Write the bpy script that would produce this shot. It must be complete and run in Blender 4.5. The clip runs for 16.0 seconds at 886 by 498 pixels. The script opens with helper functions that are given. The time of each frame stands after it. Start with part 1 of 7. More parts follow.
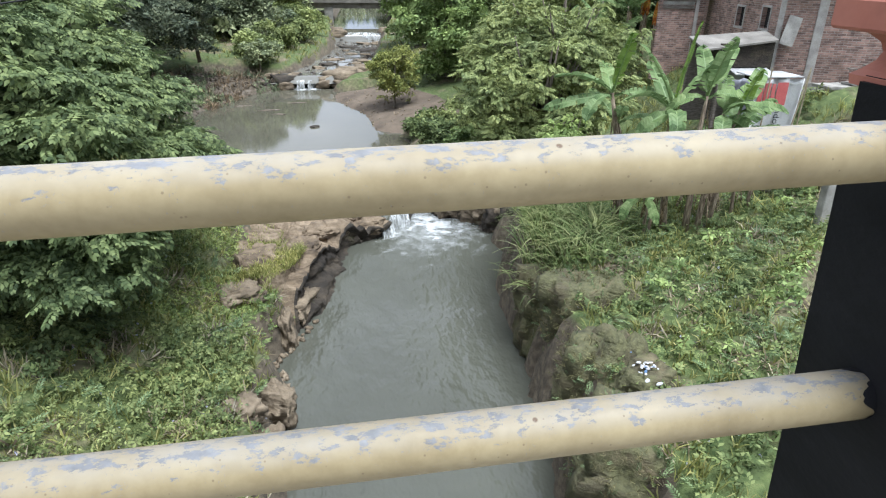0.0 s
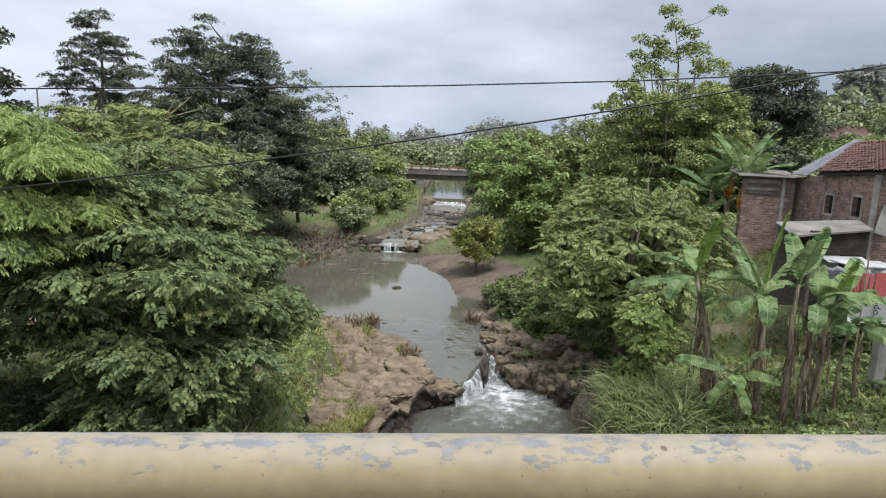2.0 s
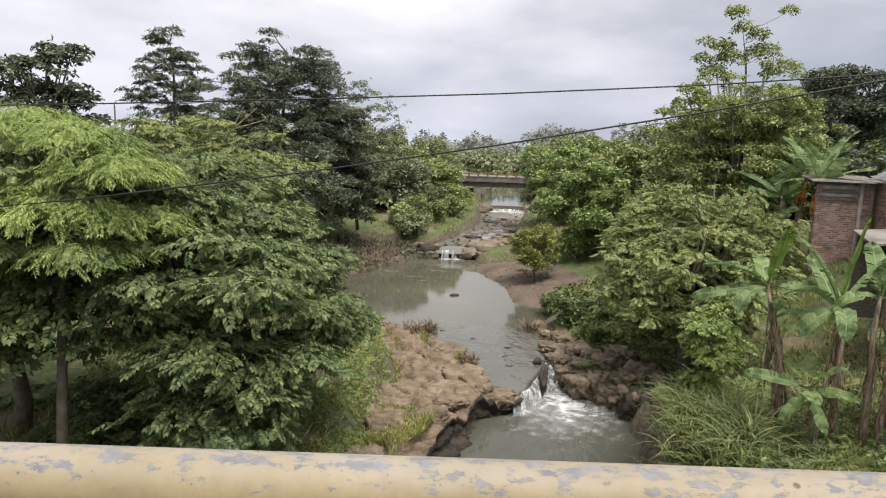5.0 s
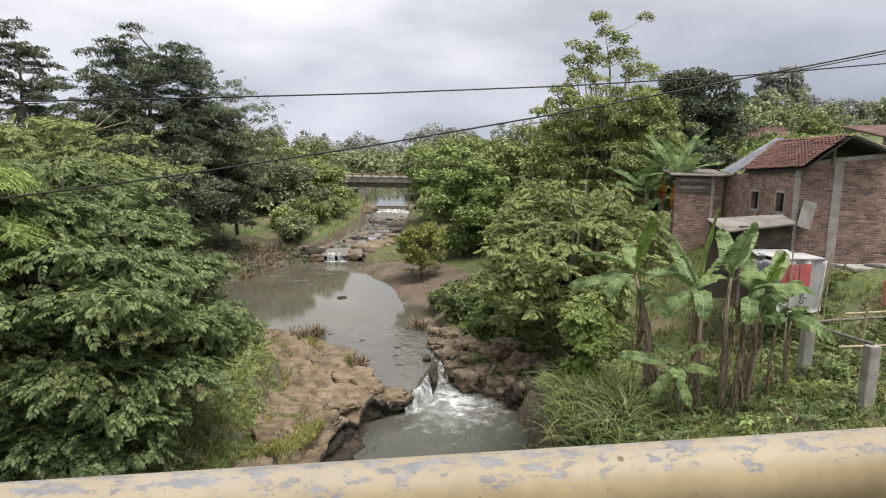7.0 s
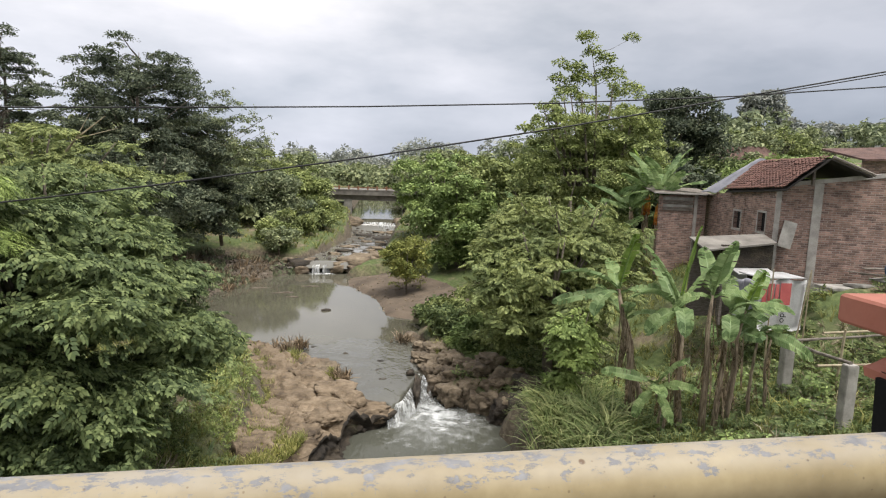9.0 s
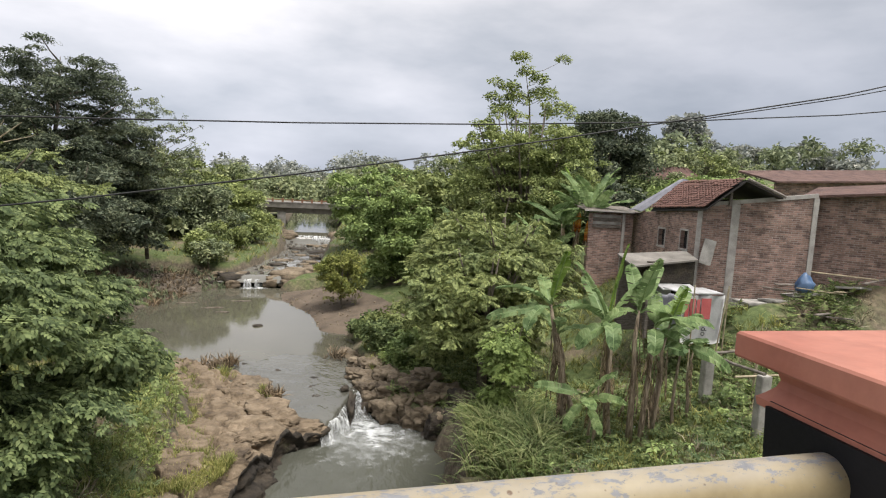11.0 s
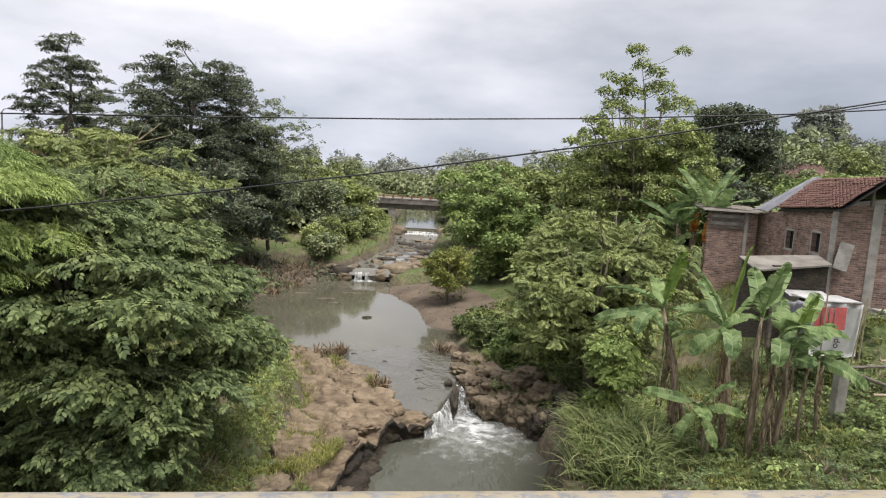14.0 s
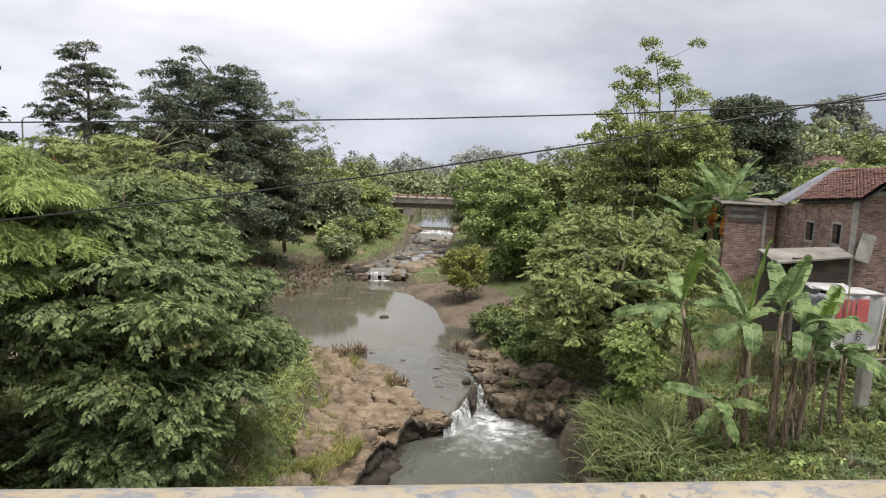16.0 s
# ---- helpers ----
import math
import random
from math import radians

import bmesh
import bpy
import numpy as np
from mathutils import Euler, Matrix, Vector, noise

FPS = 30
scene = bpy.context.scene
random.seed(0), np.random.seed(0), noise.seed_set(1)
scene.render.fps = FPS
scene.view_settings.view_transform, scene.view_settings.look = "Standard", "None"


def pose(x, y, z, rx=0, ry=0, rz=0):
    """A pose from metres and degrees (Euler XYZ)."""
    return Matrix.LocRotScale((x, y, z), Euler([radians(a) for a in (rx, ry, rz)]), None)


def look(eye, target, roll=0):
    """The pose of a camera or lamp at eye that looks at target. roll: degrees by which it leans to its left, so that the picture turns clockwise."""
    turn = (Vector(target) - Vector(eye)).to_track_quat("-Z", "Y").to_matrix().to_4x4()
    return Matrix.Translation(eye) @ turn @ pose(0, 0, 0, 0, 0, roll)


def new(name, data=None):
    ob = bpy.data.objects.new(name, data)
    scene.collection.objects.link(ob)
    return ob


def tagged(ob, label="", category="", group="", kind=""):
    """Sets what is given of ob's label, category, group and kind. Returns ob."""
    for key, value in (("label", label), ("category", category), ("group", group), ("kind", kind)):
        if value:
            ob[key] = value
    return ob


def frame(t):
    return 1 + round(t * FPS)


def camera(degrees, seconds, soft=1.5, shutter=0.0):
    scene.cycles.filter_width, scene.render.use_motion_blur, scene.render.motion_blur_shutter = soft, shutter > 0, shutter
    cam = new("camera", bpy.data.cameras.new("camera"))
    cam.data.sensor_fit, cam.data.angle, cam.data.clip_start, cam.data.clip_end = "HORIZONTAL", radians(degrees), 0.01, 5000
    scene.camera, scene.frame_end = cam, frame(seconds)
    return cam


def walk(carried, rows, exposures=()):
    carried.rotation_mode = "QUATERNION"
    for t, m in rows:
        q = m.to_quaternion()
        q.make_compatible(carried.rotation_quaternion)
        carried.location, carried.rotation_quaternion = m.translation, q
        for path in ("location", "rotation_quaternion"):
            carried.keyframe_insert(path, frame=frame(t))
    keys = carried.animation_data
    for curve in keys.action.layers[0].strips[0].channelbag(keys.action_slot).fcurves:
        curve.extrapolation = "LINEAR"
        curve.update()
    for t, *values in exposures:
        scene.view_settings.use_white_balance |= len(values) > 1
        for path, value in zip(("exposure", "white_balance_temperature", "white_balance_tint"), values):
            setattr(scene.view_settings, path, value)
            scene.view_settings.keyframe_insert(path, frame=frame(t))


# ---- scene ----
cam = camera(69.6, 16.0, soft=1.15)
PATH = [
    (0, (-0.159, -0.267, 1.4492), (0.152, 1.533, 0.6322), 0.8),
    (0.5, (-0.17, -0.251, 1.5082), (0.116, 1.616, 0.8492), 2.2),
    (1, (-0.176, -0.251, 1.545), (0.066, 1.673, 1.052), 3.5),
    (1.5, (-0.186, -0.237, 1.5612), (-0.055, 1.719, 1.1632), 2.9),
    (2, (-0.183, -0.231, 1.5749), (-0.104, 1.738, 1.2359), 2.4),
    (2.5, (-0.176, -0.19, 1.5675), (-0.041, 1.781, 1.2545), 2.7),
    (3, (-0.177, -0.194, 1.5622), (-0.04, 1.765, 1.1822), 1.9),
    (3.5, (-0.197, -0.22, 1.5715), (-0.166, 1.741, 1.1835), 2.1),
    (3.7, (-0.203, -0.18, 1.5516), (-0.211, 1.782, 1.1646), 2.4),
    (5.8, (-0.253, -0.234, 1.6015), (-0.363, 1.741, 1.3045), 1.6),
    (6, (-0.234, -0.225, 1.5936), (-0.227, 1.748, 1.2686), 2.2),
    (6.5, (-0.203, -0.23, 1.5934), (-0.042, 1.738, 1.2724), 1.1),
    (7, (-0.184, -0.207, 1.5804), (0.069, 1.752, 1.2664), 1.1),
    (7.5, (-0.186, -0.211, 1.5786), (0.071, 1.749, 1.2696), 2.3),
    (8, (-0.177, -0.226, 1.5814), (0.102, 1.734, 1.2984), 2.3),
    (8.5, (-0.175, -0.225, 1.5789), (0.119, 1.732, 1.2909), 2.7),
    (9, (-0.172, -0.235, 1.5785), (0.125, 1.725, 1.3095), 2.2),
    (11.3, (-0.192, -0.296, 1.6334), (0.309, 1.628, 1.4234), 3.3),
    (11.5, (-0.168, -0.283, 1.6185), (0.228, 1.666, 1.4045), 3.0),
    (12, (-0.149, -0.267, 1.6184), (0.142, 1.698, 1.3914), 4.2),
    (12.5, (-0.173, -0.26, 1.6179), (0.04, 1.711, 1.3569), 3.6),
    (13, (-0.168, -0.239, 1.6042), (0.007, 1.735, 1.3332), 2.8),
    (13.5, (-0.161, -0.255, 1.6123), (0.008, 1.722, 1.3653), 2.6),
    (14, (-0.176, -0.247, 1.612), (-0.011, 1.731, 1.368), 3.4),
    (14.5, (-0.175, -0.235, 1.6068), (-0.03, 1.743, 1.3528), 3.5),
    (15, (-0.16, -0.242, 1.6085), (-0.023, 1.737, 1.3515), 3.1),
    (15.5, (-0.17, -0.254, 1.612), (-0.027, 1.725, 1.358), 2.8),
    (16, (-0.189, -0.268, 1.617), (-0.072, 1.712, 1.366), 2.2),
]
walk(cam, [(t, look(e, g, r)) for t, e, g, r in PATH],
     [(0, 0.85, 5600, 8), (1, 0.7, 5650, 9), (2, 0.37, 5950, 9), (2.5, 0.35, 6050, 9), (3.5, 0.39, 6300, 11), (6, 0.45, 6500, 13), (9, 0.45, 6450, 11), (16, 0.46, 6450, 12)])

# ---- sky and light: overcast afternoon ----
world = bpy.data.worlds.new("overcast_sky")
scene.world = world
world.use_nodes = True
wn = world.node_tree
for nd in list(wn.nodes):
    wn.nodes.remove(nd)
w_out = wn.nodes.new("ShaderNodeOutputWorld")
w_bg = wn.nodes.new("ShaderNodeBackground")
w_sky = wn.nodes.new("ShaderNodeTexSky")
w_sky.sky_type = "NISHITA"
w_sky.sun_disc = False
w_sky.sun_elevation = radians(70)
w_sky.sun_rotation = radians(141)
w_tc = wn.nodes.new("ShaderNodeTexCoord")
w_map = wn.nodes.new("ShaderNodeMapping")
w_map.inputs["Scale"].default_value = (1.6, 1.6, 4.5)
w_map.inputs["Location"].default_value = (0.35, 0.2, 0.1)
w_noise = wn.nodes.new("ShaderNodeTexNoise")
w_noise.inputs["Scale"].default_value = 1.5
w_noise.inputs["Detail"].default_value = 6
w_noise.inputs["Roughness"].default_value = 0.52
w_ramp = wn.nodes.new("ShaderNodeValToRGB")
w_ramp.color_ramp.elements[0].position = 0.36
w_ramp.color_ramp.elements[0].color = (5.5, 5.6, 5.85, 1)
w_ramp.color_ramp.elements[1].position = 0.62
w_ramp.color_ramp.elements[1].color = (9.0, 8.65, 8.6, 1)
w_sep = wn.nodes.new("ShaderNodeSeparateXYZ")
w_alt = wn.nodes.new("ShaderNodeValToRGB")
w_alt.color_ramp.elements[0].position = 0.02
w_alt.color_ramp.elements[0].color = (0.62, 0.67, 0.76, 1)
w_alt.color_ramp.elements[1].position = 0.26
w_alt.color_ramp.elements[1].color = (1, 1, 1, 1)
w_mul = wn.nodes.new("ShaderNodeMix")
w_mul.data_type, w_mul.blend_type = "RGBA", "MULTIPLY"
w_mul.inputs[0].default_value = 1
w_mix = wn.nodes.new("ShaderNodeMix")
w_mix.data_type = "RGBA"
w_mix.inputs[0].default_value = 0.93
wn.links.new(w_tc.outputs["Generated"], w_map.inputs["Vector"])
wn.links.new(w_map.outputs[0], w_noise.inputs["Vector"])
wn.links.new(w_noise.outputs["Fac"], w_ramp.inputs[0])
wn.links.new(w_tc.outputs["Generated"], w_sep.inputs[0])
wn.links.new(w_sep.outputs["Z"], w_alt.inputs[0])
wn.links.new(w_ramp.outputs[0], w_mul.inputs[6])
wn.links.new(w_alt.outputs[0], w_mul.inputs[7])
wn.links.new(w_sky.outputs[0], w_mix.inputs[6])
w_side = wn.nodes.new("ShaderNodeValToRGB")
w_side.color_ramp.elements[0].position = 0.0
w_side.color_ramp.elements[0].color = (1, 1, 1, 1)
w_side.color_ramp.elements[1].position = 0.6
w_side.color_ramp.elements[1].color = (0.57, 0.6, 0.64, 1)
w_mul2 = wn.nodes.new("ShaderNodeMix")
w_mul2.data_type, w_mul2.blend_type = "RGBA", "MULTIPLY"
w_mul2.inputs[0].default_value = 1
wn.links.new(w_sep.outputs["X"], w_side.inputs[0])
wn.links.new(w_mul.outputs[2], w_mul2.inputs[6])
wn.links.new(w_side.outputs[0], w_mul2.inputs[7])
wn.links.new(w_mul2.outputs[2], w_mix.inputs[7])
wn.links.new(w_mix.outputs[2], w_bg.inputs["Color"])
w_bg.inputs["Strength"].default_value = 0.105
wn.links.new(w_bg.outputs[0], w_out.inputs["Surface"])

sun = new("sun", bpy.data.lights.new("sun", "SUN"))
sun.data.energy = 4.0
sun.data.angle = radians(35)
sun.data.color = (1.0, 0.96, 0.9)
sun.matrix_world = look((9, -11, 40), (0, 0, 0))


# ---- materials ----
def shader(name):
    m = bpy.data.materials.new(name)
    m.use_nodes = True
    nt = m.node_tree
    return m, nt, nt.nodes["Principled BSDF"], nt.nodes["Material Output"]


def node(nt, kind, **values):
    nd = nt.nodes.new(kind)
    for k, v in values.items():
        nd.inputs[k].default_value = v
    return nd


def ramp(nt, fac, stops):
    nd = nt.nodes.new("ShaderNodeValToRGB")
    els = nd.color_ramp.elements
    while len(els) < len(stops):
        els.new(0.5)
    for el, (p, c) in zip(els, stops):
        el.position, el.color = p, (*c, 1)
    nt.links.new(fac, nd.inputs[0])
    return nd.outputs[0]


def blend(nt, fac, a, b, mode="MIX"):
    nd = nt.nodes.new("ShaderNodeMix")
    nd.data_type, nd.blend_type = "RGBA", mode
    for sock, v in ((nd.inputs[0], fac), (nd.inputs[6], a), (nd.inputs[7], b)):
        if isinstance(v, (int, float)):
            sock.default_value = v
        elif isinstance(v, tuple):
            sock.default_value = (*v, 1)
        else:
            nt.links.new(v, sock)
    return nd.outputs[2]


def coords(nt, scale=(1, 1, 1), world_space=True, rot=(0, 0, 0)):
    if world_space:
        src = nt.nodes.new("ShaderNodeNewGeometry").outputs["Position"]
    else:
        src = nt.nodes.new("ShaderNodeTexCoord").outputs["Object"]
    mp = nt.nodes.new("ShaderNodeMapping")
    mp.inputs["Scale"].default_value = scale
    mp.inputs["Rotation"].default_value = rot
    nt.links.new(src, mp.inputs[0])
    return mp.outputs[0]


def noise_of(nt, vec, scale, detail=4, rough=0.55):
    nd = node(nt, "ShaderNodeTexNoise", Scale=scale, Detail=detail, Roughness=rough)
    nt.links.new(vec, nd.inputs["Vector"])
    return nd.outputs["Fac"]


def bump(nt, bsdf, height, strength=0.4, distance=0.02):
    nd = node(nt, "ShaderNodeBump", Strength=strength, Distance=distance)
    nt.links.new(height, nd.inputs["Height"])
    nt.links.new(nd.outputs[0], bsdf.inputs["Normal"])


def mottled(name, stops, scale=4, rough=0.8, bumpiness=0.4, dist=0.02, detail=6, fine=30, world_space=True, stretch=(1, 1, 1)):
    m, nt, b, _ = shader(name)
    v = coords(nt, stretch, world_space)
    n1 = noise_of(nt, v, scale, detail)
    n2 = noise_of(nt, v, fine, 3)
    col = ramp(nt, n1, stops)
    col = blend(nt, 0.35, col, ramp(nt, n2, [(0.3, (0.45, 0.45, 0.45)), (0.75, (1, 1, 1))]), "MULTIPLY")
    nt.links.new(col, b.inputs["Base Color"])
    b.inputs["Roughness"].default_value = rough
    bump(nt, b, n2, bumpiness, dist)
    return m


def leaf_material(name, dark, mid, light, rough=0.5, translucent=0.26):
    m, nt, b, out = shader(name)
    geo = nt.nodes.new("ShaderNodeNewGeometry")
    isl = geo.outputs["Random Per Island"]
    dark, mid, light = [(min(0.6, r * 1.24), min(0.6, g * 1.14), b * 1.5) for r, g, b in (dark, mid, light)]
    dark, light = tuple(c * 0.75 for c in dark), tuple(c * 1.08 for c in light)
    col = ramp(nt, isl, [(0.0, dark), (0.5, mid), (1.0, light)])
    v = coords(nt)
    patch = ramp(nt, noise_of(nt, v, 0.9, 3), [(0.3, (0.65, 0.7, 0.68)), (0.7, (1.15, 1.12, 0.95))])
    col = blend(nt, 1.0, col, patch, "MULTIPLY")
    nt.links.new(col, b.inputs["Base Color"])
    b.inputs["Roughness"].default_value = rough + 0.1
    b.inputs["Specular IOR Level"].default_value = 0.16
    tr = nt.nodes.new("ShaderNodeBsdfTranslucent")
    nt.links.new(col, tr.inputs["Color"])
    mx = nt.nodes.new("ShaderNodeMixShader")
    mx.inputs[0].default_value = translucent
    nt.links.new(b.outputs[0], mx.inputs[1])
    nt.links.new(tr.outputs[0], mx.inputs[2])
    nt.links.new(mx.outputs[0], out.inputs["Surface"])
    return m


M_LEAF_FRONT = leaf_material("deep_green_leaf", (0.055, 0.088, 0.03), (0.112, 0.157, 0.053), (0.188, 0.244, 0.085), 0.5, 0.28)
M_LEAF_BRIGHT = leaf_material("bright_green_leaf", (0.115, 0.185, 0.05), (0.2, 0.285, 0.082), (0.3, 0.4, 0.13))
M_LEAF_FEATHER = leaf_material("feathery_yellow_green_leaf", (0.14, 0.21, 0.05), (0.21, 0.3, 0.075), (0.29, 0.38, 0.11))
M_LEAF_DARK = leaf_material("dark_green_leaf", (0.052, 0.072, 0.042), (0.092, 0.122, 0.066), (0.155, 0.185, 0.1))
M_LEAF_OLIVE = leaf_material("olive_green_leaf", (0.1, 0.142, 0.043), (0.175, 0.222, 0.068), (0.25, 0.3, 0.1))
M_LEAF_YELLOW = leaf_material("yellow_green_leaf", (0.125, 0.165, 0.04), (0.205, 0.245, 0.06), (0.31, 0.335, 0.09))
# Leaf lightened to bring some distance haze into its colour.
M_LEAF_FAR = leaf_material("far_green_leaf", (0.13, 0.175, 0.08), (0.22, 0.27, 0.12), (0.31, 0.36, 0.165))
M_LEAF_GREY = leaf_material("grey_olive_leaf", (0.095, 0.13, 0.062), (0.165, 0.21, 0.1), (0.255, 0.3, 0.15))
M_LEAF_LIGHT = leaf_material("light_olive_leaf", (0.135, 0.185, 0.055), (0.22, 0.28, 0.085), (0.32, 0.38, 0.13))
# Aerial haze is mixed into this leaf colour: paler, greyer, bluer.
M_LEAF_HILL_HAZE = leaf_material("hazed_hill_leaf", (0.19, 0.225, 0.17), (0.245, 0.28, 0.21), (0.31, 0.34, 0.26))
M_GRASS = leaf_material("grass_blade", (0.11, 0.14, 0.032), (0.22, 0.25, 0.065), (0.36, 0.36, 0.13), 0.55, 0.35)
M_REED = leaf_material("reed_blade", (0.075, 0.115, 0.035), (0.145, 0.2, 0.06), (0.25, 0.28, 0.115), 0.5, 0.3)
M_WEED = leaf_material("weed_leaf", (0.065, 0.105, 0.032), (0.12, 0.17, 0.052), (0.205, 0.255, 0.085))
M_BANANA = leaf_material("banana_leaf", (0.1, 0.168, 0.052), (0.155, 0.24, 0.08), (0.225, 0.31, 0.12), 0.5, 0.34)
M_BANANA_NEW = leaf_material("young_banana_leaf", (0.12, 0.21, 0.028), (0.155, 0.25, 0.04), (0.19, 0.285, 0.06), 0.38, 0.35)
M_STRAW = leaf_material("dry_straw", (0.15, 0.135, 0.075), (0.27, 0.24, 0.14), (0.38, 0.36, 0.22), 0.8, 0.15)
M_DRY = leaf_material("dry_leaf", (0.085, 0.068, 0.036), (0.18, 0.145, 0.078), (0.31, 0.26, 0.15), 0.8, 0.15)
M_RUSTLEAF = leaf_material("rust_orange_leaf", (0.3, 0.09, 0.02), (0.45, 0.16, 0.03), (0.6, 0.3, 0.05), 0.7, 0.2)
M_BARK = mottled("bark", [(0.3, (0.07, 0.055, 0.04)), (0.7, (0.19, 0.16, 0.125))], 6, 0.9, 0.6)
M_STEM = mottled("banana_stem", [(0.3, (0.07, 0.05, 0.033)), (0.48, (0.25, 0.19, 0.13)), (0.7, (0.44, 0.37, 0.27))], 7, 0.8, 0.7, stretch=(5, 5, 0.6))
M_RIB = mottled("midrib", [(0.3, (0.13, 0.21, 0.065)), (0.7, (0.23, 0.31, 0.115))], 8, 0.5, 0.2)


def ribbed(m, pitch=0.03):
    """Fine side veins across a long blade, running out from its midrib."""
    nt = m.node_tree
    b = nt.nodes["Principled BSDF"]
    tc = nt.nodes.new("ShaderNodeTexCoord")
    wave = node(nt, "ShaderNodeTexWave", Scale=0.314 / pitch, Distortion=1.2, Detail=2.0)
    wave.bands_direction = "X"
    nt.links.new(tc.outputs["Object"], wave.inputs["Vector"])
    old = b.inputs["Base Color"].links[0].from_socket
    col = blend(nt, 1.0, old, ramp(nt, wave.outputs["Fac"], [(0.1, (0.72, 0.74, 0.7)), (0.6, (1.05, 1.05, 1.05))]), "MULTIPLY")
    nt.links.new(col, b.inputs["Base Color"])
    bump(nt, b, wave.outputs["Fac"], 0.35, 0.006)


ribbed(M_BANANA)
ribbed(M_BANANA_NEW)


def ground_material():
    m, nt, b, _ = shader("bank_soil_and_grass")
    v = coords(nt)
    n1, n2, n3 = noise_of(nt, v, 0.5, 6), noise_of(nt, v, 6, 5), noise_of(nt, v, 45, 3)
    grass = ramp(nt, n2, [(0.3, (0.045, 0.065, 0.018)), (0.55, (0.09, 0.12, 0.036)), (0.8, (0.16, 0.18, 0.065))])
    soil = ramp(nt, n2, [(0.3, (0.1, 0.075, 0.05)), (0.7, (0.24, 0.185, 0.125))])
    rock = ramp(nt, n2, [(0.25, (0.035, 0.028, 0.019)), (0.5, (0.1, 0.08, 0.054)), (0.8, (0.2, 0.165, 0.11))])
    mask = ramp(nt, n1, [(0.5, (0, 0, 0)), (0.66, (1, 1, 1))])
    col = blend(nt, mask, grass, soil)
    geo = nt.nodes.new("ShaderNodeNewGeometry")
    sep = nt.nodes.new("ShaderNodeSeparateXYZ")
    nt.links.new(geo.outputs["Normal"], sep.inputs[0])
    steep = ramp(nt, sep.outputs["Z"], [(0.62, (1, 1, 1)), (0.82, (0, 0, 0))])
    col = blend(nt, steep, col, rock)
    nt.links.new(col, b.inputs["Base Color"])
    b.inputs["Roughness"].default_value = 0.92
    bump(nt, b, n3, 0.6, 0.05)
    return m


def rock_material(name, stops, moss=0.45):
    m, nt, b, _ = shader(name)
    v = coords(nt)
    strat = coords(nt, (1, 1, 3.2))
    n1, n2, n3 = noise_of(nt, strat, 1.3, 7, 0.62), noise_of(nt, v, 14, 5), noise_of(nt, strat, 5.5, 6, 0.65)
    col = ramp(nt, n1, stops)
    col = blend(nt, 0.7, col, ramp(nt, n3, [(0.3, (0.4, 0.38, 0.35)), (0.55, (0.95, 0.95, 0.95)), (0.8, (1.15, 1.12, 1.05))]), "MULTIPLY")
    warp = nt.nodes.new("ShaderNodeMix")
    warp.data_type, warp.blend_type = "RGBA", "ADD"
    warp.inputs[0].default_value = 0.35
    soft_n = node(nt, "ShaderNodeTexNoise", Scale=2.2, Detail=3.0)
    nt.links.new(v, soft_n.inputs["Vector"])
    nt.links.new(coords(nt, (0.55, 1.0, 1.6)), warp.inputs[6])
    nt.links.new(soft_n.outputs["Color"], warp.inputs[7])
    crack = nt.nodes.new("ShaderNodeTexVoronoi")
    crack.feature = "DISTANCE_TO_EDGE"
    crack.inputs["Scale"].default_value = 0.8
    nt.links.new(warp.outputs[2], crack.inputs["Vector"])
    line = ramp(nt, crack.outputs["Distance"], [(0.0, (0.25, 0.22, 0.19)), (0.03, (0.7, 0.68, 0.65)), (0.08, (1, 1, 1))])
    thin = ramp(nt, noise_of(nt, v, 0.9, 3), [(0.42, (0, 0, 0)), (0.6, (0.75, 0.75, 0.75))])
    col = blend(nt, thin, col, blend(nt, 1.0, col, line, "MULTIPLY"))
    green = ramp(nt, n2, [(0.3, (0.05, 0.052, 0.022)), (0.7, (0.13, 0.128, 0.055))])
    mask = ramp(nt, noise_of(nt, v, 1.7, 6, 0.65), [(1 - moss, (0, 0, 0)), (1.12 - moss, (0.85, 0.85, 0.85))])
    col = blend(nt, mask, col, green)
    nt.links.new(col, b.inputs["Base Color"])
    b.inputs["Roughness"].default_value = 0.85
    mix = blend(nt, 0.2, blend(nt, 0.5, n2, n3), line)
    bump(nt, b, mix, 0.9, 0.09)
    return m


def water_material(name, tint, ripple=9.0, strength=0.12, murk=0.75, swell=0.06):
    m, nt, b, _ = shader(name)
    v = coords(nt, (1, 0.55, 1))
    n1, n2 = noise_of(nt, v, ripple, 3, 0.6), noise_of(nt, v, ripple * 0.22, 2)
    depth = ramp(nt, noise_of(nt, coords(nt), 0.35, 4), [(0.3, tuple(c * murk for c in tint)), (0.7, tint)])
    nt.links.new(depth, b.inputs["Base Color"])
    b.inputs["Roughness"].default_value = 0.06
    b.inputs["IOR"].default_value = 1.4
    bump(nt, b, blend(nt, 0.4, n1, n2), strength, swell)
    return m


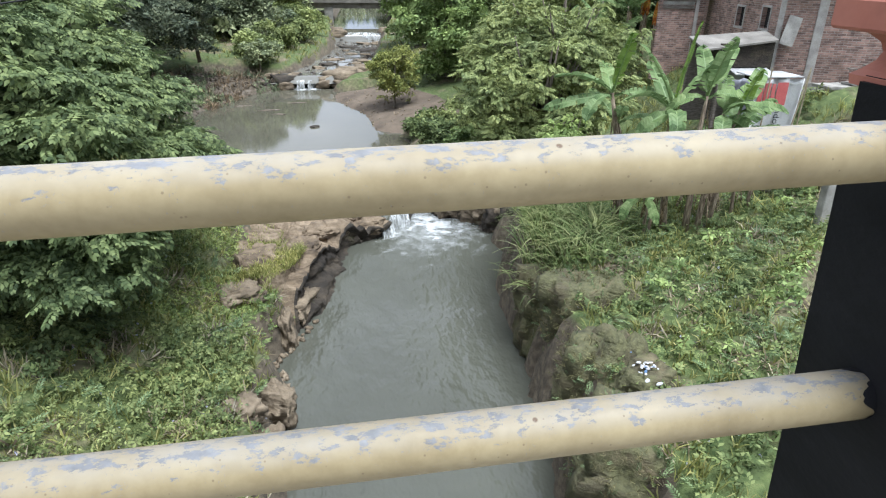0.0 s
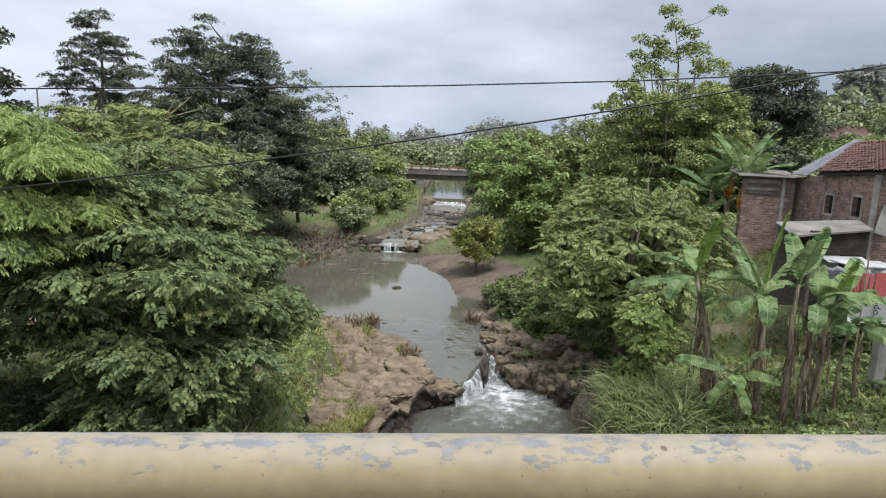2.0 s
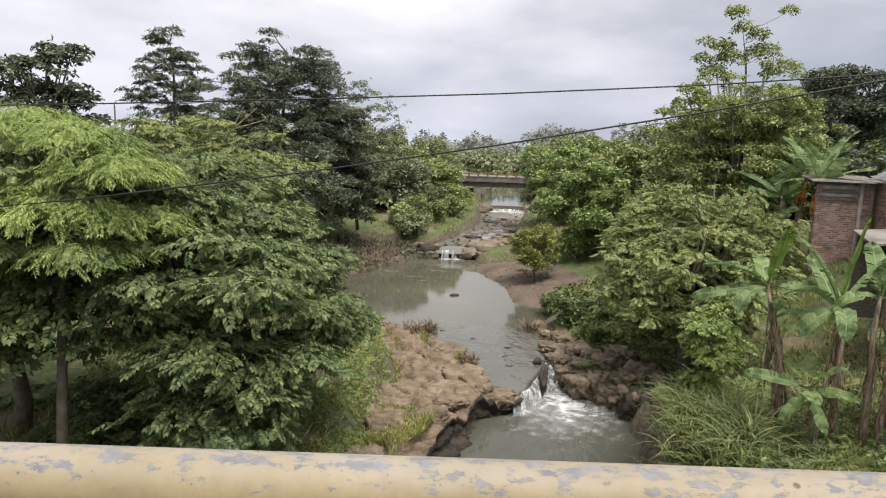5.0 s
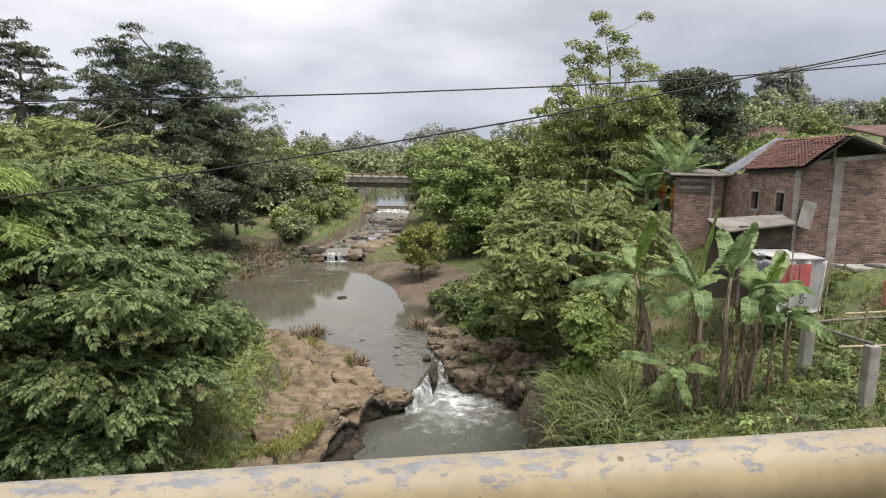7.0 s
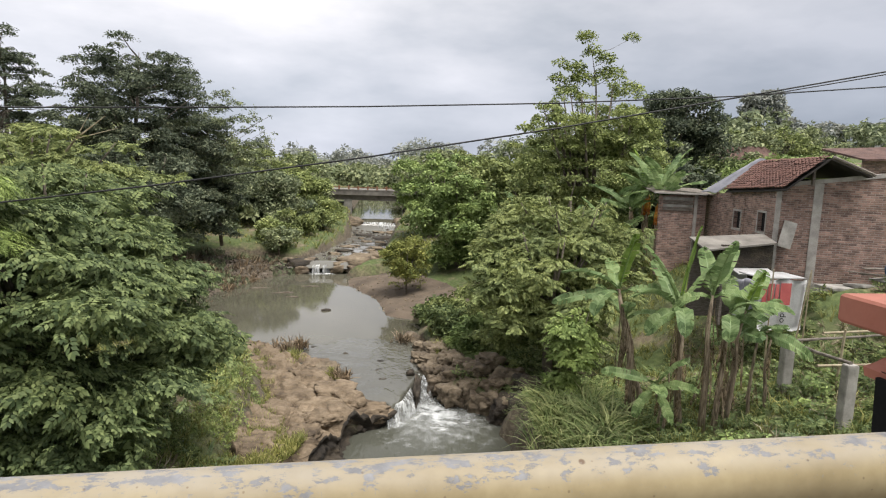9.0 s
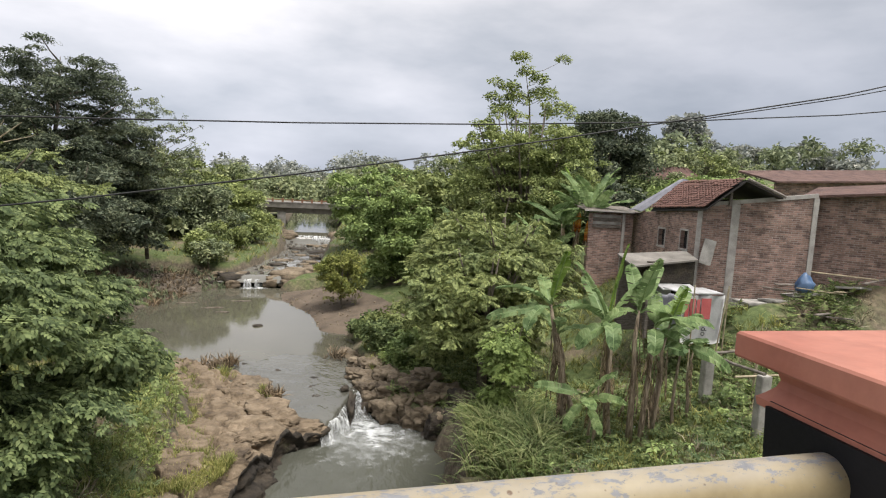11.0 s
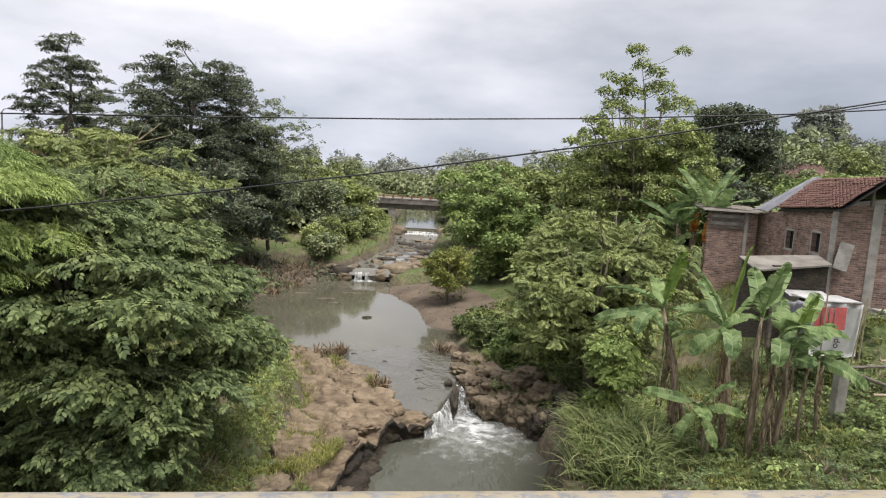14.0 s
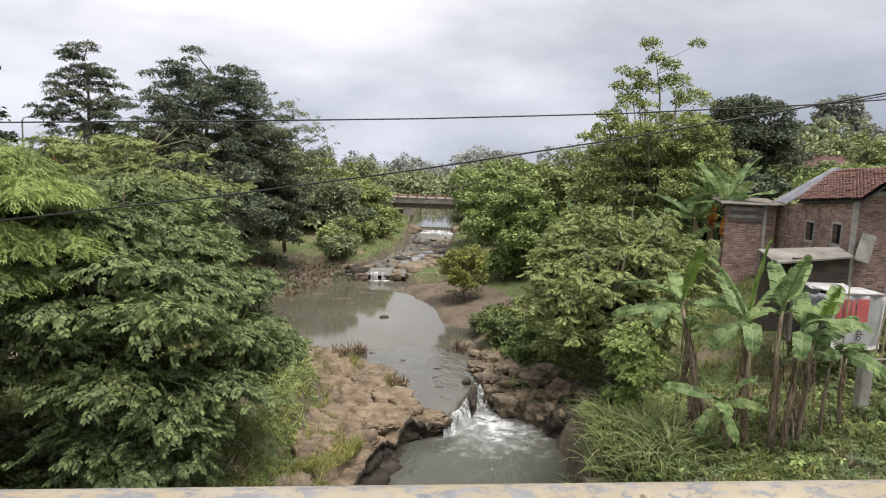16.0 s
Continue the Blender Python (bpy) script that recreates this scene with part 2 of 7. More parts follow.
def foam_material(name, radius, streak, core=0.24):
    m, nt, b, _ = shader(name)
    v = coords(nt, streak, False)
    n1, n2 = noise_of(nt, v, 1.7, 3, 0.5), noise_of(nt, v, 4.5, 3, 0.5)
    col = ramp(nt, n2, [(0.3, (0.52, 0.54, 0.53)), (0.55, (0.68, 0.7, 0.69)), (0.75, (0.82, 0.83, 0.83))])
    nt.links.new(col, b.inputs["Base Color"])
    b.inputs["Roughness"].default_value = 0.5
    ln = nt.nodes.new("ShaderNodeVectorMath")
    ln.operation = "LENGTH"
    tc = nt.nodes.new("ShaderNodeTexCoord")
    nt.links.new(tc.outputs["Object"], ln.inputs[0])
    fade = nt.nodes.new("ShaderNodeMapRange")
    for k, val in (("From Min", 0.0), ("From Max", radius), ("To Min", core), ("To Max", -0.42)):
        fade.inputs[k].default_value = val
    nt.links.new(ln.outputs["Value"], fade.inputs["Value"])
    mixed = blend(nt, 0.32, n1, n2)
    add = nt.nodes.new("ShaderNodeMath")
    add.operation = "ADD"
    nt.links.new(mixed, add.inputs[0])
    nt.links.new(fade.outputs[0], add.inputs[1])
    alpha = ramp(nt, add.outputs[0], [(0.3, (0, 0, 0)), (0.52, (0.25, 0.25, 0.25)), (0.66, (0.7, 0.7, 0.7)), (0.8, (0.95, 0.95, 0.95))])
    nt.links.new(alpha, b.inputs["Alpha"])
    bump(nt, b, n2, 0.25, 0.03)
    return m


M_GROUND = ground_material()
M_ROCK = rock_material("brown_river_rock", [(0.3, (0.075, 0.056, 0.037)), (0.5, (0.19, 0.148, 0.098)), (0.72, (0.3, 0.24, 0.165))], 0.3)
M_LEDGE = rock_material("tan_ledge_rock", [(0.28, (0.06, 0.042, 0.026)), (0.46, (0.17, 0.126, 0.08)), (0.7, (0.285, 0.22, 0.148))], 0.34)
# Darker copy of the brown rock, with shade put into its colour.
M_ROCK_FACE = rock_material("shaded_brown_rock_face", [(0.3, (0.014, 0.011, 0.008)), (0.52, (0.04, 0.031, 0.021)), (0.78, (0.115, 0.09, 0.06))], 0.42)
M_ROCK_MOSS = rock_material("mossy_bank_rock", [(0.3, (0.042, 0.036, 0.02)), (0.55, (0.12, 0.104, 0.054)), (0.75, (0.225, 0.182, 0.108))], 0.58)
M_MOSS = leaf_material("moss_tuft", (0.07, 0.07, 0.028), (0.13, 0.13, 0.05), (0.21, 0.2, 0.085), 0.7, 0.15)
M_FERN = leaf_material("fern_leaf", (0.08, 0.135, 0.05), (0.14, 0.215, 0.085), (0.22, 0.3, 0.13))
M_ROCK_WET = rock_material("wet_dark_rock", [(0.3, (0.018, 0.015, 0.011)), (0.55, (0.06, 0.047, 0.032)), (0.75, (0.14, 0.11, 0.075))], 0.3)
M_SAND = mottled("river_sand", [(0.3, (0.075, 0.056, 0.039)), (0.7, (0.16, 0.122, 0.086))], 1.2, 0.9, 0.4, 0.03)
M_RUBBLE = mottled("rubble_bank", [(0.3, (0.055, 0.044, 0.03)), (0.5, (0.125, 0.1, 0.07)), (0.75, (0.25, 0.21, 0.17))], 5, 0.9, 0.8, 0.06)
M_WATER_LOW = water_material("green_grey_water", (0.086, 0.088, 0.07), 2.2, 0.55, 0.75, 0.3)
M_WATER_POOL = water_material("calm_pool_water", (0.105, 0.1, 0.074), 4.0, 0.035)
M_WATER_GLIDE = water_material("gliding_river_water", (0.1, 0.098, 0.08), 3.2, 0.42, 0.75, 0.16)
M_WATER_FAST = water_material("rippled_shallow_water", (0.17, 0.165, 0.145), 3.0, 0.35)
M_FOAM = foam_material("white_water_foam", 3.3, (1.4, 1.9, 1), 0.17)
M_SPLASH = foam_material("small_splash_foam", 0.95, (1.6, 1.2, 1), 0.2)
M_FALL = foam_material("falling_white_water", 5.0, (3.4, 2.2, 0.3), 0.1)


def rail_material():
    m, nt, b, _ = shader("chipped_cream_paint")
    v = coords(nt, (1, 1, 1), False)
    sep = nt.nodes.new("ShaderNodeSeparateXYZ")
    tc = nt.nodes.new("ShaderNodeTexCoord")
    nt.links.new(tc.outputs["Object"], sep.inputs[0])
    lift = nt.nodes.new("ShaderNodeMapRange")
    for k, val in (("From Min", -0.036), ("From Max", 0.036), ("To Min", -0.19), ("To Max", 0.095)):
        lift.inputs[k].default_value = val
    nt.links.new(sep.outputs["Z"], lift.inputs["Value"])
    chip_n = noise_of(nt, coords(nt, (0.5, 1, 1), False), 62, 9, 0.76)
    addn = nt.nodes.new("ShaderNodeMath")
    addn.operation = "ADD"
    nt.links.new(chip_n, addn.inputs[0])
    nt.links.new(lift.outputs[0], addn.inputs[1])
    chip = ramp(nt, addn.outputs[0], [(0.605, (0, 0, 0)), (0.635, (0.9, 0.9, 0.9))])
    base = ramp(nt, noise_of(nt, v, 7, 5), [(0.3, (0.235, 0.186, 0.1)), (0.7, (0.325, 0.265, 0.15))])
    dust = ramp(nt, noise_of(nt, v, 60, 4), [(0.35, (0.8, 0.78, 0.74)), (0.65, (1, 1, 1))])
    base = blend(nt, 0.6, base, dust, "MULTIPLY")
    # Pale top band put into the colour by height: lit top along with wear.
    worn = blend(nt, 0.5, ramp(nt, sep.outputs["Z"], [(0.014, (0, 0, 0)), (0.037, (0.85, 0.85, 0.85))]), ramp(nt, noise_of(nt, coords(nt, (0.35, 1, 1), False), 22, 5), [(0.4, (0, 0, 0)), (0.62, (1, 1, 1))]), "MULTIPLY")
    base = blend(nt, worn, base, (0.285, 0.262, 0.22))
    under = ramp(nt, noise_of(nt, v, 50, 4), [(0.3, (0.12, 0.125, 0.138)), (0.7, (0.215, 0.22, 0.232))])
    col = blend(nt, chip, base, under)
    vor = node(nt, "ShaderNodeTexVoronoi", Scale=14.0)
    nt.links.new(v, vor.inputs["Vector"])
    spot = ramp(nt, vor.outputs["Distance"], [(0.035, (1, 1, 1)), (0.06, (0, 0, 0))])
    col = blend(nt, spot, col, (0.12, 0.08, 0.05))
    vor2 = node(nt, "ShaderNodeTexVoronoi", Scale=55.0)
    nt.links.new(v, vor2.inputs["Vector"])
    speck = ramp(nt, vor2.outputs["Distance"], [(0.05, (0.7, 0.7, 0.7)), (0.1, (0, 0, 0))])
    col = blend(nt, speck, col, (0.14, 0.1, 0.06))
    scr = ramp(nt, noise_of(nt, coords(nt, (2.2, 1, 1), False, (0, 0, 0.5)), 150, 4, 0.6), [(0.66, (0, 0, 0)), (0.7, (0.6, 0.6, 0.6))])
    col = blend(nt, scr, col, (0.2, 0.19, 0.18))
    nt.links.new(col, b.inputs["Base Color"])
    b.inputs["Roughness"].default_value = 0.55
    b.inputs["Specular IOR Level"].default_value = 0.3
    inv = nt.nodes.new("ShaderNodeInvert")
    nt.links.new(chip, inv.inputs["Color"])
    bump(nt, b, inv.outputs[0], 0.35, 0.001)
    return m


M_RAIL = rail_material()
M_POST = mottled("black_post_paint", [(0.3, (0.004, 0.004, 0.005)), (0.75, (0.012, 0.012, 0.014))], 5, 0.7, 0.5, 0.004, stretch=(1, 1, 2))
M_POST.node_tree.nodes["Principled BSDF"].inputs["Specular IOR Level"].default_value = 0.2
M_CAP = mottled("faded_orange_red_paint", [(0.3, (0.3, 0.1, 0.066)), (0.7, (0.43, 0.185, 0.13))], 4, 0.7, 0.35, 0.003)
M_CONCRETE = mottled("weathered_concrete", [(0.3, (0.2, 0.19, 0.17)), (0.7, (0.42, 0.4, 0.36))], 3, 0.9, 0.35, 0.01)
M_CONCRETE_OLD = mottled("stained_old_concrete", [(0.3, (0.11, 0.1, 0.085)), (0.7, (0.26, 0.24, 0.21))], 1.5, 0.9, 0.35, 0.01)
M_CONCRETE_LIGHT = mottled("grey_cement", [(0.3, (0.3, 0.28, 0.255)), (0.7, (0.48, 0.45, 0.41))], 4, 0.9, 0.3, 0.01)
M_DARKWOOD = mottled("old_grey_wood", [(0.3, (0.08, 0.065, 0.05)), (0.7, (0.24, 0.21, 0.18))], 6, 0.85, 0.4, stretch=(1, 1, 4))
M_BAMBOO = mottled("dry_bamboo", [(0.3, (0.22, 0.17, 0.1)), (0.7, (0.45, 0.39, 0.27))], 6, 0.6, 0.2)
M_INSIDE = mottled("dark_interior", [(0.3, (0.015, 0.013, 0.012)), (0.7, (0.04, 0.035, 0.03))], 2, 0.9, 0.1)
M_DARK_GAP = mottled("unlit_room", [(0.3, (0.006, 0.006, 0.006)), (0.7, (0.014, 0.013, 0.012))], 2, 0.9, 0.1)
M_ZINC = mottled("dull_zinc", [(0.3, (0.22, 0.22, 0.25)), (0.7, (0.36, 0.36, 0.4))], 3, 0.5, 0.2, 0.01)
M_TIN = mottled("weathered_tin", [(0.3, (0.3, 0.29, 0.28)), (0.7, (0.52, 0.52, 0.52))], 2.5, 0.55, 0.3, 0.01)
M_CLOTH = mottled("white_banner_cloth", [(0.3, (0.6, 0.6, 0.6)), (0.7, (0.78, 0.78, 0.77))], 3, 0.7, 0.2)
M_RED = mottled("faded_red_print", [(0.3, (0.4, 0.07, 0.07)), (0.7, (0.52, 0.14, 0.13))], 4, 0.7, 0.2)
M_INK = mottled("black_print", [(0.3, (0.02, 0.02, 0.02)), (0.7, (0.05, 0.05, 0.05))], 4, 0.7, 0.1)
M_ORANGE_DULL = mottled("dull_orange_paint", [(0.3, (0.2, 0.09, 0.05)), (0.7, (0.32, 0.17, 0.1))], 3, 0.7, 0.2)
M_CABLE = mottled("black_cable", [(0.3, (0.008, 0.008, 0.008)), (0.7, (0.02, 0.02, 0.02))], 4, 0.6, 0.1)
M_BLUE = mottled("blue_plastic", [(0.3, (0.05, 0.1, 0.2)), (0.7, (0.1, 0.17, 0.28))], 4, 0.5, 0.1)
M_FLOWER = leaf_material("white_petal", (0.5, 0.5, 0.45), (0.6, 0.6, 0.55), (0.6, 0.6, 0.58))
M_TRASH = mottled("pale_plastic_litter", [(0.3, (0.3, 0.3, 0.31)), (0.7, (0.58, 0.58, 0.57))], 9, 0.6, 0.2)


def brick_material(name, rot):
    m, nt, b, _ = shader(name)
    v = coords(nt, (1, 1, 1), False, rot)
    wob = node(nt, "ShaderNodeTexNoise", Scale=2.5, Detail=3.0)
    nt.links.new(v, wob.inputs["Vector"])
    v = blend(nt, 0.06, v, wob.outputs["Color"], "ADD")
    br = nt.nodes.new("ShaderNodeTexBrick")
    for k, val in (("Scale", 1.0), ("Brick Width", 0.22), ("Row Height", 0.068), ("Mortar Size", 0.012), ("Mortar Smooth", 0.8)):
        br.inputs[k].default_value = val
    br.inputs["Color1"].default_value = (0.41, 0.268, 0.222, 1)
    br.inputs["Color2"].default_value = (0.16, 0.107, 0.092, 1)
    br.inputs["Mortar"].default_value = (0.34, 0.3, 0.272, 1)
    nt.links.new(v, br.inputs["Vector"])
    stain = ramp(nt, noise_of(nt, v, 2.2, 8, 0.68), [(0.3, (0.4, 0.38, 0.36)), (0.5, (0.85, 0.83, 0.8)), (0.68, (1.2, 1.15, 1.1))])
    col = blend(nt, 1.0, br.outputs["Color"], stain, "MULTIPLY")
    pale = ramp(nt, noise_of(nt, v, 3.5, 6, 0.7), [(0.58, (0, 0, 0)), (0.7, (0.6, 0.6, 0.6))])
    col = blend(nt, pale, col, (0.38, 0.3, 0.25))
    nt.links.new(col, b.inputs["Base Color"])
    b.inputs["Roughness"].default_value = 0.92
    inv = nt.nodes.new("ShaderNodeInvert")
    nt.links.new(br.outputs["Fac"], inv.inputs["Color"])
    bump(nt, b, inv.outputs[0], 0.7, 0.015)
    return m


M_BRICK = brick_material("red_brick", (radians(-90), 0, 0))
M_ROOF_FAR = mottled("old_tile_roof", [(0.3, (0.07, 0.04, 0.034)), (0.55, (0.13, 0.075, 0.06)), (0.8, (0.2, 0.125, 0.1))], 1.6, 0.9, 0.8, 0.06, fine=9, stretch=(1.6, 1, 1))
M_TILE_A = mottled("clay_roof_tile", [(0.25, (0.08, 0.04, 0.032)), (0.55, (0.15, 0.075, 0.058)), (0.8, (0.22, 0.12, 0.095))], 2.5, 0.85, 0.3)


# ---- mesh helpers ----
def finish(ob, material, parent=None, label="", smooth=False):
    if material:
        ob.data.materials.append(material)
    if smooth:
        ob.data.polygons.foreach_set("use_smooth", [True] * len(ob.data.polygons))
    if parent:
        ob.parent = parent
        ob.matrix_parent_inverse = parent.matrix_basis.inverted()
    if label:
        ob["label"] = label
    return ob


def part(name, bm, material, parent=None, label="", smooth=False):
    me = bpy.data.meshes.new(name)
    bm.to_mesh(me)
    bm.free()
    return finish(new(name, me), material, parent, label, smooth)


def empty(name, x, y, z):
    ob = new(name)
    ob.location = (x, y, z)
    ob.empty_display_size = 0.2
    bpy.context.view_layer.update()
    ob.matrix_basis = pose(x, y, z)
    return ob


def box_bm(x0, y0, z0, x1, y1, z1, bevel=0.0):
    bm = bmesh.new()
    bmesh.ops.create_cube(bm, size=1)
    for v in bm.verts:
        v.co = Vector(((x0 + x1) / 2 + v.co.x * (x1 - x0), (y0 + y1) / 2 + v.co.y * (y1 - y0), (z0 + z1) / 2 + v.co.z * (z1 - z0)))
    if bevel:
        bmesh.ops.bevel(bm, geom=list(bm.edges), offset=bevel, segments=2, affect="EDGES")
    return bm


def tube_bm(points, radii, segs=8, bm=None, wobble=0.0):
    bm = bm or bmesh.new()
    pts = [Vector(p) for p in points]
    rings = []
    for i, p in enumerate(pts):
        d = (pts[min(i + 1, len(pts) - 1)] - pts[max(i - 1, 0)]).normalized()
        a = d.orthogonal().normalized() if i == 0 else (rings_axis - d * rings_axis.dot(d)).normalized()
        rings_axis = a
        c = d.cross(a)
        ring = []
        for k in range(segs):
            t = 2 * math.pi * k / segs
            r = radii[i] * (1 + wobble * random.uniform(-1, 1))
            ring.append(bm.verts.new(p + (a * math.cos(t) + c * math.sin(t)) * r))
        rings.append(ring)
    for r0, r1 in zip(rings, rings[1:]):
        for k in range(segs):
            bm.faces.new((r0[k], r0[(k + 1) % segs], r1[(k + 1) % segs], r1[k]))
    bm.faces.new(rings[0][::-1])
    bm.faces.new(rings[-1])
    return bm


def quad_mesh(name, verts, quads):
    me = bpy.data.meshes.new(name)
    n = len(quads)
    me.vertices.add(len(verts))
    me.vertices.foreach_set("co", np.asarray(verts, dtype=np.float32).ravel())
    me.loops.add(n * 4)
    me.loops.foreach_set("vertex_index", np.asarray(quads, dtype=np.int32).ravel())
    me.polygons.add(n)
    me.polygons.foreach_set("loop_start", np.arange(0, n * 4, 4, dtype=np.int32))
    me.update(calc_edges=True)
    me.validate()
    return me


def unit(v):
    return v / np.maximum(np.linalg.norm(v, axis=-1, keepdims=True), 1e-9)


def scatter(name, template, places, along, up, size, material, parent=None, label=""):
    """Many copies of a small quad template in one mesh: x of the template runs along, z runs up."""
    tv, tq = template
    x = unit(along)
    y = unit(np.cross(up, x))
    z = np.cross(x, y)
    rot = np.stack([x, y, z], axis=2) * size[:, None, None]
    v = np.einsum("nij,kj->nki", rot, tv) + places[:, None, :]
    q = tq[None, :, :] + (np.arange(len(places)) * len(tv))[:, None, None]
    me = quad_mesh(name, v.reshape(-1, 3), q.reshape(-1, 4))
    return finish(new(name, me), material, parent, label)


def spray_shape(pairs=4, width=0.13, length=0.42, droop=0.35):
    """A leaf stalk with leaflets on both sides and one at its tip."""
    vs, qs = [], []
    for i in range(pairs):
        t = (i + 0.6) / pairs
        for s in (-1, 1):
            a = radians(58 - 22 * t) * s
            b = np.array((t * 0.8, 0, -droop * t * t))
            d = np.array((math.cos(a), math.sin(a), -0.06 - 0.12 * t))
            n = np.array((-math.sin(a), math.cos(a), 0))
            ln = length * (1 - 0.25 * abs(t - 0.5))
            k = len(vs)
            vs += [b, b + d * ln * 0.5 - n * width / 2, b + d * ln + np.array((0, 0, -0.08)), b + d * ln * 0.5 + n * width / 2]
            qs.append((k, k + 1, k + 2, k + 3))
    k = len(vs)
    b = np.array((0.8, 0, -droop * 0.8))
    vs += [b, b + np.array((0.2, -width / 2, -0.02)), b + np.array((length, 0, -0.12)), b + np.array((0.2, width / 2, -0.02))]
    qs.append((k, k + 1, k + 2, k + 3))
    return np.array(vs), np.array(qs)


def rosette_shape(n=5, width=0.5, seed=2):
    """A small cluster of leaves fanned out round a twig end."""
    g = np.random.default_rng(seed)
    vs, qs = [], []
    for i in range(n):
        t = 2 * math.pi * (i + g.uniform(-0.3, 0.3)) / n
        d = np.array((math.cos(t), math.sin(t), g.uniform(-0.45, 0.25)))
        s = np.array((-math.sin(t), math.cos(t), g.uniform(-0.35, 0.35)))
        ln = g.uniform(0.45, 0.75)
        k = len(vs)
        b = d * 0.06 + np.array((0, 0, g.uniform(-0.12, 0.12)))
        vs += [b, b + d * ln * 0.5 - s * width * ln * 0.5 + np.array((0, 0, 0.05)), b + d * ln - np.array((0, 0, 0.1)), b + d * ln * 0.5 + s * width * ln * 0.5 + np.array((0, 0, 0.05))]
        qs.append((k, k + 1, k + 2, k + 3))
    return np.array(vs), np.array(qs)


FINE_SPRAY = spray_shape(4, 0.19, 0.36, 0.12)
SPRIG = rosette_shape(3, 0.55, 5)
SMALL_SPRAY = spray_shape(3, 0.22, 0.45, 0.2)
FEATHER = spray_shape(7, 0.07, 0.26, 0.25)
ROSETTE = rosette_shape()
rng = np.random.default_rng(7)


def crown_points(clumps, count, shell=0.55, lower=-0.35, droop=0.35):
    """Places, directions and normals of leaves over rounded clumps (centre, radii)."""
    vol = np.array([r[0] * r[1] + r[0] * r[2] + r[1] * r[2] for _, r in clumps])
    pick = rng.choice(len(clumps), count, p=vol / vol.sum())
    c = np.array([c for c, _ in clumps])[pick]
    r = np.array([r for _, r in clumps])[pick]
    d = unit(rng.normal(size=(count, 3)))
    low = d[:, 2] < lower
    d[low, 2] *= -0.6
    d = unit(d)
    rad = shell + (1.22 - shell) * rng.random(count) ** 0.75
    p = c + r * d * rad[:, None]
    out = d * np.array((1, 1, 0.25))
    along = unit(out) + rng.normal(size=(count, 3)) * 0.45
    along[:, 2] -= droop
    up = np.array((0, 0, 0.8)) + d * 0.6 + rng.normal(size=(count, 3)) * 0.55
    return p, along, up


def shelf_points(clumps, count, droop=0.25):
    """Leaves laid over flat drooping shelves of foliage, pointing outwards."""
    area = np.array([r[0] * r[1] for _, r in clumps])
    pick = rng.choice(len(clumps), count, p=area / area.sum())
    c = np.array([c for c, _ in clumps])[pick]
    r = np.array([r for _, r in clumps])[pick]
    t = rng.uniform(0, 2 * math.pi, count)
    q = np.sqrt(rng.random(count)) * rng.uniform(0.8, 1.15, count)
    lobes = 1 + 0.22 * np.sin(t * 5 + pick * 1.7)
    radial = np.column_stack([np.cos(t), np.sin(t), np.zeros(count)])
    p = c + radial * (q * lobes)[:, None] * r
    p[:, 2] += -q * q * r[:, 2] * 0.8 + rng.normal(size=count) * 0.16 * r[:, 2]
    along = radial + rng.normal(size=(count, 3)) * 0.85
    along[:, 2] = -droop - 0.2 * q + rng.normal(size=count) * 0.3
    up = np.array((0, 0, 1.0)) + radial * 0.4 + rng.normal(size=(count, 3)) * 0.45
    return p, along, up


def clump_set(centre, radii, count, size, flat=0.55, upper=-0.85, seed=1):
    g = np.random.default_rng(seed)
    out = []
    for _ in range(count):
        d = unit(g.normal(size=3))
        if d[2] < upper:
            d[2] = -d[2] * 0.5
        k = 0.25 + 0.75 * g.random() ** 0.6
        s = size * g.uniform(0.7, 1.25)
        out.append((np.array(centre) + np.array(radii) * d * k, np.array((s, s, s * flat))))
    return out


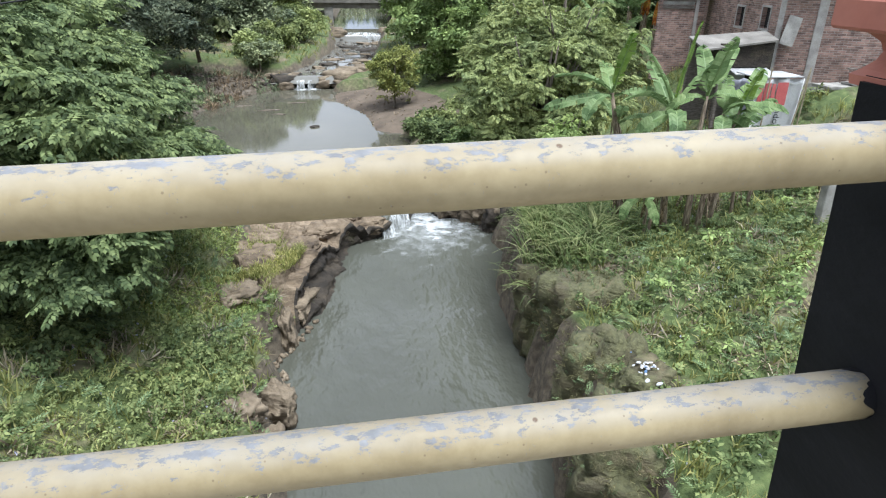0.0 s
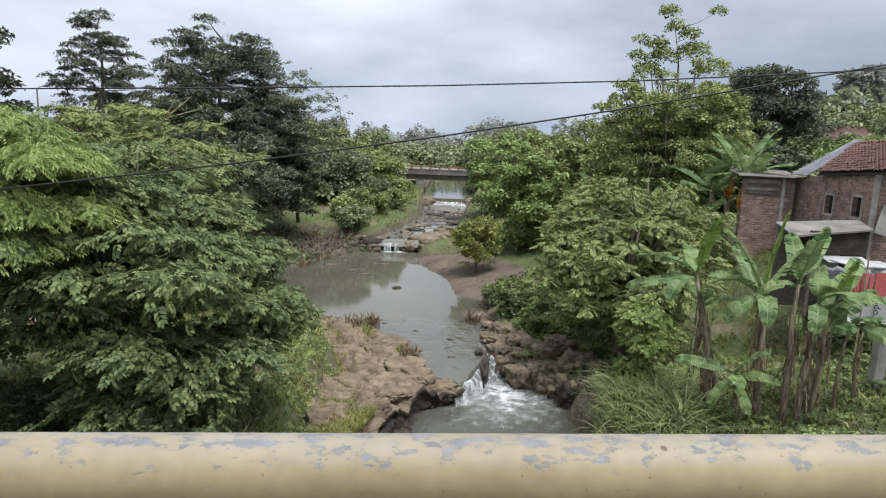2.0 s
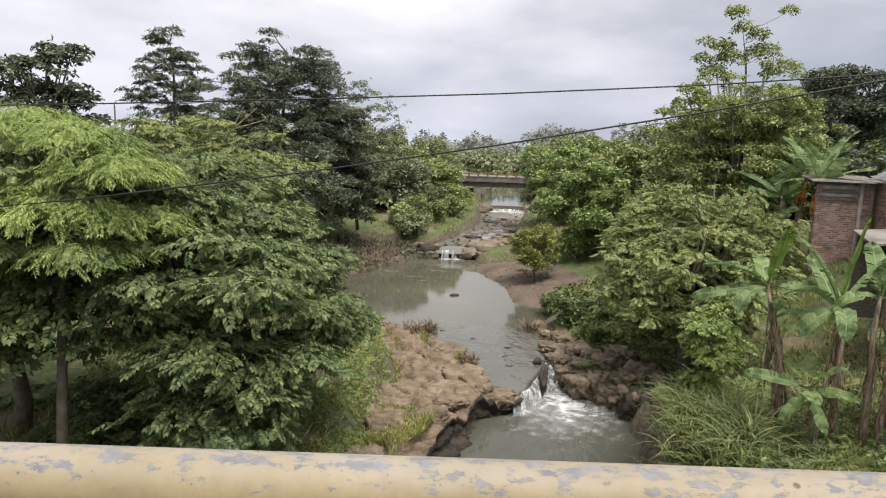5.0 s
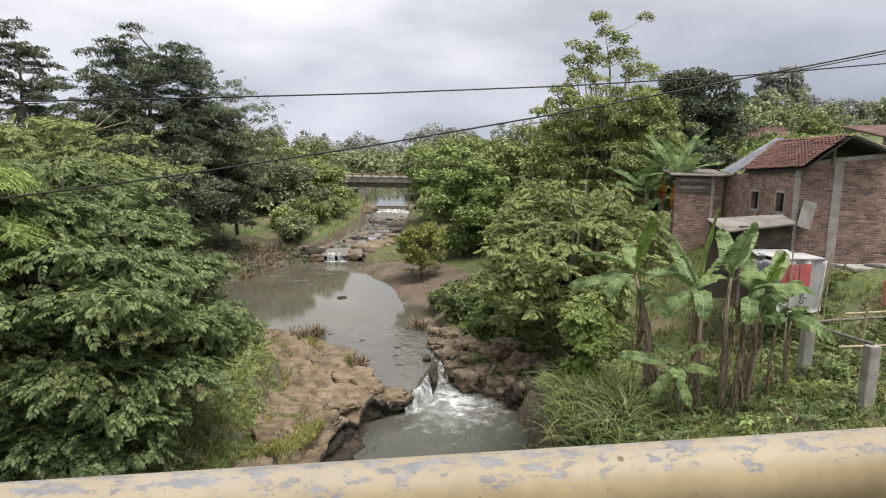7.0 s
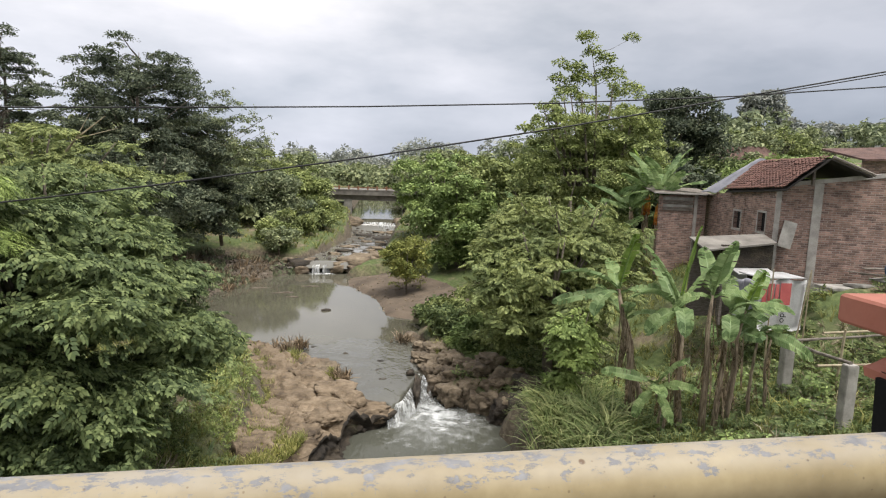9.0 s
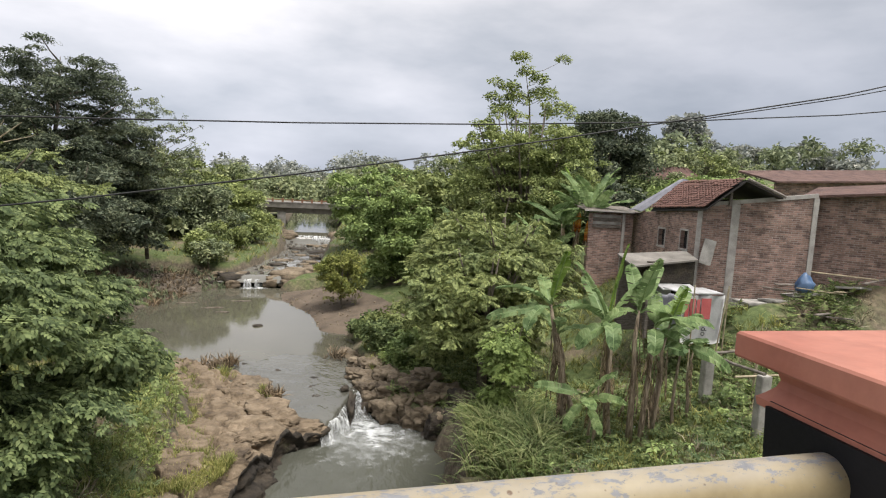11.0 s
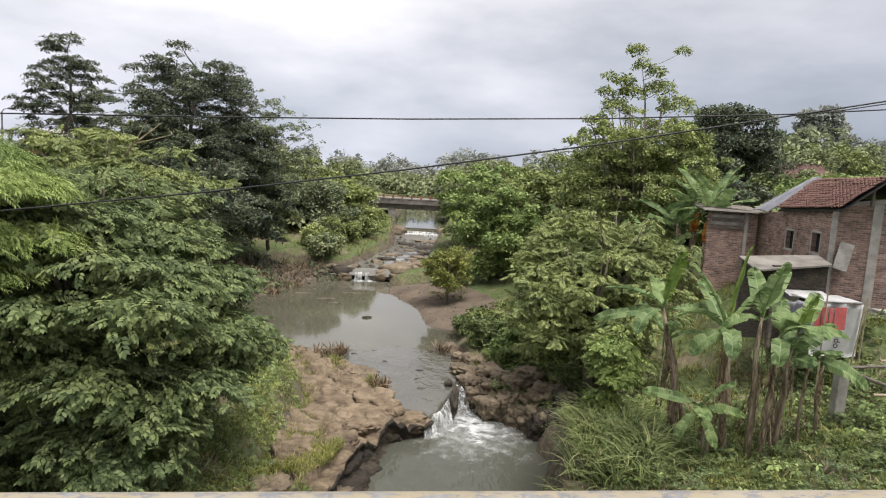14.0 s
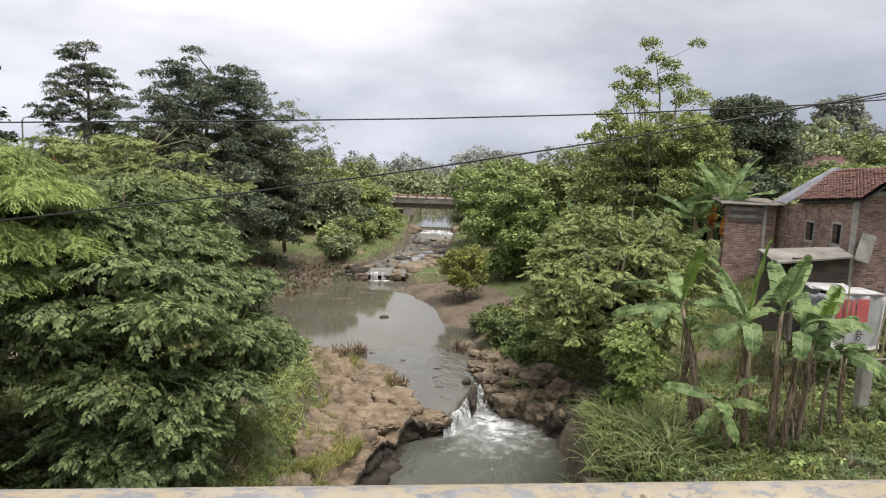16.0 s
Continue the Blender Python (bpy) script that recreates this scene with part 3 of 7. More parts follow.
def tree(name, label, base, fork_z, clumps, leaf, count, size, material, trunk_r=0.15, limbs=7, droop=0.35, category="tree", shell=0.55, lower=-0.35, bark=None, shelves=False, leader=False):
    bark = bark or M_BARK
    count, size = int(count * 0.6), size * 1.25
    if leaf is ROSETTE:
        leaf, count, size = SPRIG, int(count * 1.2), size * 0.82
    ob = tagged(empty(name, *base), label, category)
    b = Vector(base)
    mid = np.mean([c for c, _ in clumps], axis=0)
    fork = Vector((b.x * 0.6 + mid[0] * 0.4, b.y * 0.6 + mid[1] * 0.4, fork_z))
    steps = [b + Vector((0, 0, -0.3)), b.lerp(fork, 0.4) + Vector((random.uniform(-1, 1) * trunk_r, random.uniform(-1, 1) * trunk_r, 0)), fork]
    part("trunk", tube_bm(steps, [trunk_r * 1.25, trunk_r, trunk_r * 0.75], 9, wobble=0.08), bark, ob, smooth=True)
    order = sorted(range(len(clumps)), key=lambda i: -clumps[i][0][2])
    order = order[:: max(1, len(order) // limbs)] if leader else order[:limbs]
    tip = Vector((mid[0], mid[1], clumps[order[0]][0][2] - (0.7 if leader else 0)))
    if leader:
        part("leader", tube_bm([fork, fork.lerp(tip, 0.5) + Vector((0.1, 0, 0)), tip], [trunk_r * 0.75, trunk_r * 0.5, trunk_r * 0.1], 7), bark, ob, smooth=True)
    for i in order:
        c = Vector(clumps[i][0])
        root, sag, thick = fork, 0.12, 1.0
        if leader:
            low = c.z - 0.45 * (c - Vector((mid[0], mid[1], c.z))).length
            root, sag, thick = fork.lerp(tip, min(0.95, max(0, (low - fork.z) / (tip.z - fork.z)))), 0.05, 0.5
        m1 = root.lerp(c, 0.5) + Vector((0, 0, -sag * (c - root).length))
        part("limb", tube_bm([root, m1, c], [trunk_r * 0.55 * thick, trunk_r * 0.34 * thick, trunk_r * 0.1], 6), bark, ob, smooth=True)
    p, a, u = shelf_points(clumps, count, droop) if shelves else crown_points(clumps, count, shell, lower, droop)
    s = size * rng.uniform(0.65, 1.3, count)
    scatter("crown", leaf, p, a, u, s, material, ob)
    return ob


def rock_mesh(name, seed, size, rough=0.28, layers=0.0, res=4, pits=0.0):
    """A worn boulder: a rounded block pushed about by noise, with bedding steps."""
    bm = bmesh.new()
    bmesh.ops.create_icosphere(bm, subdivisions=res, radius=1)
    off = Vector((seed * 3.7, seed * 1.3, seed * 2.1))
    for v in bm.verts:
        d = v.co.normalized()
        k = max(abs(d.x), abs(d.y), abs(d.z)) ** -0.55
        p = d * k
        n = noise.fractal(p * 1.1 + off, 0.8, 2.0, 5)
        n2 = noise.fractal(p * 3.6 + off, 0.9, 2.1, 4)
        cr = noise.voronoi(p * 1.5 + off)[0]
        crack = math.exp(-(cr[1] - cr[0]) * 7)
        pit = max(0.0, 0.42 - noise.voronoi(p * 2.3 + off * 1.7)[0][0])
        p = p * (1 + rough * n + rough * 0.3 * n2 - 0.16 * crack - pits * pit)
        if layers:
            t = p.z * layers
            p.z = (math.floor(t) + min(1, (t - math.floor(t)) * 2.2)) / layers
            p.x *= 1 + 0.08 * math.sin(math.floor(t) * 2.4 + seed)
        v.co = Vector((p.x * size[0], p.y * size[1], p.z * size[2]))
    me = bpy.data.meshes.new(name)
    bm.to_mesh(me)
    bm.free()
    me.polygons.foreach_set("use_smooth", [True] * len(me.polygons))
    return me


def boulder(seed, x, y, z, sx, sy, sz, turn, material, label, layers=0.0, rough=0.28, name="boulder", pits=0.0):
    ob = new(name, rock_mesh(name, seed, (sx, sy, sz), rough, layers, 3 if y > 24 or max(sx, sy, sz) < 0.28 else 4, pits))
    ob.matrix_world = pose(x, y, z, random.uniform(-6, 6), random.uniform(-6, 6), turn)
    ob.data.materials.append(material)
    return tagged(ob, label, "rock", "rocks along the river")


# ---- the river and its banks ----
LEFT_EDGE = [(2, -1.2), (9.7, -1.46), (10.8, -1.5), (11.7, -1.85), (12.4, -1.4), (13.7, -0.95), (14.3, -0.62), (15.3, -0.25), (16.2, 0.12), (17.0, 0.45), (17.4, 0.8), (17.9, 0.5), (18.9, 0.0), (20.6, -0.62), (22, -1.4), (23.1, -2.1), (24, -2.9),
             (24.5, -4.2), (25.6, -5.0), (29, -6.6), (31.6, -7.2), (36.7, -5.4), (39.2, -3.3), (44, -1.5), (51, 0.2), (57, 0.3), (66, 0.2), (90, 1.5), (160, 4)]
LEDGE_BACK = [(12.9, -2.2), (14, -2.35), (15, -2.5), (17, -2.7), (20, -3.1), (22, -3.6), (23.5, -4.3), (24.7, -4.7)]
LEDGE_EDGE = [(12.9, -1.6), (14, -1.15), (14.9, -0.96), (15.6, -0.76), (16.3, -0.3), (16.8, 0.1), (17.05, 0.85), (17.35, 1.1), (17.7, 0.8), (18.1, 0.25), (18.7, 0.05), (19.2, -0.45), (20.3, -0.5), (21, -0.8), (22.4, -1.8), (23.4, -2.6), (24.2, -3.4), (24.7, -4.4)]
LEDGE_TOP = [(12.9, -5.05), (14, -5.12), (15.5, -5.22), (17.5, -5.28), (20, -5.26), (23, -5.36), (24.7, -5.5)]
RIGHT_EDGE = [(2, 3.0), (7.2, 3.2), (9.5, 3.45), (11.5, 3.9), (12.8, 3.6), (16, 4.25), (17.5, 4.3), (19, 2.9), (22.6, 2.3), (26.7, 2.9), (28.5, 1.6), (32, 1.25),
              (35.5, -0.1), (38.8, -0.2), (40, 1.3), (45, 2.4), (54, 3.7), (57, 4.2), (64, 5.3), (90, 7), (160, 10)]
LEVELS = [(2, -6.5), (18.3, -6.5), (18.9, -5.5), (38.9, -5.5), (39.6, -4.9), (55.6, -4.55), (56.2, -3.9), (160, -3.6)]
LEFT_TOP = [(2, -5.15), (14, -5.15), (18, -5.1), (24, -5.0), (30, -4.8), (38, -4.4), (60, -3.0), (160, -2)]
RIGHT_TOP = [(2, -4.1), (12, -4.1), (15.6, -4.3), (17.2, -5.15), (20, -5.3), (24, -5.1), (36, -5.2), (42, -4.2), (60, -3.0), (160, -2)]


def along_y(table, y):
    return np.interp(y, [p[0] for p in table], [p[1] for p in table])


def fbm(x, y, s, seed=0.0):
    return noise.fractal(Vector((x * s, y * s, seed)), 0.9, 2.0, 4)


def ground_z(x, y):
    """Height of the land at a place of the plan."""
    l, r, w = along_y(LEFT_EDGE, y), along_y(RIGHT_EDGE, y), along_y(LEVELS, y)
    d = max(l - x, x - r)
    wob = 0.25 * fbm(x, y, 0.8) if y < 60 else 0.0
    d += wob
    if d < 0:
        return w - 0.15 - 0.7 * min(1, -d * 1.2)
    top = along_y(LEFT_TOP if x < (l + r) / 2 else RIGHT_TOP, y)
    near = min(1.0, d / (0.4 if x < l and y < 20 else 0.55))
    z = w - 0.15 + (top - w + 0.15) * (near ** 0.6) * (0.82 + 0.18 * min(1, d / 2.5))
    if x < l:
        z += 0.12 * max(0, min(d, 16) - 2) ** 0.9 + (0.22 * min(3, max(0, d - 0.8)) * min(1, max(0, (24 - y) / 6)))
    else:
        rise = max(0, d - 2.5)
        z += 0.16 * min(rise, 13) + 0.1 * max(0, min(rise, 80) - 13) * min(1, max(0, (130 - y) / 60))
        yard = min(1, max(0, (x - 9.6) / 4)) * min(1, max(0, (y - 13.2) / 2.6))
        z += 1.6 * yard * yard * (3 - 2 * yard)
    z += 0.1 * fbm(x, y, 1.4, 3.0) * min(1, d)
    return z


def sink(x, y):
    """How far the soil drops under the bare ledge, sand and rubble."""
    back = float(along_y(LEDGE_BACK, y))
    s = 0.0
    if 12.9 < y < 24.7 and back - 0.4 < x < 3:
        s = max(s, 1.3 * min(1, max(0, x - back + 0.4) / 1.5) * min(1, (y - 12.9) / 0.5, (24.7 - y) / 0.4))
    r = float(along_y(RIGHT_EDGE, y))
    if 27.2 < y < 38.4 and r - 0.4 < x < r + 4.0:
        s = max(s, 0.9 * min(1, (r + 4.0 - x) / 0.6) * min(1, (y - 27.2) / 0.5, (38.4 - y) / 0.5))
    l = float(along_y(LEFT_EDGE, y))
    if 31 < y < 41 and l - 5 < x < l + 0.4:
        s = max(s, 0.9 * min(1, (x - l + 5) / 0.6) * min(1, (y - 31) / 0.5, (41 - y) / 0.5))
    return s


def axis_steps(parts):
    out = []
    for a, b, s in parts:
        out += list(np.arange(a, b, s))
    return out + [parts[-1][1]]


def build_ground():
    xs = axis_steps([(-900, -120, 130), (-120, -40, 10), (-40, -10, 1.5), (-10, -4, 0.35), (-4, 7, 0.13), (7, 14, 0.35), (14, 45, 1.5), (45, 125, 10), (125, 900, 130)])
    ys = axis_steps([(-30, 2, 4), (2, 4, 0.5), (4, 24, 0.15), (24, 45, 0.4), (45, 80, 1.2), (80, 160, 8), (160, 1500, 120)])
    verts = [(x, y, ground_z(x, y) - sink(x, y)) for y in ys for x in xs]
    nx = len(xs)
    quads = [(j * nx + i, j * nx + i + 1, (j + 1) * nx + i + 1, (j + 1) * nx + i) for j in range(len(ys) - 1) for i in range(nx - 1)]
    ob = new("ground", quad_mesh("ground", verts, quads))
    finish(ob, M_GROUND, smooth=True)
    tagged(ob, "grassy river banks of brown soil and rock", "ground", kind="structure")


build_ground()


def water_sheet(name, y0, y1, step, z_of, material, label, margin=0.6):
    ys = np.arange(y0, y1 + step / 2, step)
    verts, quads, n = [], [], 9 if step > 0.12 else 41
    for y in ys:
        l, r = along_y(LEFT_EDGE, y) - margin, along_y(RIGHT_EDGE, y) + margin
        for k in range(n):
            x = l + (r - l) * k / (n - 1)
            verts.append((x, y, z_of(x, y)))
    for j in range(len(ys) - 1):
        for k in range(n - 1):
            quads.append((j * n + k, j * n + k + 1, (j + 1) * n + k + 1, (j + 1) * n + k))
    ob = finish(new(name, quad_mesh(name, verts, quads)), material, smooth=True)
    return tagged(ob, label, "water", kind="structure")


LIP = [(0.9, 17.1), (1.04, 17.25), (1.53, 17.85), (1.9, 19.0), (2.15, 19.8), (2.4, 20.15), (3.0, 20.3)]


def lip_y(x):
    """Where along the river the pool spills over, across its width."""
    return float(np.interp(x, [p[0] for p in LIP], [p[1] for p in LIP])) + 0.08 * fbm(x, 0.5, 2.6, 2.0)


def low_z(y):
    """Level of the lower reach, heaped up where the falls land."""
    t = min(1, max(0, (y - 13.6) / 3.6))
    return -6.5 + 0.5 * t * t * (3 - 2 * t)


water_sheet("water_lower", -29.5, 20.4, 0.3, lambda x, y: low_z(y), M_WATER_LOW, "murky green-grey river water below the falls")
water_sheet("water_glide", 16.6, 25.6, 0.12, lambda x, y: -5.49 - 0.05 * max(0, y - 24.2 - 0.35 * x + 1.2 * fbm(x, y, 0.6, 6.0)) - 12 * max(0, lip_y(x) - y) ** 1.3 - (1.6 if x < 1.0 and y < 17.7 else 0) + 0.012 * fbm(x, y, 1.5, 4.0), M_WATER_GLIDE, "rippled river water gliding towards the falls")
water_sheet("water_pool", 22.0, 39.2, 0.4, lambda x, y: -5.5, M_WATER_POOL, "calm pool of murky water reflecting sky")
water_sheet("water_rapids", 39.2, 56, 0.4, lambda x, y: float(along_y(LEVELS, y)) + 0.07 + 0.05 * fbm(x, y, 1.2, 5.0), M_WATER_FAST, "shallow rippled water running over rock")
water_sheet("water_upper", 55.9, 150, 2.0, lambda x, y: float(along_y(LEVELS, y)), M_WATER_POOL, "river water above the far weir")


def reorigin(ob, at):
    """Move a part's origin without moving the part."""
    ob.data.transform(Matrix.Translation(-Vector(at)))
    ob.matrix_basis = Matrix.Translation(at) @ ob.matrix_basis


def falls(label, x0, x1, y, z0, z1, reach, seed, splash=1.2, heave=0.06, foam=None):
    """A sheet of falling water between two levels, with foam at its foot."""
    ob = tagged(empty("waterfall", (x0 + x1) / 2, y, z0), label, "waterfall")
    bm = bmesh.new()
    nu, nv = 26, 10
    rows = []
    for j in range(nv + 1):
        t = j / nv
        row = []
        for i in range(nu + 1):
            s = i / nu
            x = x0 + (x1 - x0) * s
            n = noise.fractal(Vector((s * 7, t * 1.2, seed)), 0.9, 2, 4)
            row.append(bm.verts.new((x + 0.1 * n, y + 0.25 * math.sin(s * 2.6 + seed) - reach * (t ** 0.6) + 0.16 * n, z1 + (z0 - z1) * t ** 1.6 + 0.03 * n)))
        rows.append(row)
    for a, b in zip(rows, rows[1:]):
        for i in range(nu):
            bm.faces.new((a[i], a[i + 1], b[i + 1], b[i]))
    sheet = part("falling_sheet", bm, M_FALL, ob, smooth=True)
    reorigin(sheet, ((x0 + x1) / 2, y, (z0 + z1) / 2))
    bm = bmesh.new()
    rows = []
    for j in range(15):
        t = j / 14
        row = []
        for i in range(25):
            s = i / 24
            x = (x0 + x1) / 2 + (s - 0.5) * (x1 - x0) * (1.6 + 1.8 * t)
            n = noise.fractal(Vector((x * 2.2, t * 4, seed)), 0.8, 2, 4)
            row.append(bm.verts.new((x, y - reach * 0.7 - t * splash, z0 + 0.02 + heave * max(0, 0.7 - t) ** 2 * (0.8 + n))))
        rows.append(row)
    for a, b in zip(rows, rows[1:]):
        for i in range(24):
            bm.faces.new((a[i], a[i + 1], b[i + 1], b[i]))
    froth = part("foam", bm, foam or M_FOAM, ob, smooth=True)
    reorigin(froth, ((x0 + x1) / 2, y - reach, z0))
    return ob


def cascade(label, lip, foot, seed, steep=1.7, froth=None):
    """White water from a lip line down to a foot line, in strands, with churned foam where it lands."""
    ob = tagged(empty("waterfall", *foot[len(foot) // 2]), label, "waterfall")
    bm = bmesh.new()
    nu, nv = 34, 16
    ks = np.linspace(0, 1, len(lip))
    rows = []
    for j in range(nv + 1):
        t = j / nv
        row = []
        for i in range(nu + 1):
            s = i / nu
            a = Vector([float(np.interp(s, ks, [p[c] for p in lip])) for c in range(3)])
            b = Vector([float(np.interp(s, ks, [p[c] for p in foot])) for c in range(3)])
            n = noise.fractal(Vector((s * 9, t * 1.6, seed)), 0.8, 2, 5)
            p = a.lerp(b, t ** 0.75)
            p.z = a.z + (b.z - a.z) * t ** steep + 0.05 * n * (0.3 + t)
            p += Vector((0.07 * n, -0.09 * n, 0)) * (0.3 + t)
            row.append(bm.verts.new(p))
        rows.append(row)
    for a, b in zip(rows, rows[1:]):
        for i in range(nu):
            bm.faces.new((a[i], a[i + 1], b[i + 1], b[i]))
    sheet = part("falling_sheet", bm, M_FALL, ob, smooth=True)
    reorigin(sheet, lip[len(lip) // 2])
    if froth:
        x, y, rx, ry, heave = froth
        bm = bmesh.new()
        rows = []
        for j in range(61):
            row = []
            for i in range(61):
                u, v = i / 30 - 1, j / 30 - 1
                px, py = x + rx * u, y + ry * v
                q = min(1, max(0, ((px - 1.3) * 0.9 + (py - 17.2) * 1.1) / 2.02))
                mound = math.exp(-((px - 1.3 - 0.9 * q) ** 2 + (py - 17.2 - 1.1 * q) ** 2) / 0.22)
                n = noise.fractal(Vector((px * 2.6, py * 2.6, seed)), 0.8, 2, 4)
                row.append(bm.verts.new((px, py, low_z(py) + 0.015 + heave * mound * (0.7 + 0.6 * n) + 0.02 * max(0, n))))
            rows.append(row)
        for a, b in zip(rows, rows[1:]):
            for i in range(60):
                bm.faces.new((a[i], a[i + 1], b[i + 1], b[i]))
        foam = part("foam", bm, M_FOAM, ob, smooth=True)
        reorigin(foam, (2.45, 18.1, -6.12))
    return ob


cascade("white veil of water slanting off the rock lip", [(0.85, 17.2, -5.5), (1.15, 17.45, -5.49), (1.53, 17.9, -5.48), (1.72, 18.45, -5.48), (1.88, 19.0, -5.48)],
        [(1.1, 17.05, -6.1), (1.4, 17.35, -6.08), (1.7, 17.7, -6.05), (1.9, 18.05, -6.02), (2.02, 18.4, -6.02)], 1.0, 1.4, (2.7, 17.2, 2.1, 2.6, 0.14))
cascade("white chute of water behind the dark fin of rock", [(2.12, 20.25, -5.5), (2.25, 20.3, -5.49), (2.42, 20.3, -5.5)], [(2.2, 18.35, -6.08), (2.42, 18.4, -6.08), (2.66, 18.5, -6.08)], 2.5, 1.2)
falls("small white waterfall over dark rocks", -2.3, -1.85, 39.4, -5.5, -4.98, 0.3, 4.0, 1.2, foam=M_SPLASH)
falls("thin white waterfall over dark rocks", -1.65, -1.2, 39.45, -5.5, -4.98, 0.25, 5.0, 0.8, foam=M_SPLASH)
falls("low white weir across the river", 1.2, 4.0, 56.1, -4.6, -3.88, 0.4, 8.0, 1.6)

# ---- rocks ----
def rock_ledge():
    """The broad shelf of rock beside the first falls: worn loaf-like lumps between cracks, and a layered, hollowed face on the water."""
    nv, nu, nf = 250, 66, 40
    verts, quads = [], []
    for j in range(nv + 1):
        y = 12.9 + 11.8 * j / nv
        lobes = noise.voronoi(Vector((y * 0.85, 0.7, 3.1)))[0]
        edge = float(along_y(LEDGE_EDGE, y)) + 0.16 * min(1.0, lobes[1] - lobes[0]) - 0.12 + 0.1 * noise.fractal(Vector((y * 1.7, 0.3, 7)), 0.9, 2, 4)
        foot = float(along_y(LEFT_EDGE, y)) + 0.12 * noise.fractal(Vector((y * 1.3, 5.3, 2)), 0.9, 2, 4)
        back = float(along_y(LEDGE_BACK, y)) - 0.4 + 0.4 * noise.fractal(Vector((y * 0.8, 8.1, 2)), 0.9, 2, 4)
        water = float(np.interp(y, [17.3, 17.8], [-6.5, -5.5]))
        end = max(0.0, min(1, (y - 12.9) * 1.5, (24.7 - y) * 1.4))
        for i in range(nu + nf + 1):
            if i <= nu:
                u = i / nu
                x = back + (edge - back) * u
                top = float(along_y(LEDGE_TOP, y)) + 0.16 * (1 - u) ** 1.5 + 0.2 * max(0, 1 - u * 3.5) ** 1.5 - 0.1 * u ** 5
                top -= 0.17 / (1 + math.exp(-(x - 0.35) * 14))
                bend = Vector((fbm(x, y, 0.9), fbm(y, x, 0.9), 0))
                cr = noise.voronoi(Vector((x * 0.85 + 0.42 * y, y * 0.5 - 0.3 * x, 0.4)) + 0.35 * bend)[0]
                fine = noise.voronoi(Vector((x * 2.1 - 0.6 * y, y * 1.15 + 0.7 * x, 4.4)) + 0.3 * bend)[0]
                gap, gap2 = min(1, (cr[1] - cr[0]) / 0.5), min(1, (fine[1] - fine[0]) / 0.5)
                loaf = 1 - (1 - gap) ** 2.4
                z = top + (0.17 + 0.13 * u) * (loaf - 0.75) - 0.08 * math.exp(-gap * 14) + 0.085 * (1 - (1 - gap2) ** 2) * (0.4 + u) + 0.13 * fbm(x, y, 0.7, 2.2) + 0.03 * fbm(x, y, 6, 5.0)
                step = math.floor((z + 6) * 6 + 0.5 * fbm(x, y, 0.6, 8.0)) / 6 - 6
                z = z * 0.5 + (step + 0.08) * 0.5
                z = z if u > 0.06 else z - 0.3 * (1 - u / 0.06)
                z = water - 0.3 + (z - water + 0.3) * end ** 0.5
                lip = (x, z)
            else:
                t = (i - nu) / nf
                x0, z0 = lip
                deep = min(1, max(0, (18.0 - y) * 1.4))
                hollow = deep * (0.2 + 0.34 * noise.noise(Vector((y * 1.3, 2.0, 3.0)))) + 0.3 * max(0, min(1, 13.9 - y))
                band = t * 4.2 + 0.5 * noise.noise(Vector((y * 0.5, 0, 9.0)))
                shelf = 0.13 * math.sin(min(1.0, (band - math.floor(band)) * 1.25) * math.pi) * deep
                n = noise.fractal(Vector((y * 1.5, t * 2.6, 1.0)), 0.9, 2, 5)
                x = x0 + (foot - x0 + 0.12) * min(1, t / 0.7) ** 1.2 + 0.1 * math.sin(min(1, t / 0.2) * math.pi) - hollow * math.sin(min(1, max(0, t - 0.12) / 0.52) * math.pi) + shelf + 0.24 * n * min(1, t * 5)
                z = z0 + (water - 0.45 - z0) * t
            verts.append((x, y + (0.07 * noise.noise(Vector((x * 3, y * 3, z * 3)))), z))
    n = nu + nf + 1
    for j in range(nv):
        for i in range(n - 1):
            quads.append((j * n + i, j * n + i + 1, (j + 1) * n + i + 1, (j + 1) * n + i))
    ob = finish(new("rock_ledge", quad_mesh("rock_ledge", verts, quads)), M_LEDGE, smooth=True)
    # Below the lip the shaded copy darkens the undercut face.
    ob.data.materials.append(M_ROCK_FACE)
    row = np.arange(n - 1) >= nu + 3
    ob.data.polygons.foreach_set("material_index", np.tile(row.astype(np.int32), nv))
    tagged(ob, "broad cracked ledge of worn brown river rock", "rock")
    for sd, x, y, z, sx, sy, sz, turn in [(201, -0.45, 18.3, -5.36, 0.6, 0.5, 0.22, -8), (202, -0.75, 16.3, -5.35, 0.55, 0.42, 0.2, 12), (204, -1.3, 19.8, -5.42, 0.6, 0.65, 0.2, 5), (203, -1.15, 15.2, -5.3, 0.42, 0.4, 0.2, -20),
                                          (205, 0.55, 17.3, -5.62, 0.62, 0.33, 0.26, 12), (206, -0.35, 16.75, -5.45, 0.45, 0.35, 0.22, 40), (208, -1.15, 21.1, -5.45, 0.42, 0.6, 0.17, 0), (209, -0.02, 17.5, -5.4, 0.42, 0.46, 0.3, 15)]:
        slab = new("slab", rock_mesh("slab", sd, (sx, sy, sz), 0.22, 2.5))
        slab.matrix_world = pose(x, y, z, random.uniform(-4, 4), random.uniform(-4, 4), turn)
        finish(slab, M_LEDGE, ob)


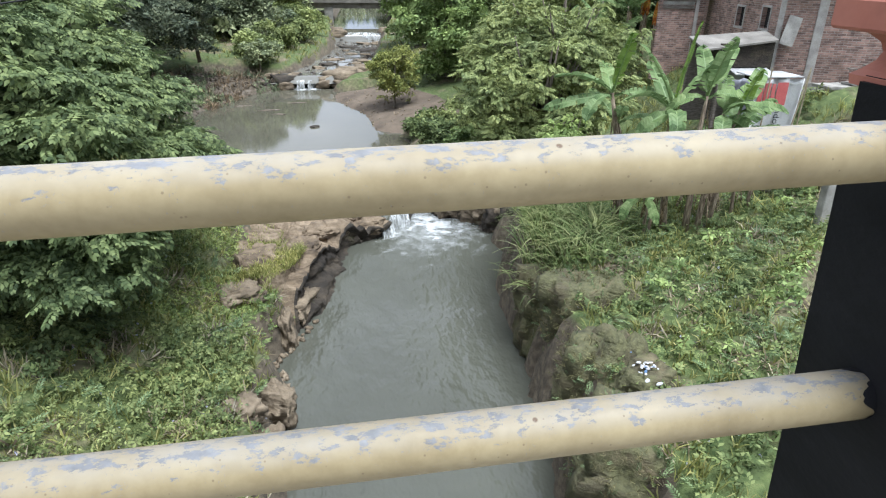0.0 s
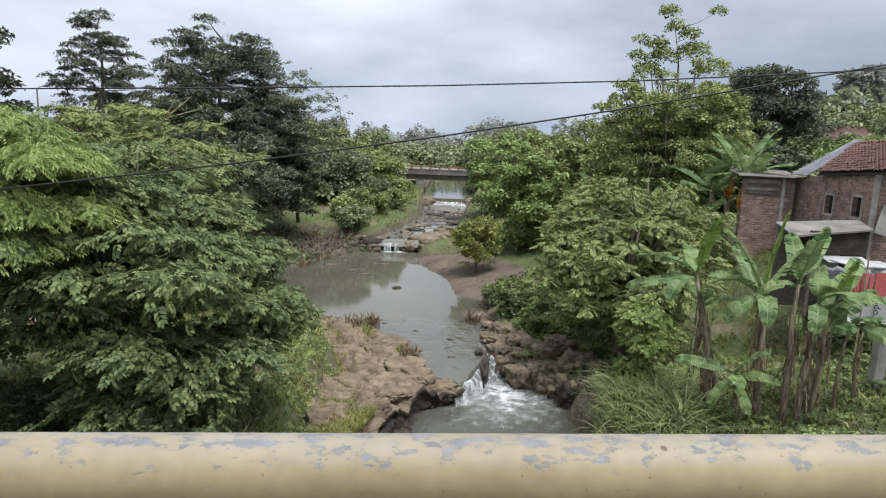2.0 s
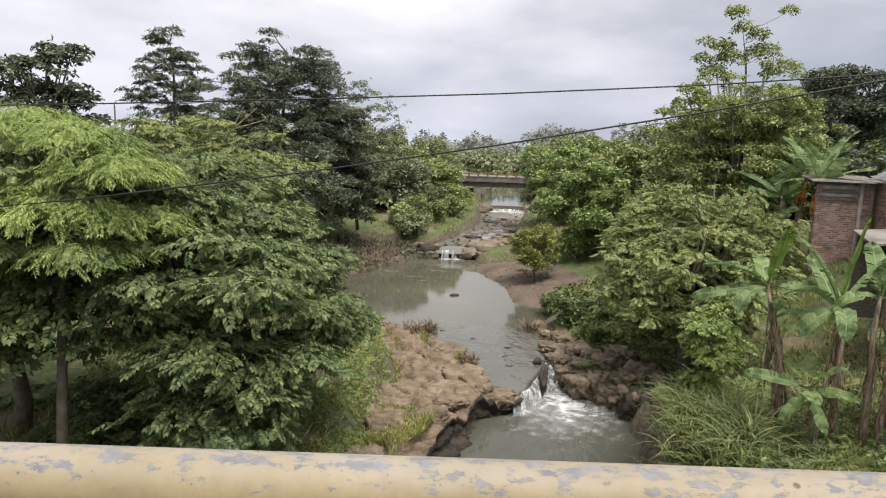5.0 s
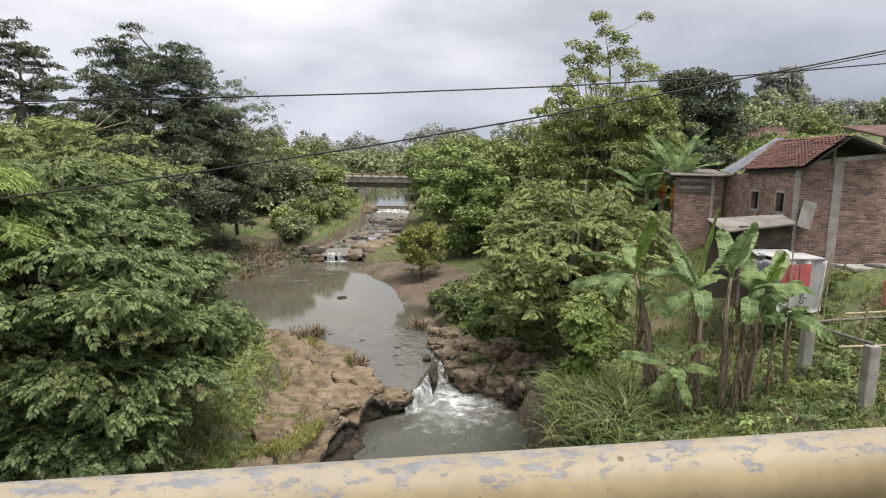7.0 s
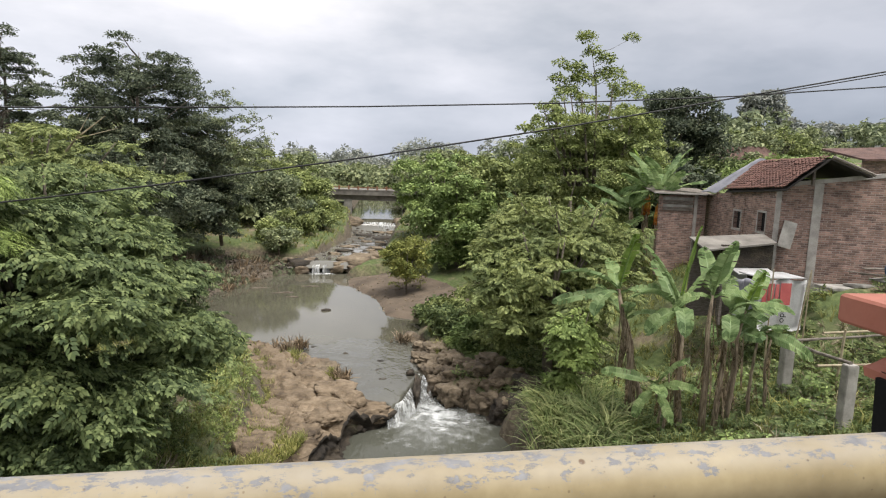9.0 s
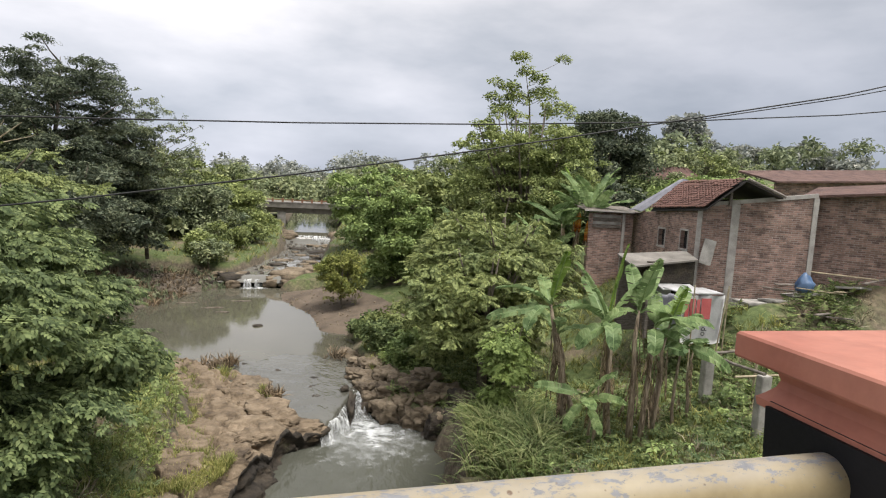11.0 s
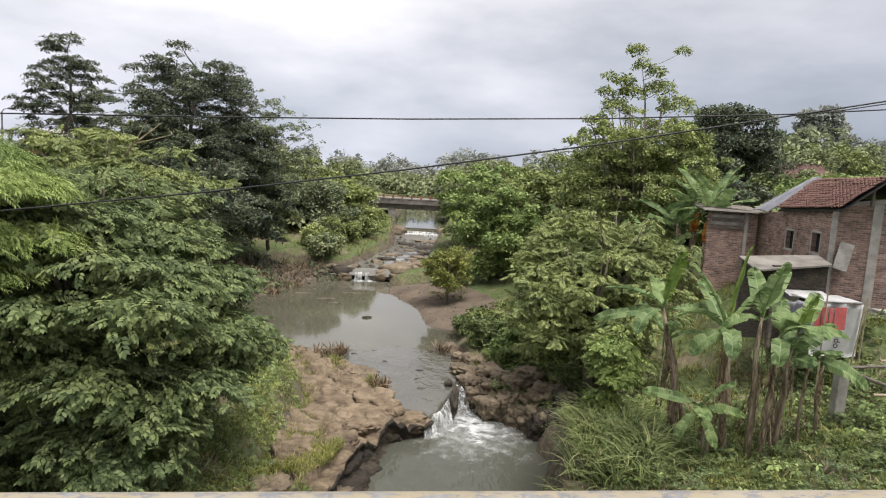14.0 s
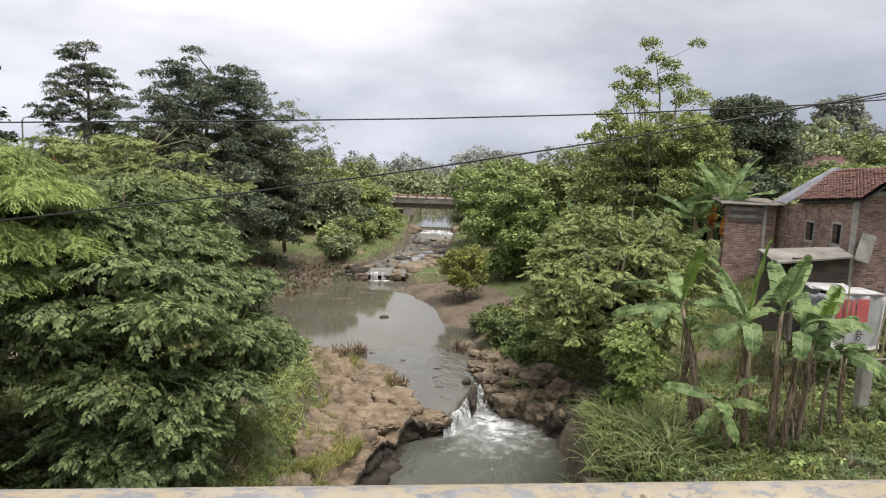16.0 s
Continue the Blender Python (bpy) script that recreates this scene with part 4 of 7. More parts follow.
rock_ledge()
for sd, x, y, z, sx, sy, sz, turn in [(4, -0.75, 20.5, -5.45, 0.42, 0.55, 0.22, -10), (8, 0.9, 17.75, -5.85, 0.35, 0.4, 0.3, 30)]:
    boulder(sd, x, y, z, sx, sy, sz, turn, M_ROCK, "rounded block of brown rock at the water's edge", 3.0, 0.25)
g_rock = random.Random(5)
# pitted rocks stepping down the far side of the falls
for sd, x, y, z, sx, sy, sz, turn in [(11, 2.82, 19.75, -5.68, 0.34, 0.42, 0.34, 0), (12, 3.22, 18.85, -5.7, 0.5, 0.44, 0.34, 20), (13, 4.05, 18.3, -5.72, 0.46, 0.42, 0.34, 60), (104, 3.3, 19.15, -6.2, 0.46, 0.32, 0.4, 0), (105, 4.1, 18.55, -6.2, 0.46, 0.3, 0.4, 20), (106, 2.85, 20.0, -6.15, 0.3, 0.35, 0.4, 0),
                                      (107, 4.8, 17.75, -5.65, 0.42, 0.7, 0.5, -12), (108, 4.9, 16.9, -6.1, 0.35, 0.6, 0.4, 10), (14, 2.75, 20.5, -5.45, 0.38, 0.5, 0.26, 10), (15, 3.35, 19.7, -5.38, 0.5, 0.42, 0.3, 80),
                                      (16, 2.5, 21.9, -5.45, 0.35, 0.6, 0.2, 0), (17, 3.85, 18.85, -5.42, 0.5, 0.4, 0.3, 20), (60, 2.85, 21.3, -5.35, 0.4, 0.5, 0.22, 50), (61, 4.6, 17.5, -5.75, 0.45, 0.45, 0.5, 0), (62, 3.72, 18.75, -5.65, 0.34, 0.36, 0.3, 15),
                                      (63, 4.35, 17.5, -6.15, 0.36, 0.32, 0.3, 75), (64, 2.85, 23.2, -5.45, 0.46, 0.7, 0.2, 5), (65, 3.5, 20.8, -5.15, 0.5, 0.6, 0.28, 5), (67, 4.5, 18.5, -5.25, 0.45, 0.4, 0.3, 35), (68, 3.15, 22.4, -5.28, 0.45, 0.6, 0.22, 0),
                                      (69, 5.0, 16.7, -5.6, 0.45, 0.5, 0.6, 0), (90, 2.55, 20.9, -5.6, 0.2, 0.3, 0.2, 25), (91, 4.75, 16.6, -6.2, 0.4, 0.4, 0.35, 40), (92, 2.55, 24.6, -5.5, 0.4, 0.6, 0.16, 20),
                                      (98, 4.15, 19.3, -5.15, 0.5, 0.45, 0.34, 15), (99, 4.95, 18.5, -5.15, 0.5, 0.5, 0.4, 70), (100, 4.55, 19.7, -4.95, 0.5, 0.5, 0.3, 40), (101, 5.3, 17.7, -5.2, 0.5, 0.5, 0.5, 10), (102, 4.3, 18.0, -5.55, 0.4, 0.34, 0.3, 50), (103, 3.75, 20.2, -5.2, 0.4, 0.4, 0.26, 0)]:
    # Shade is in the colour: FACE under the shrub, WET blocks beneath overhangs.
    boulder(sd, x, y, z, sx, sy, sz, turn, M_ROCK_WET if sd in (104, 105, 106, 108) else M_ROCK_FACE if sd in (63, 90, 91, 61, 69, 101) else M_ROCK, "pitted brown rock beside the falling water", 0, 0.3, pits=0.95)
boulder(18, 2.06, 19.15, -5.85, 0.13, 0.75, 0.5, -10, M_ROCK_WET, "dark wet fin of rock splitting the falling water", 0, 0.4)
boulder(66, 2.62, 19.75, -6.1, 0.14, 0.6, 0.5, -8, M_ROCK_WET, "dark wet rock beside the chute", 2.0, 0.35)
boulder(19, 1.98, 20.2, -5.45, 0.14, 0.13, 0.14, 0, M_ROCK_WET, "small dark stone at the lip of the falls", 0, 0.3)
for k in range(5):
    yy = 19.9 + 0.9 * k
    boulder(70 + k, g_rock.uniform(-0.2, 1.8) - 0.3 * k, yy, -5.545, g_rock.uniform(0.1, 0.22), g_rock.uniform(0.08, 0.15), 0.07, g_rock.uniform(0, 90), M_ROCK_WET, "small dark stone breaking the gliding water", 0, 0.3, "stone")
# undercut rocks along the lower reach
for sd, x, y, z, sx, sy, sz, turn in [(21, -1.5, 12.55, -6.25, 0.17, 0.42, 0.55, 5), (22, -2.45, 12.6, -5.2, 0.5, 0.42, 0.17, 30), (23, -1.5, 9.5, -5.95, 0.2, 0.34, 0.42, 70), (24, -1.2, 13.7, -6.2, 0.24, 0.6, 0.3, -20), (25, -1.95, 8.75, -5.45, 0.3, 0.36, 0.24, 50),
                                      (26, -1.5, 8.6, -6.2, 0.26, 0.4, 0.35, 20), (27, -1.75, 10.6, -6.45, 0.3, 0.4, 0.2, 0), (28, -2.1, 14.0, -5.2, 0.5, 0.35, 0.16, 0)]:
    boulder(sd, x, y, z, sx, sy, sz, turn, M_ROCK, "eroded brown rock on the grassy bank edge", 2.2, 0.32)
for sd, x, y, z, sx, sy, sz, turn in [(31, 4.55, 10.2, -5.2, 0.75, 0.9, 1.05, 0), (32, 4.1, 8.0, -5.3, 0.7, 0.9, 1.0, 30), (33, 3.9, 6.4, -5.4, 0.8, 0.9, 1.0, 70), (34, 4.5, 11.6, -5.6, 0.7, 0.9, 1.0, 100),
                                      (35, 4.25, 7.15, -4.42, 0.5, 0.35, 0.36, 20)]:
    boulder(sd, x, y, z, sx, sy, sz, turn, M_ROCK_MOSS, "mossy brown rock overhanging the river", 2.0, 0.32)
# dark shelf at the second falls and stones up the rapids
for sd, x, y, z, sx, sy, sz, turn in [(41, -3.15, 39.75, -5.08, 0.85, 0.6, 0.36, 0), (42, -0.55, 40.0, -5.08, 0.65, 0.5, 0.28, 20), (43, 0.6, 40.2, -4.98, 1.45, 0.9, 0.46, 8), (44, -4.2, 39.25, -5.3, 0.45, 0.42, 0.24, 50), (93, 1.9, 40.9, -4.85, 0.8, 0.8, 0.4, 60),
                                      (94, -4.85, 38.7, -5.42, 0.35, 0.3, 0.2, 10), (95, -2.55, 40.5, -4.95, 0.6, 0.45, 0.2, 30), (96, -3.9, 40.4, -4.95, 0.7, 0.5, 0.25, 70), (97, -5.5, 38.2, -5.4, 0.3, 0.35, 0.18, 0), (104, -0.75, 39.4, -5.3, 0.45, 0.3, 0.3, 0), (105, 0.3, 39.45, -5.3, 0.55, 0.35, 0.3, 20), (106, -2.95, 39.3, -5.35, 0.5, 0.35, 0.3, 0), (107, 1.3, 39.6, -5.25, 0.5, 0.4, 0.3, 50),
                                      (51, 0.4, 56.4, -4.0, 0.8, 0.6, 0.45, 0), (52, 4.6, 56.4, -4.0, 0.8, 0.6, 0.45, 0)]:
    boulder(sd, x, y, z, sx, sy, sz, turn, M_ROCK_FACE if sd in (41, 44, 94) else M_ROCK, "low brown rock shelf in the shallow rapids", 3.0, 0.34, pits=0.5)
g_rap = random.Random(31)
for k in range(18):
    y = g_rap.uniform(40.8, 55.2)
    l, r = float(along_y(LEFT_EDGE, y)), float(along_y(RIGHT_EDGE, y))
    q = g_rap.random() ** 0.8
    x = l + (r - l) * (q if k % 3 else 0.75 + 0.3 * q)
    w = g_rap.uniform(0.25, 0.85)
    boulder(400 + k, x, y, float(along_y(LEVELS, y)) + 0.03, w, w * g_rap.uniform(0.5, 0.9), g_rap.uniform(0.09, 0.17), g_rap.uniform(-30, 30), M_ROCK if k % 4 else M_ROCK_FACE, "flat brown rock in the shallow rapids", 2.0, 0.35)
for sd, x, y, sx, turn in ((56, -3.6, 33.4, 0.6, 8), (57, -2.9, 32.4, 0.35, -10), (58, -4.8, 34.6, 0.5, 20), (59, -2.2, 35.2, 0.5, 0)):
    boulder(sd, x, y, -5.515, sx, 0.12, 0.045, turn, M_RUBBLE, "low muddy drift line breaking the pool", 0, 0.4, "mud_bar")
boulder(55, -1.13, 29.4, -5.5, 0.22, 0.12, 0.09, 20, M_ROCK_WET, "small dark stone in the calm pool", 0, 0.3)


def sheet_patch(name, label, outline_fn, nx, ny, material, category):
    """A low mound of loose ground laid on the bank."""
    verts, quads = [], []
    for j in range(ny + 1):
        for i in range(nx + 1):
            verts.append(outline_fn(i / nx, j / ny))
    for j in range(ny):
        for i in range(nx):
            a = j * (nx + 1) + i
            quads.append((a, a + 1, a + nx + 2, a + nx + 1))
    ob = finish(new(name, quad_mesh(name, verts, quads)), material, smooth=True)
    return tagged(ob, label, category, kind="structure")


def sand_bar(u, v):
    y = 27.2 + 11.2 * v
    x0 = float(along_y(RIGHT_EDGE, y)) - 0.35
    x = x0 + (4.3 - 0.5 * v) * u
    edge = min(u * 5, 1) * min(v * 8, 1) * min((1 - v) * 8, 1)
    return (x, y, -5.62 + edge * (0.2 + 0.75 * u ** 1.3 + 0.08 * fbm(x, y, 0.9, 2.0)))


sheet_patch("sand_bar", "bare brown sand bar beside the pool", sand_bar, 30, 44, M_SAND, "sand")


def rubble_bank(u, v):
    y = 31 + 10 * v
    x1 = float(along_y(LEFT_EDGE, y)) + 0.3
    x = x1 - 5.5 * u
    edge = min(u * 4, 1) * min(v * 6, 1) * min((1 - v) * 6, 1)
    return (x, y, -5.65 + edge * (0.5 + 0.7 * u + 0.35 * fbm(x, y, 1.1, 9.0)))


sheet_patch("rubble_bank", "grey-brown bank of rubble and washed-up litter", rubble_bank, 40, 50, M_RUBBLE, "bank")

def stone_shape(seed):
    """A small angular stone of six faces."""
    g = np.random.default_rng(seed)
    v = np.array([(x, y, z) for x in (-1, 1) for y in (-1, 1) for z in (-0.6, 0.6)], dtype=float) * g.uniform(0.55, 1.0, (8, 3))
    return v, np.array([(0, 1, 3, 2), (4, 6, 7, 5), (0, 4, 5, 1), (2, 3, 7, 6), (0, 2, 6, 4), (1, 5, 7, 3)])


def stones(name, label, spots, size, material, seed):
    p = np.array(spots)
    n = len(p)
    g = np.random.default_rng(seed)
    ob = scatter(name, stone_shape(seed), p, g.normal(size=(n, 3)), g.normal(size=(n, 3)), g.uniform(*size, n), material)
    return tagged(ob, label, "stones", kind="stuff")


g_st = np.random.default_rng(3)
stones("rubble_stones", "loose grey rubble and litter on the bank", [rubble_bank(u, v)[:2] + (rubble_bank(u, v)[2] + 0.02,) for u, v in g_st.random((1100, 2))], (0.03, 0.1), M_RUBBLE, 5)
stones("sand_bar_stones", "small stones scattered along the sand bar", [sand_bar(u * u, v) for u, v in g_st.random((260, 2))], (0.02, 0.07), M_ROCK, 6)
stones("rapids_stones", "small dark stones breaking the rapids", [(float(along_y(LEFT_EDGE, y)) + (float(along_y(RIGHT_EDGE, y)) - float(along_y(LEFT_EDGE, y))) * u, y, float(along_y(LEVELS, y)) + 0.02) for u, y in zip(g_st.random(110), g_st.uniform(40, 56, 110))], (0.05, 0.18), M_ROCK_WET, 7)
stones("bank_foot_stones", "small brown stones at the foot of the bank", [(float(along_y(LEFT_EDGE, y)) + 0.02 + 0.16 * u, y, -6.5 + 0.03 * u) for u, y in zip(g_st.random(60), g_st.uniform(8, 13.4, 60))], (0.03, 0.09), M_ROCK, 8)

# ---- vegetation ----


def heights(p):
    return np.array([ground_z(x, y) for x, y in p])


def ground_cover(name, label, count, xr, yr, template, size, material, lean=0.5, keep=None, upright=True, lift=0.0):
    p = np.column_stack([rng.uniform(*xr, count), rng.uniform(*yr, count)])
    l, r = along_y(LEFT_EDGE, p[:, 1]), along_y(RIGHT_EDGE, p[:, 1])
    ok = (p[:, 0] < l - 0.16 - 0.1 * np.sin(p[:, 1] * 3.1)) | (p[:, 0] > r + 0.55)
    drop = np.array([sink(x, y) for x, y in p])
    ok &= drop < 0.62
    if keep is not None:
        ok &= keep(p[:, 0], p[:, 1])
    p = p[ok]
    n = len(p)
    z = heights(p) - drop[ok] - 0.03 + lift * rng.random(n)
    a = rng.normal(size=(n, 3)) * lean
    if upright:
        a[:, 2] = 1
    else:
        a[:, 2] = 0.25
    u = rng.normal(size=(n, 3)) if upright else rng.normal(size=(n, 3)) * 0.35 + np.array((0, 0, 1))
    ob = scatter(name, template, np.column_stack([p, z]), a, u, rng.uniform(*size, n), material)
    return tagged(ob, label, "plants", kind="stuff")


def tuft_shape(n=7):
    vs, qs = [], []
    for i in range(n):
        t = 2 * math.pi * i / n + 0.3
        o = 0.35 + 0.25 * (i % 3)
        c, s = math.cos(t), math.sin(t)
        w = np.array((0, -s, c)) * 0.035
        b = np.array((0, c * 0.03, s * 0.03))
        m = np.array((0.6, c * o * 0.45, s * o * 0.45))
        e = np.array((0.85 - 0.1 * (i % 2), c * o, s * o))
        k = len(vs)
        vs += [b - w, b + w, m + w, m - w, e + w * 0.1, e - w * 0.1]
        qs += [(k, k + 1, k + 2, k + 3), (k + 3, k + 2, k + 4, k + 5)]
    return np.array(vs), np.array(qs)


TUFT = tuft_shape(5)


def patchy(s, seed, level):
    """Keep places where a slow wave over the plan stands above a level."""
    return lambda x, y: np.sin(x * s + 1.3 * np.sin(y * s * 0.8 + seed)) + np.sin(y * s * 1.2 - x * 0.7 * s + seed * 2.1) > level


def off_ledge(x, y):
    return ~((x < 2) & (x > along_y(LEDGE_BACK, y) + 0.1 + 0.25 * np.sin(y * 2.7)) & (y > 13.2))


ground_cover("bank_grass", "short green grass on the river banks", 16000, (-9, 14), (4, 26), TUFT, (0.12, 0.36), M_GRASS, 0.4, lambda x, y: off_ledge(x, y) & ((x < 1) | patchy(3.0, 1.5, -0.9)(x, y)))


def ledge_tufts():
    """Grass in patches on the flat rock, thickest towards the bank."""
    spots = [(-2.5, 16.0, 0.3), (-2.2, 15.0, 0.3), (-2.8, 17.6, 0.25), (-3.1, 19.2, 0.22), (-2.0, 21.8, 0.22), (-0.5, 19.75, 0.1), (-0.35, 19.4, 0.1), (-1.45, 14.0, 0.22), (-1.3, 13.4, 0.22), (-1.75, 14.4, 0.25), (-1.15, 14.5, 0.12), (-2.1, 13.6, 0.3), (-2.4, 14.6, 0.3), (-2.7, 16.8, 0.3), (-1.8, 22.9, 0.1)]
    p = np.vstack([np.column_stack([rng.normal(x, s, 130), rng.normal(y, s * 1.6, 130)]) for x, y, s in spots])
    ys = rng.uniform(13.0, 24.4, 2600)
    strip = np.column_stack([along_y(LEDGE_BACK, ys) + rng.normal(0.05, 0.26, 2600), ys])
    p = np.vstack([p, strip])
    p = p[p[:, 0] < along_y(LEDGE_EDGE, p[:, 1]) - 0.06]
    z = along_y(LEDGE_TOP, p[:, 1]) + 0.0
    n = len(p)
    a = rng.normal(size=(n, 3)) * 0.35
    a[:, 2] = 1
    ob = scatter("ledge_grass", TUFT, np.column_stack([p, z]), a, rng.normal(size=(n, 3)), rng.uniform(0.08, 0.24, n), M_GRASS)
    tagged(ob, "thin green grass growing on the rock ledge", "plants", kind="stuff")


ledge_tufts()


def dry_stalks():
    """Dead brown stalks caught in the edge of the rock."""
    g = np.random.default_rng(17)
    p = np.vstack([np.column_stack([g.normal(x, w, 40), g.normal(y, w, 40), np.full(40, z)]) for x, y, z, w in ((-2.25, 23.0, -5.4, 0.22), (-1.85, 23.3, -5.45, 0.14), (-0.3, 19.4, -5.35, 0.12), (2.1, 24.2, -5.5, 0.2))])
    a = g.normal(size=p.shape) * 0.4 + np.array((0, 0, 1))
    tagged(scatter("dry_stalks", TUFT, p, a, g.normal(size=p.shape), g.uniform(0.2, 0.5, len(p)), M_DRY), "dead brown stalks at the edge of the rock", "plants", kind="stuff")


dry_stalks()
both = lambda f, g: (lambda x, y: f(x, y) & g(x, y))
ground_cover("bank_weeds", "leafy green weeds on the river banks", 12000, (-8, 13), (4.5, 19), SMALL_SPRAY, (0.08, 0.26), M_WEED, 0.7, both(lambda x, y: (x > 0) | (y < 12.5), patchy(1.9, 0.4, -0.7)), False, 0.3)
ground_cover("fern_weeds", "blue-green ferns among the bank grass", 6000, (-8, 12), (4.5, 16), FEATHER, (0.14, 0.36), M_FERN, 0.6, both(off_ledge, patchy(2.3, 2.2, 0.2)), False, 0.25)
ground_cover("broad_weeds", "broad-leaved pale green weeds on the near bank", 8000, (-8, -1.9), (4.5, 11), ROSETTE, (0.05, 0.15), M_LEAF_OLIVE, 0.5, patchy(1.6, 4.0, -0.5), False, 0.4)
ground_cover("ledge_weeds", "bright leafy weeds along the back of the ledge", 5500, (-5.4, -1.3), (13, 25), ROSETTE, (0.05, 0.13), M_LEAF_LIGHT, 0.5, off_ledge, False, 0.35)
ground_cover("bank_creepers", "low leafy creepers on the grassy bank", 9000, (4.3, 12.5), (5, 15), ROSETTE, (0.06, 0.19), M_WEED, 0.5, patchy(2.1, 1.0, -0.2), False, 0.25)
ground_cover("bright_herbs", "light green herbs in clumps on the bank", 3600, (4.6, 12), (6, 14), ROSETTE, (0.1, 0.26), M_LEAF_BRIGHT, 0.5, patchy(2.6, 3.4, 1.1), False, 0.45)
ground_cover("yard_weeds", "rank dark weeds in front of the house", 5200, (10, 19), (12, 17.6), SMALL_SPRAY, (0.12, 0.34), M_WEED, 0.7, patchy(1.7, 0.9, -0.4), False, 0.3)
ground_cover("yard_straw", "dry stalks and dead leaves in the yard", 2600, (10, 19), (12, 17.6), TUFT, (0.12, 0.35), M_STRAW, 1.0, patchy(1.3, 2.0, 0.2))
ground_cover("shade_weeds", "dark weeds under the riverside shrubs", 3000, (3.4, 7), (15.5, 23), SMALL_SPRAY, (0.1, 0.3), M_WEED, 0.7, None, False, 0.3)
ground_cover("ledge_creepers", "lime green creepers behind the rock ledge", 11000, (-4.6, -1.6), (11.2, 19), ROSETTE, (0.035, 0.085), M_LEAF_FEATHER, 0.5, both(off_ledge, patchy(2.2, 0.7, -1.3)), False, 0.12)
ground_cover("white_flowers", "tiny white flowers among the weeds", 420, (-7, 11), (5, 14), ROSETTE, (0.025, 0.05), M_FLOWER, 0.4, off_ledge, True, 0.3)
ground_cover("dry_straw", "dry yellow straw lying among the weeds", 5200, (-7, 12), (5, 14.5), TUFT, (0.12, 0.4), M_STRAW, 1.0, both(off_ledge, patchy(2.4, 5.0, 0.55)))
ground_cover("far_bank_grass", "pale green grass on the far banks", 2600, (-16, 14), (40, 62), TUFT, (0.2, 0.5), M_GRASS, 0.35)


def rubble_weeds(name, label, count, template, size, material, seed):
    """Weeds rooted among the rubble, thickest at its foot and its back."""
    g = np.random.default_rng(seed)
    p = np.array([rubble_bank(u, v) for u, v in g.random((count, 2))])
    keep = np.sin(p[:, 0] * 1.7 + seed) + np.sin(p[:, 1] * 1.3) > -0.3
    p = p[keep] + np.array((0, 0, 0.05))
    a = g.normal(size=p.shape) * 0.7 + np.array((0, 0, 0.8))
    tagged(scatter(name, template, p, a, g.normal(size=p.shape), g.uniform(*size, len(p)), material), label, "plants", kind="stuff")


rubble_weeds("rubble_weeds", "dull green weeds growing through the rubble", 1900, SMALL_SPRAY, (0.15, 0.4), M_LEAF_GREY, 2)
rubble_weeds("rubble_stalks", "dry brown stalks on the rubble bank", 1200, TUFT, (0.2, 0.55), M_DRY, 5)


def ragged(centre, radii, count, size, seed, flat=0.55, fringe=0.8):
    """Rounded clumps filling a crown, with many small tufts standing out of its outline."""
    g = np.random.default_rng(seed)
    out = clump_set(centre, radii, count, size, flat, seed=seed)
    for _ in range(int(count * fringe)):
        d = unit(g.normal(size=3))
        d[2] = abs(d[2]) if g.random() < 0.7 else d[2]
        s = size * g.uniform(0.25, 0.55)
        out.append((np.array(centre) + np.array(radii) * unit(d) * g.uniform(0.95, 1.2), np.array((s, s, s * 0.5))))
    return out


def layered(x, y, profile, levels, each, size, seed, flat=0.3):
    """Flat shelves of foliage at the ends of level branches; the profile gives the reach at each height."""
    g = np.random.default_rng(seed)
    z0, z1 = profile[0][0], profile[-1][0]
    out = []
    for i in range(levels):
        z = z0 + (z1 - z0) * (i + g.uniform(0.1, 0.9)) / levels
        reach = float(np.interp(z, [p[0] for p in profile], [p[1] for p in profile]))
        for k in range(each):
            a = 2 * math.pi * (k + g.uniform(-0.4, 0.4)) / each + i * 1.1
            q = reach * (g.uniform(0.25, 1.0) ** 0.7) * g.uniform(0.75, 1.15)
            w = size * g.uniform(0.6, 1.25)
            out.append((np.array((x + q * math.cos(a), y + q * math.sin(a), z - 0.1 * q + g.normal() * 0.55)), np.array((w, w, w * flat))))
    return out


# big shrub of drooping sprays on the near bank, beside the water
g_front = np.random.default_rng(12)
front = []
while len(front) < 190:
    y = g_front.uniform(8.8, 13.8)
    z = g_front.uniform(-4.1, 1.3)
    reach = float(np.interp(z, [-4.6, -4, -3.3, -2.5, -1.75, -0.9, -0.5, 0.25, 1.1, 1.3], [-4.1, -3.85, -3.6, -2.85, -2.15, -2.6, -3.0, -3.8, -5.0, -5.6]))
    x = reach - 3.6 * g_front.random() ** 1.6
    if (y < 9.1 and z < -3.0) or (-3.2 < z < -2.1 and x < -4.4 and y < 12):
        continue
    s = g_front.uniform(0.45, 0.9)
    front.append((np.array((x - 0.95 * s, y, z)), np.array((s, s, s * 0.36))))
tree("riverside_shrub", "dense riverside shrub of layered deep green leaf sprays", (-5.2, 11.8, ground_z(-5.2, 11.8)), -2.9, front, FINE_SPRAY, 35000, 0.215, M_LEAF_FRONT, 0.16, 16, 0.12, "shrub", shelves=True)
side = []
for _ in range(75):
    y = g_front.uniform(8.4, 13.0)
    s = g_front.uniform(0.5, 0.95)
    side.append((np.array((g_front.uniform(-11.5, -6.2), y, g_front.uniform(-1.8, 0.7) if g_front.random() < 0.82 else g_front.uniform(-4.0, -3.4))), np.array((s, s, s * 0.42))))
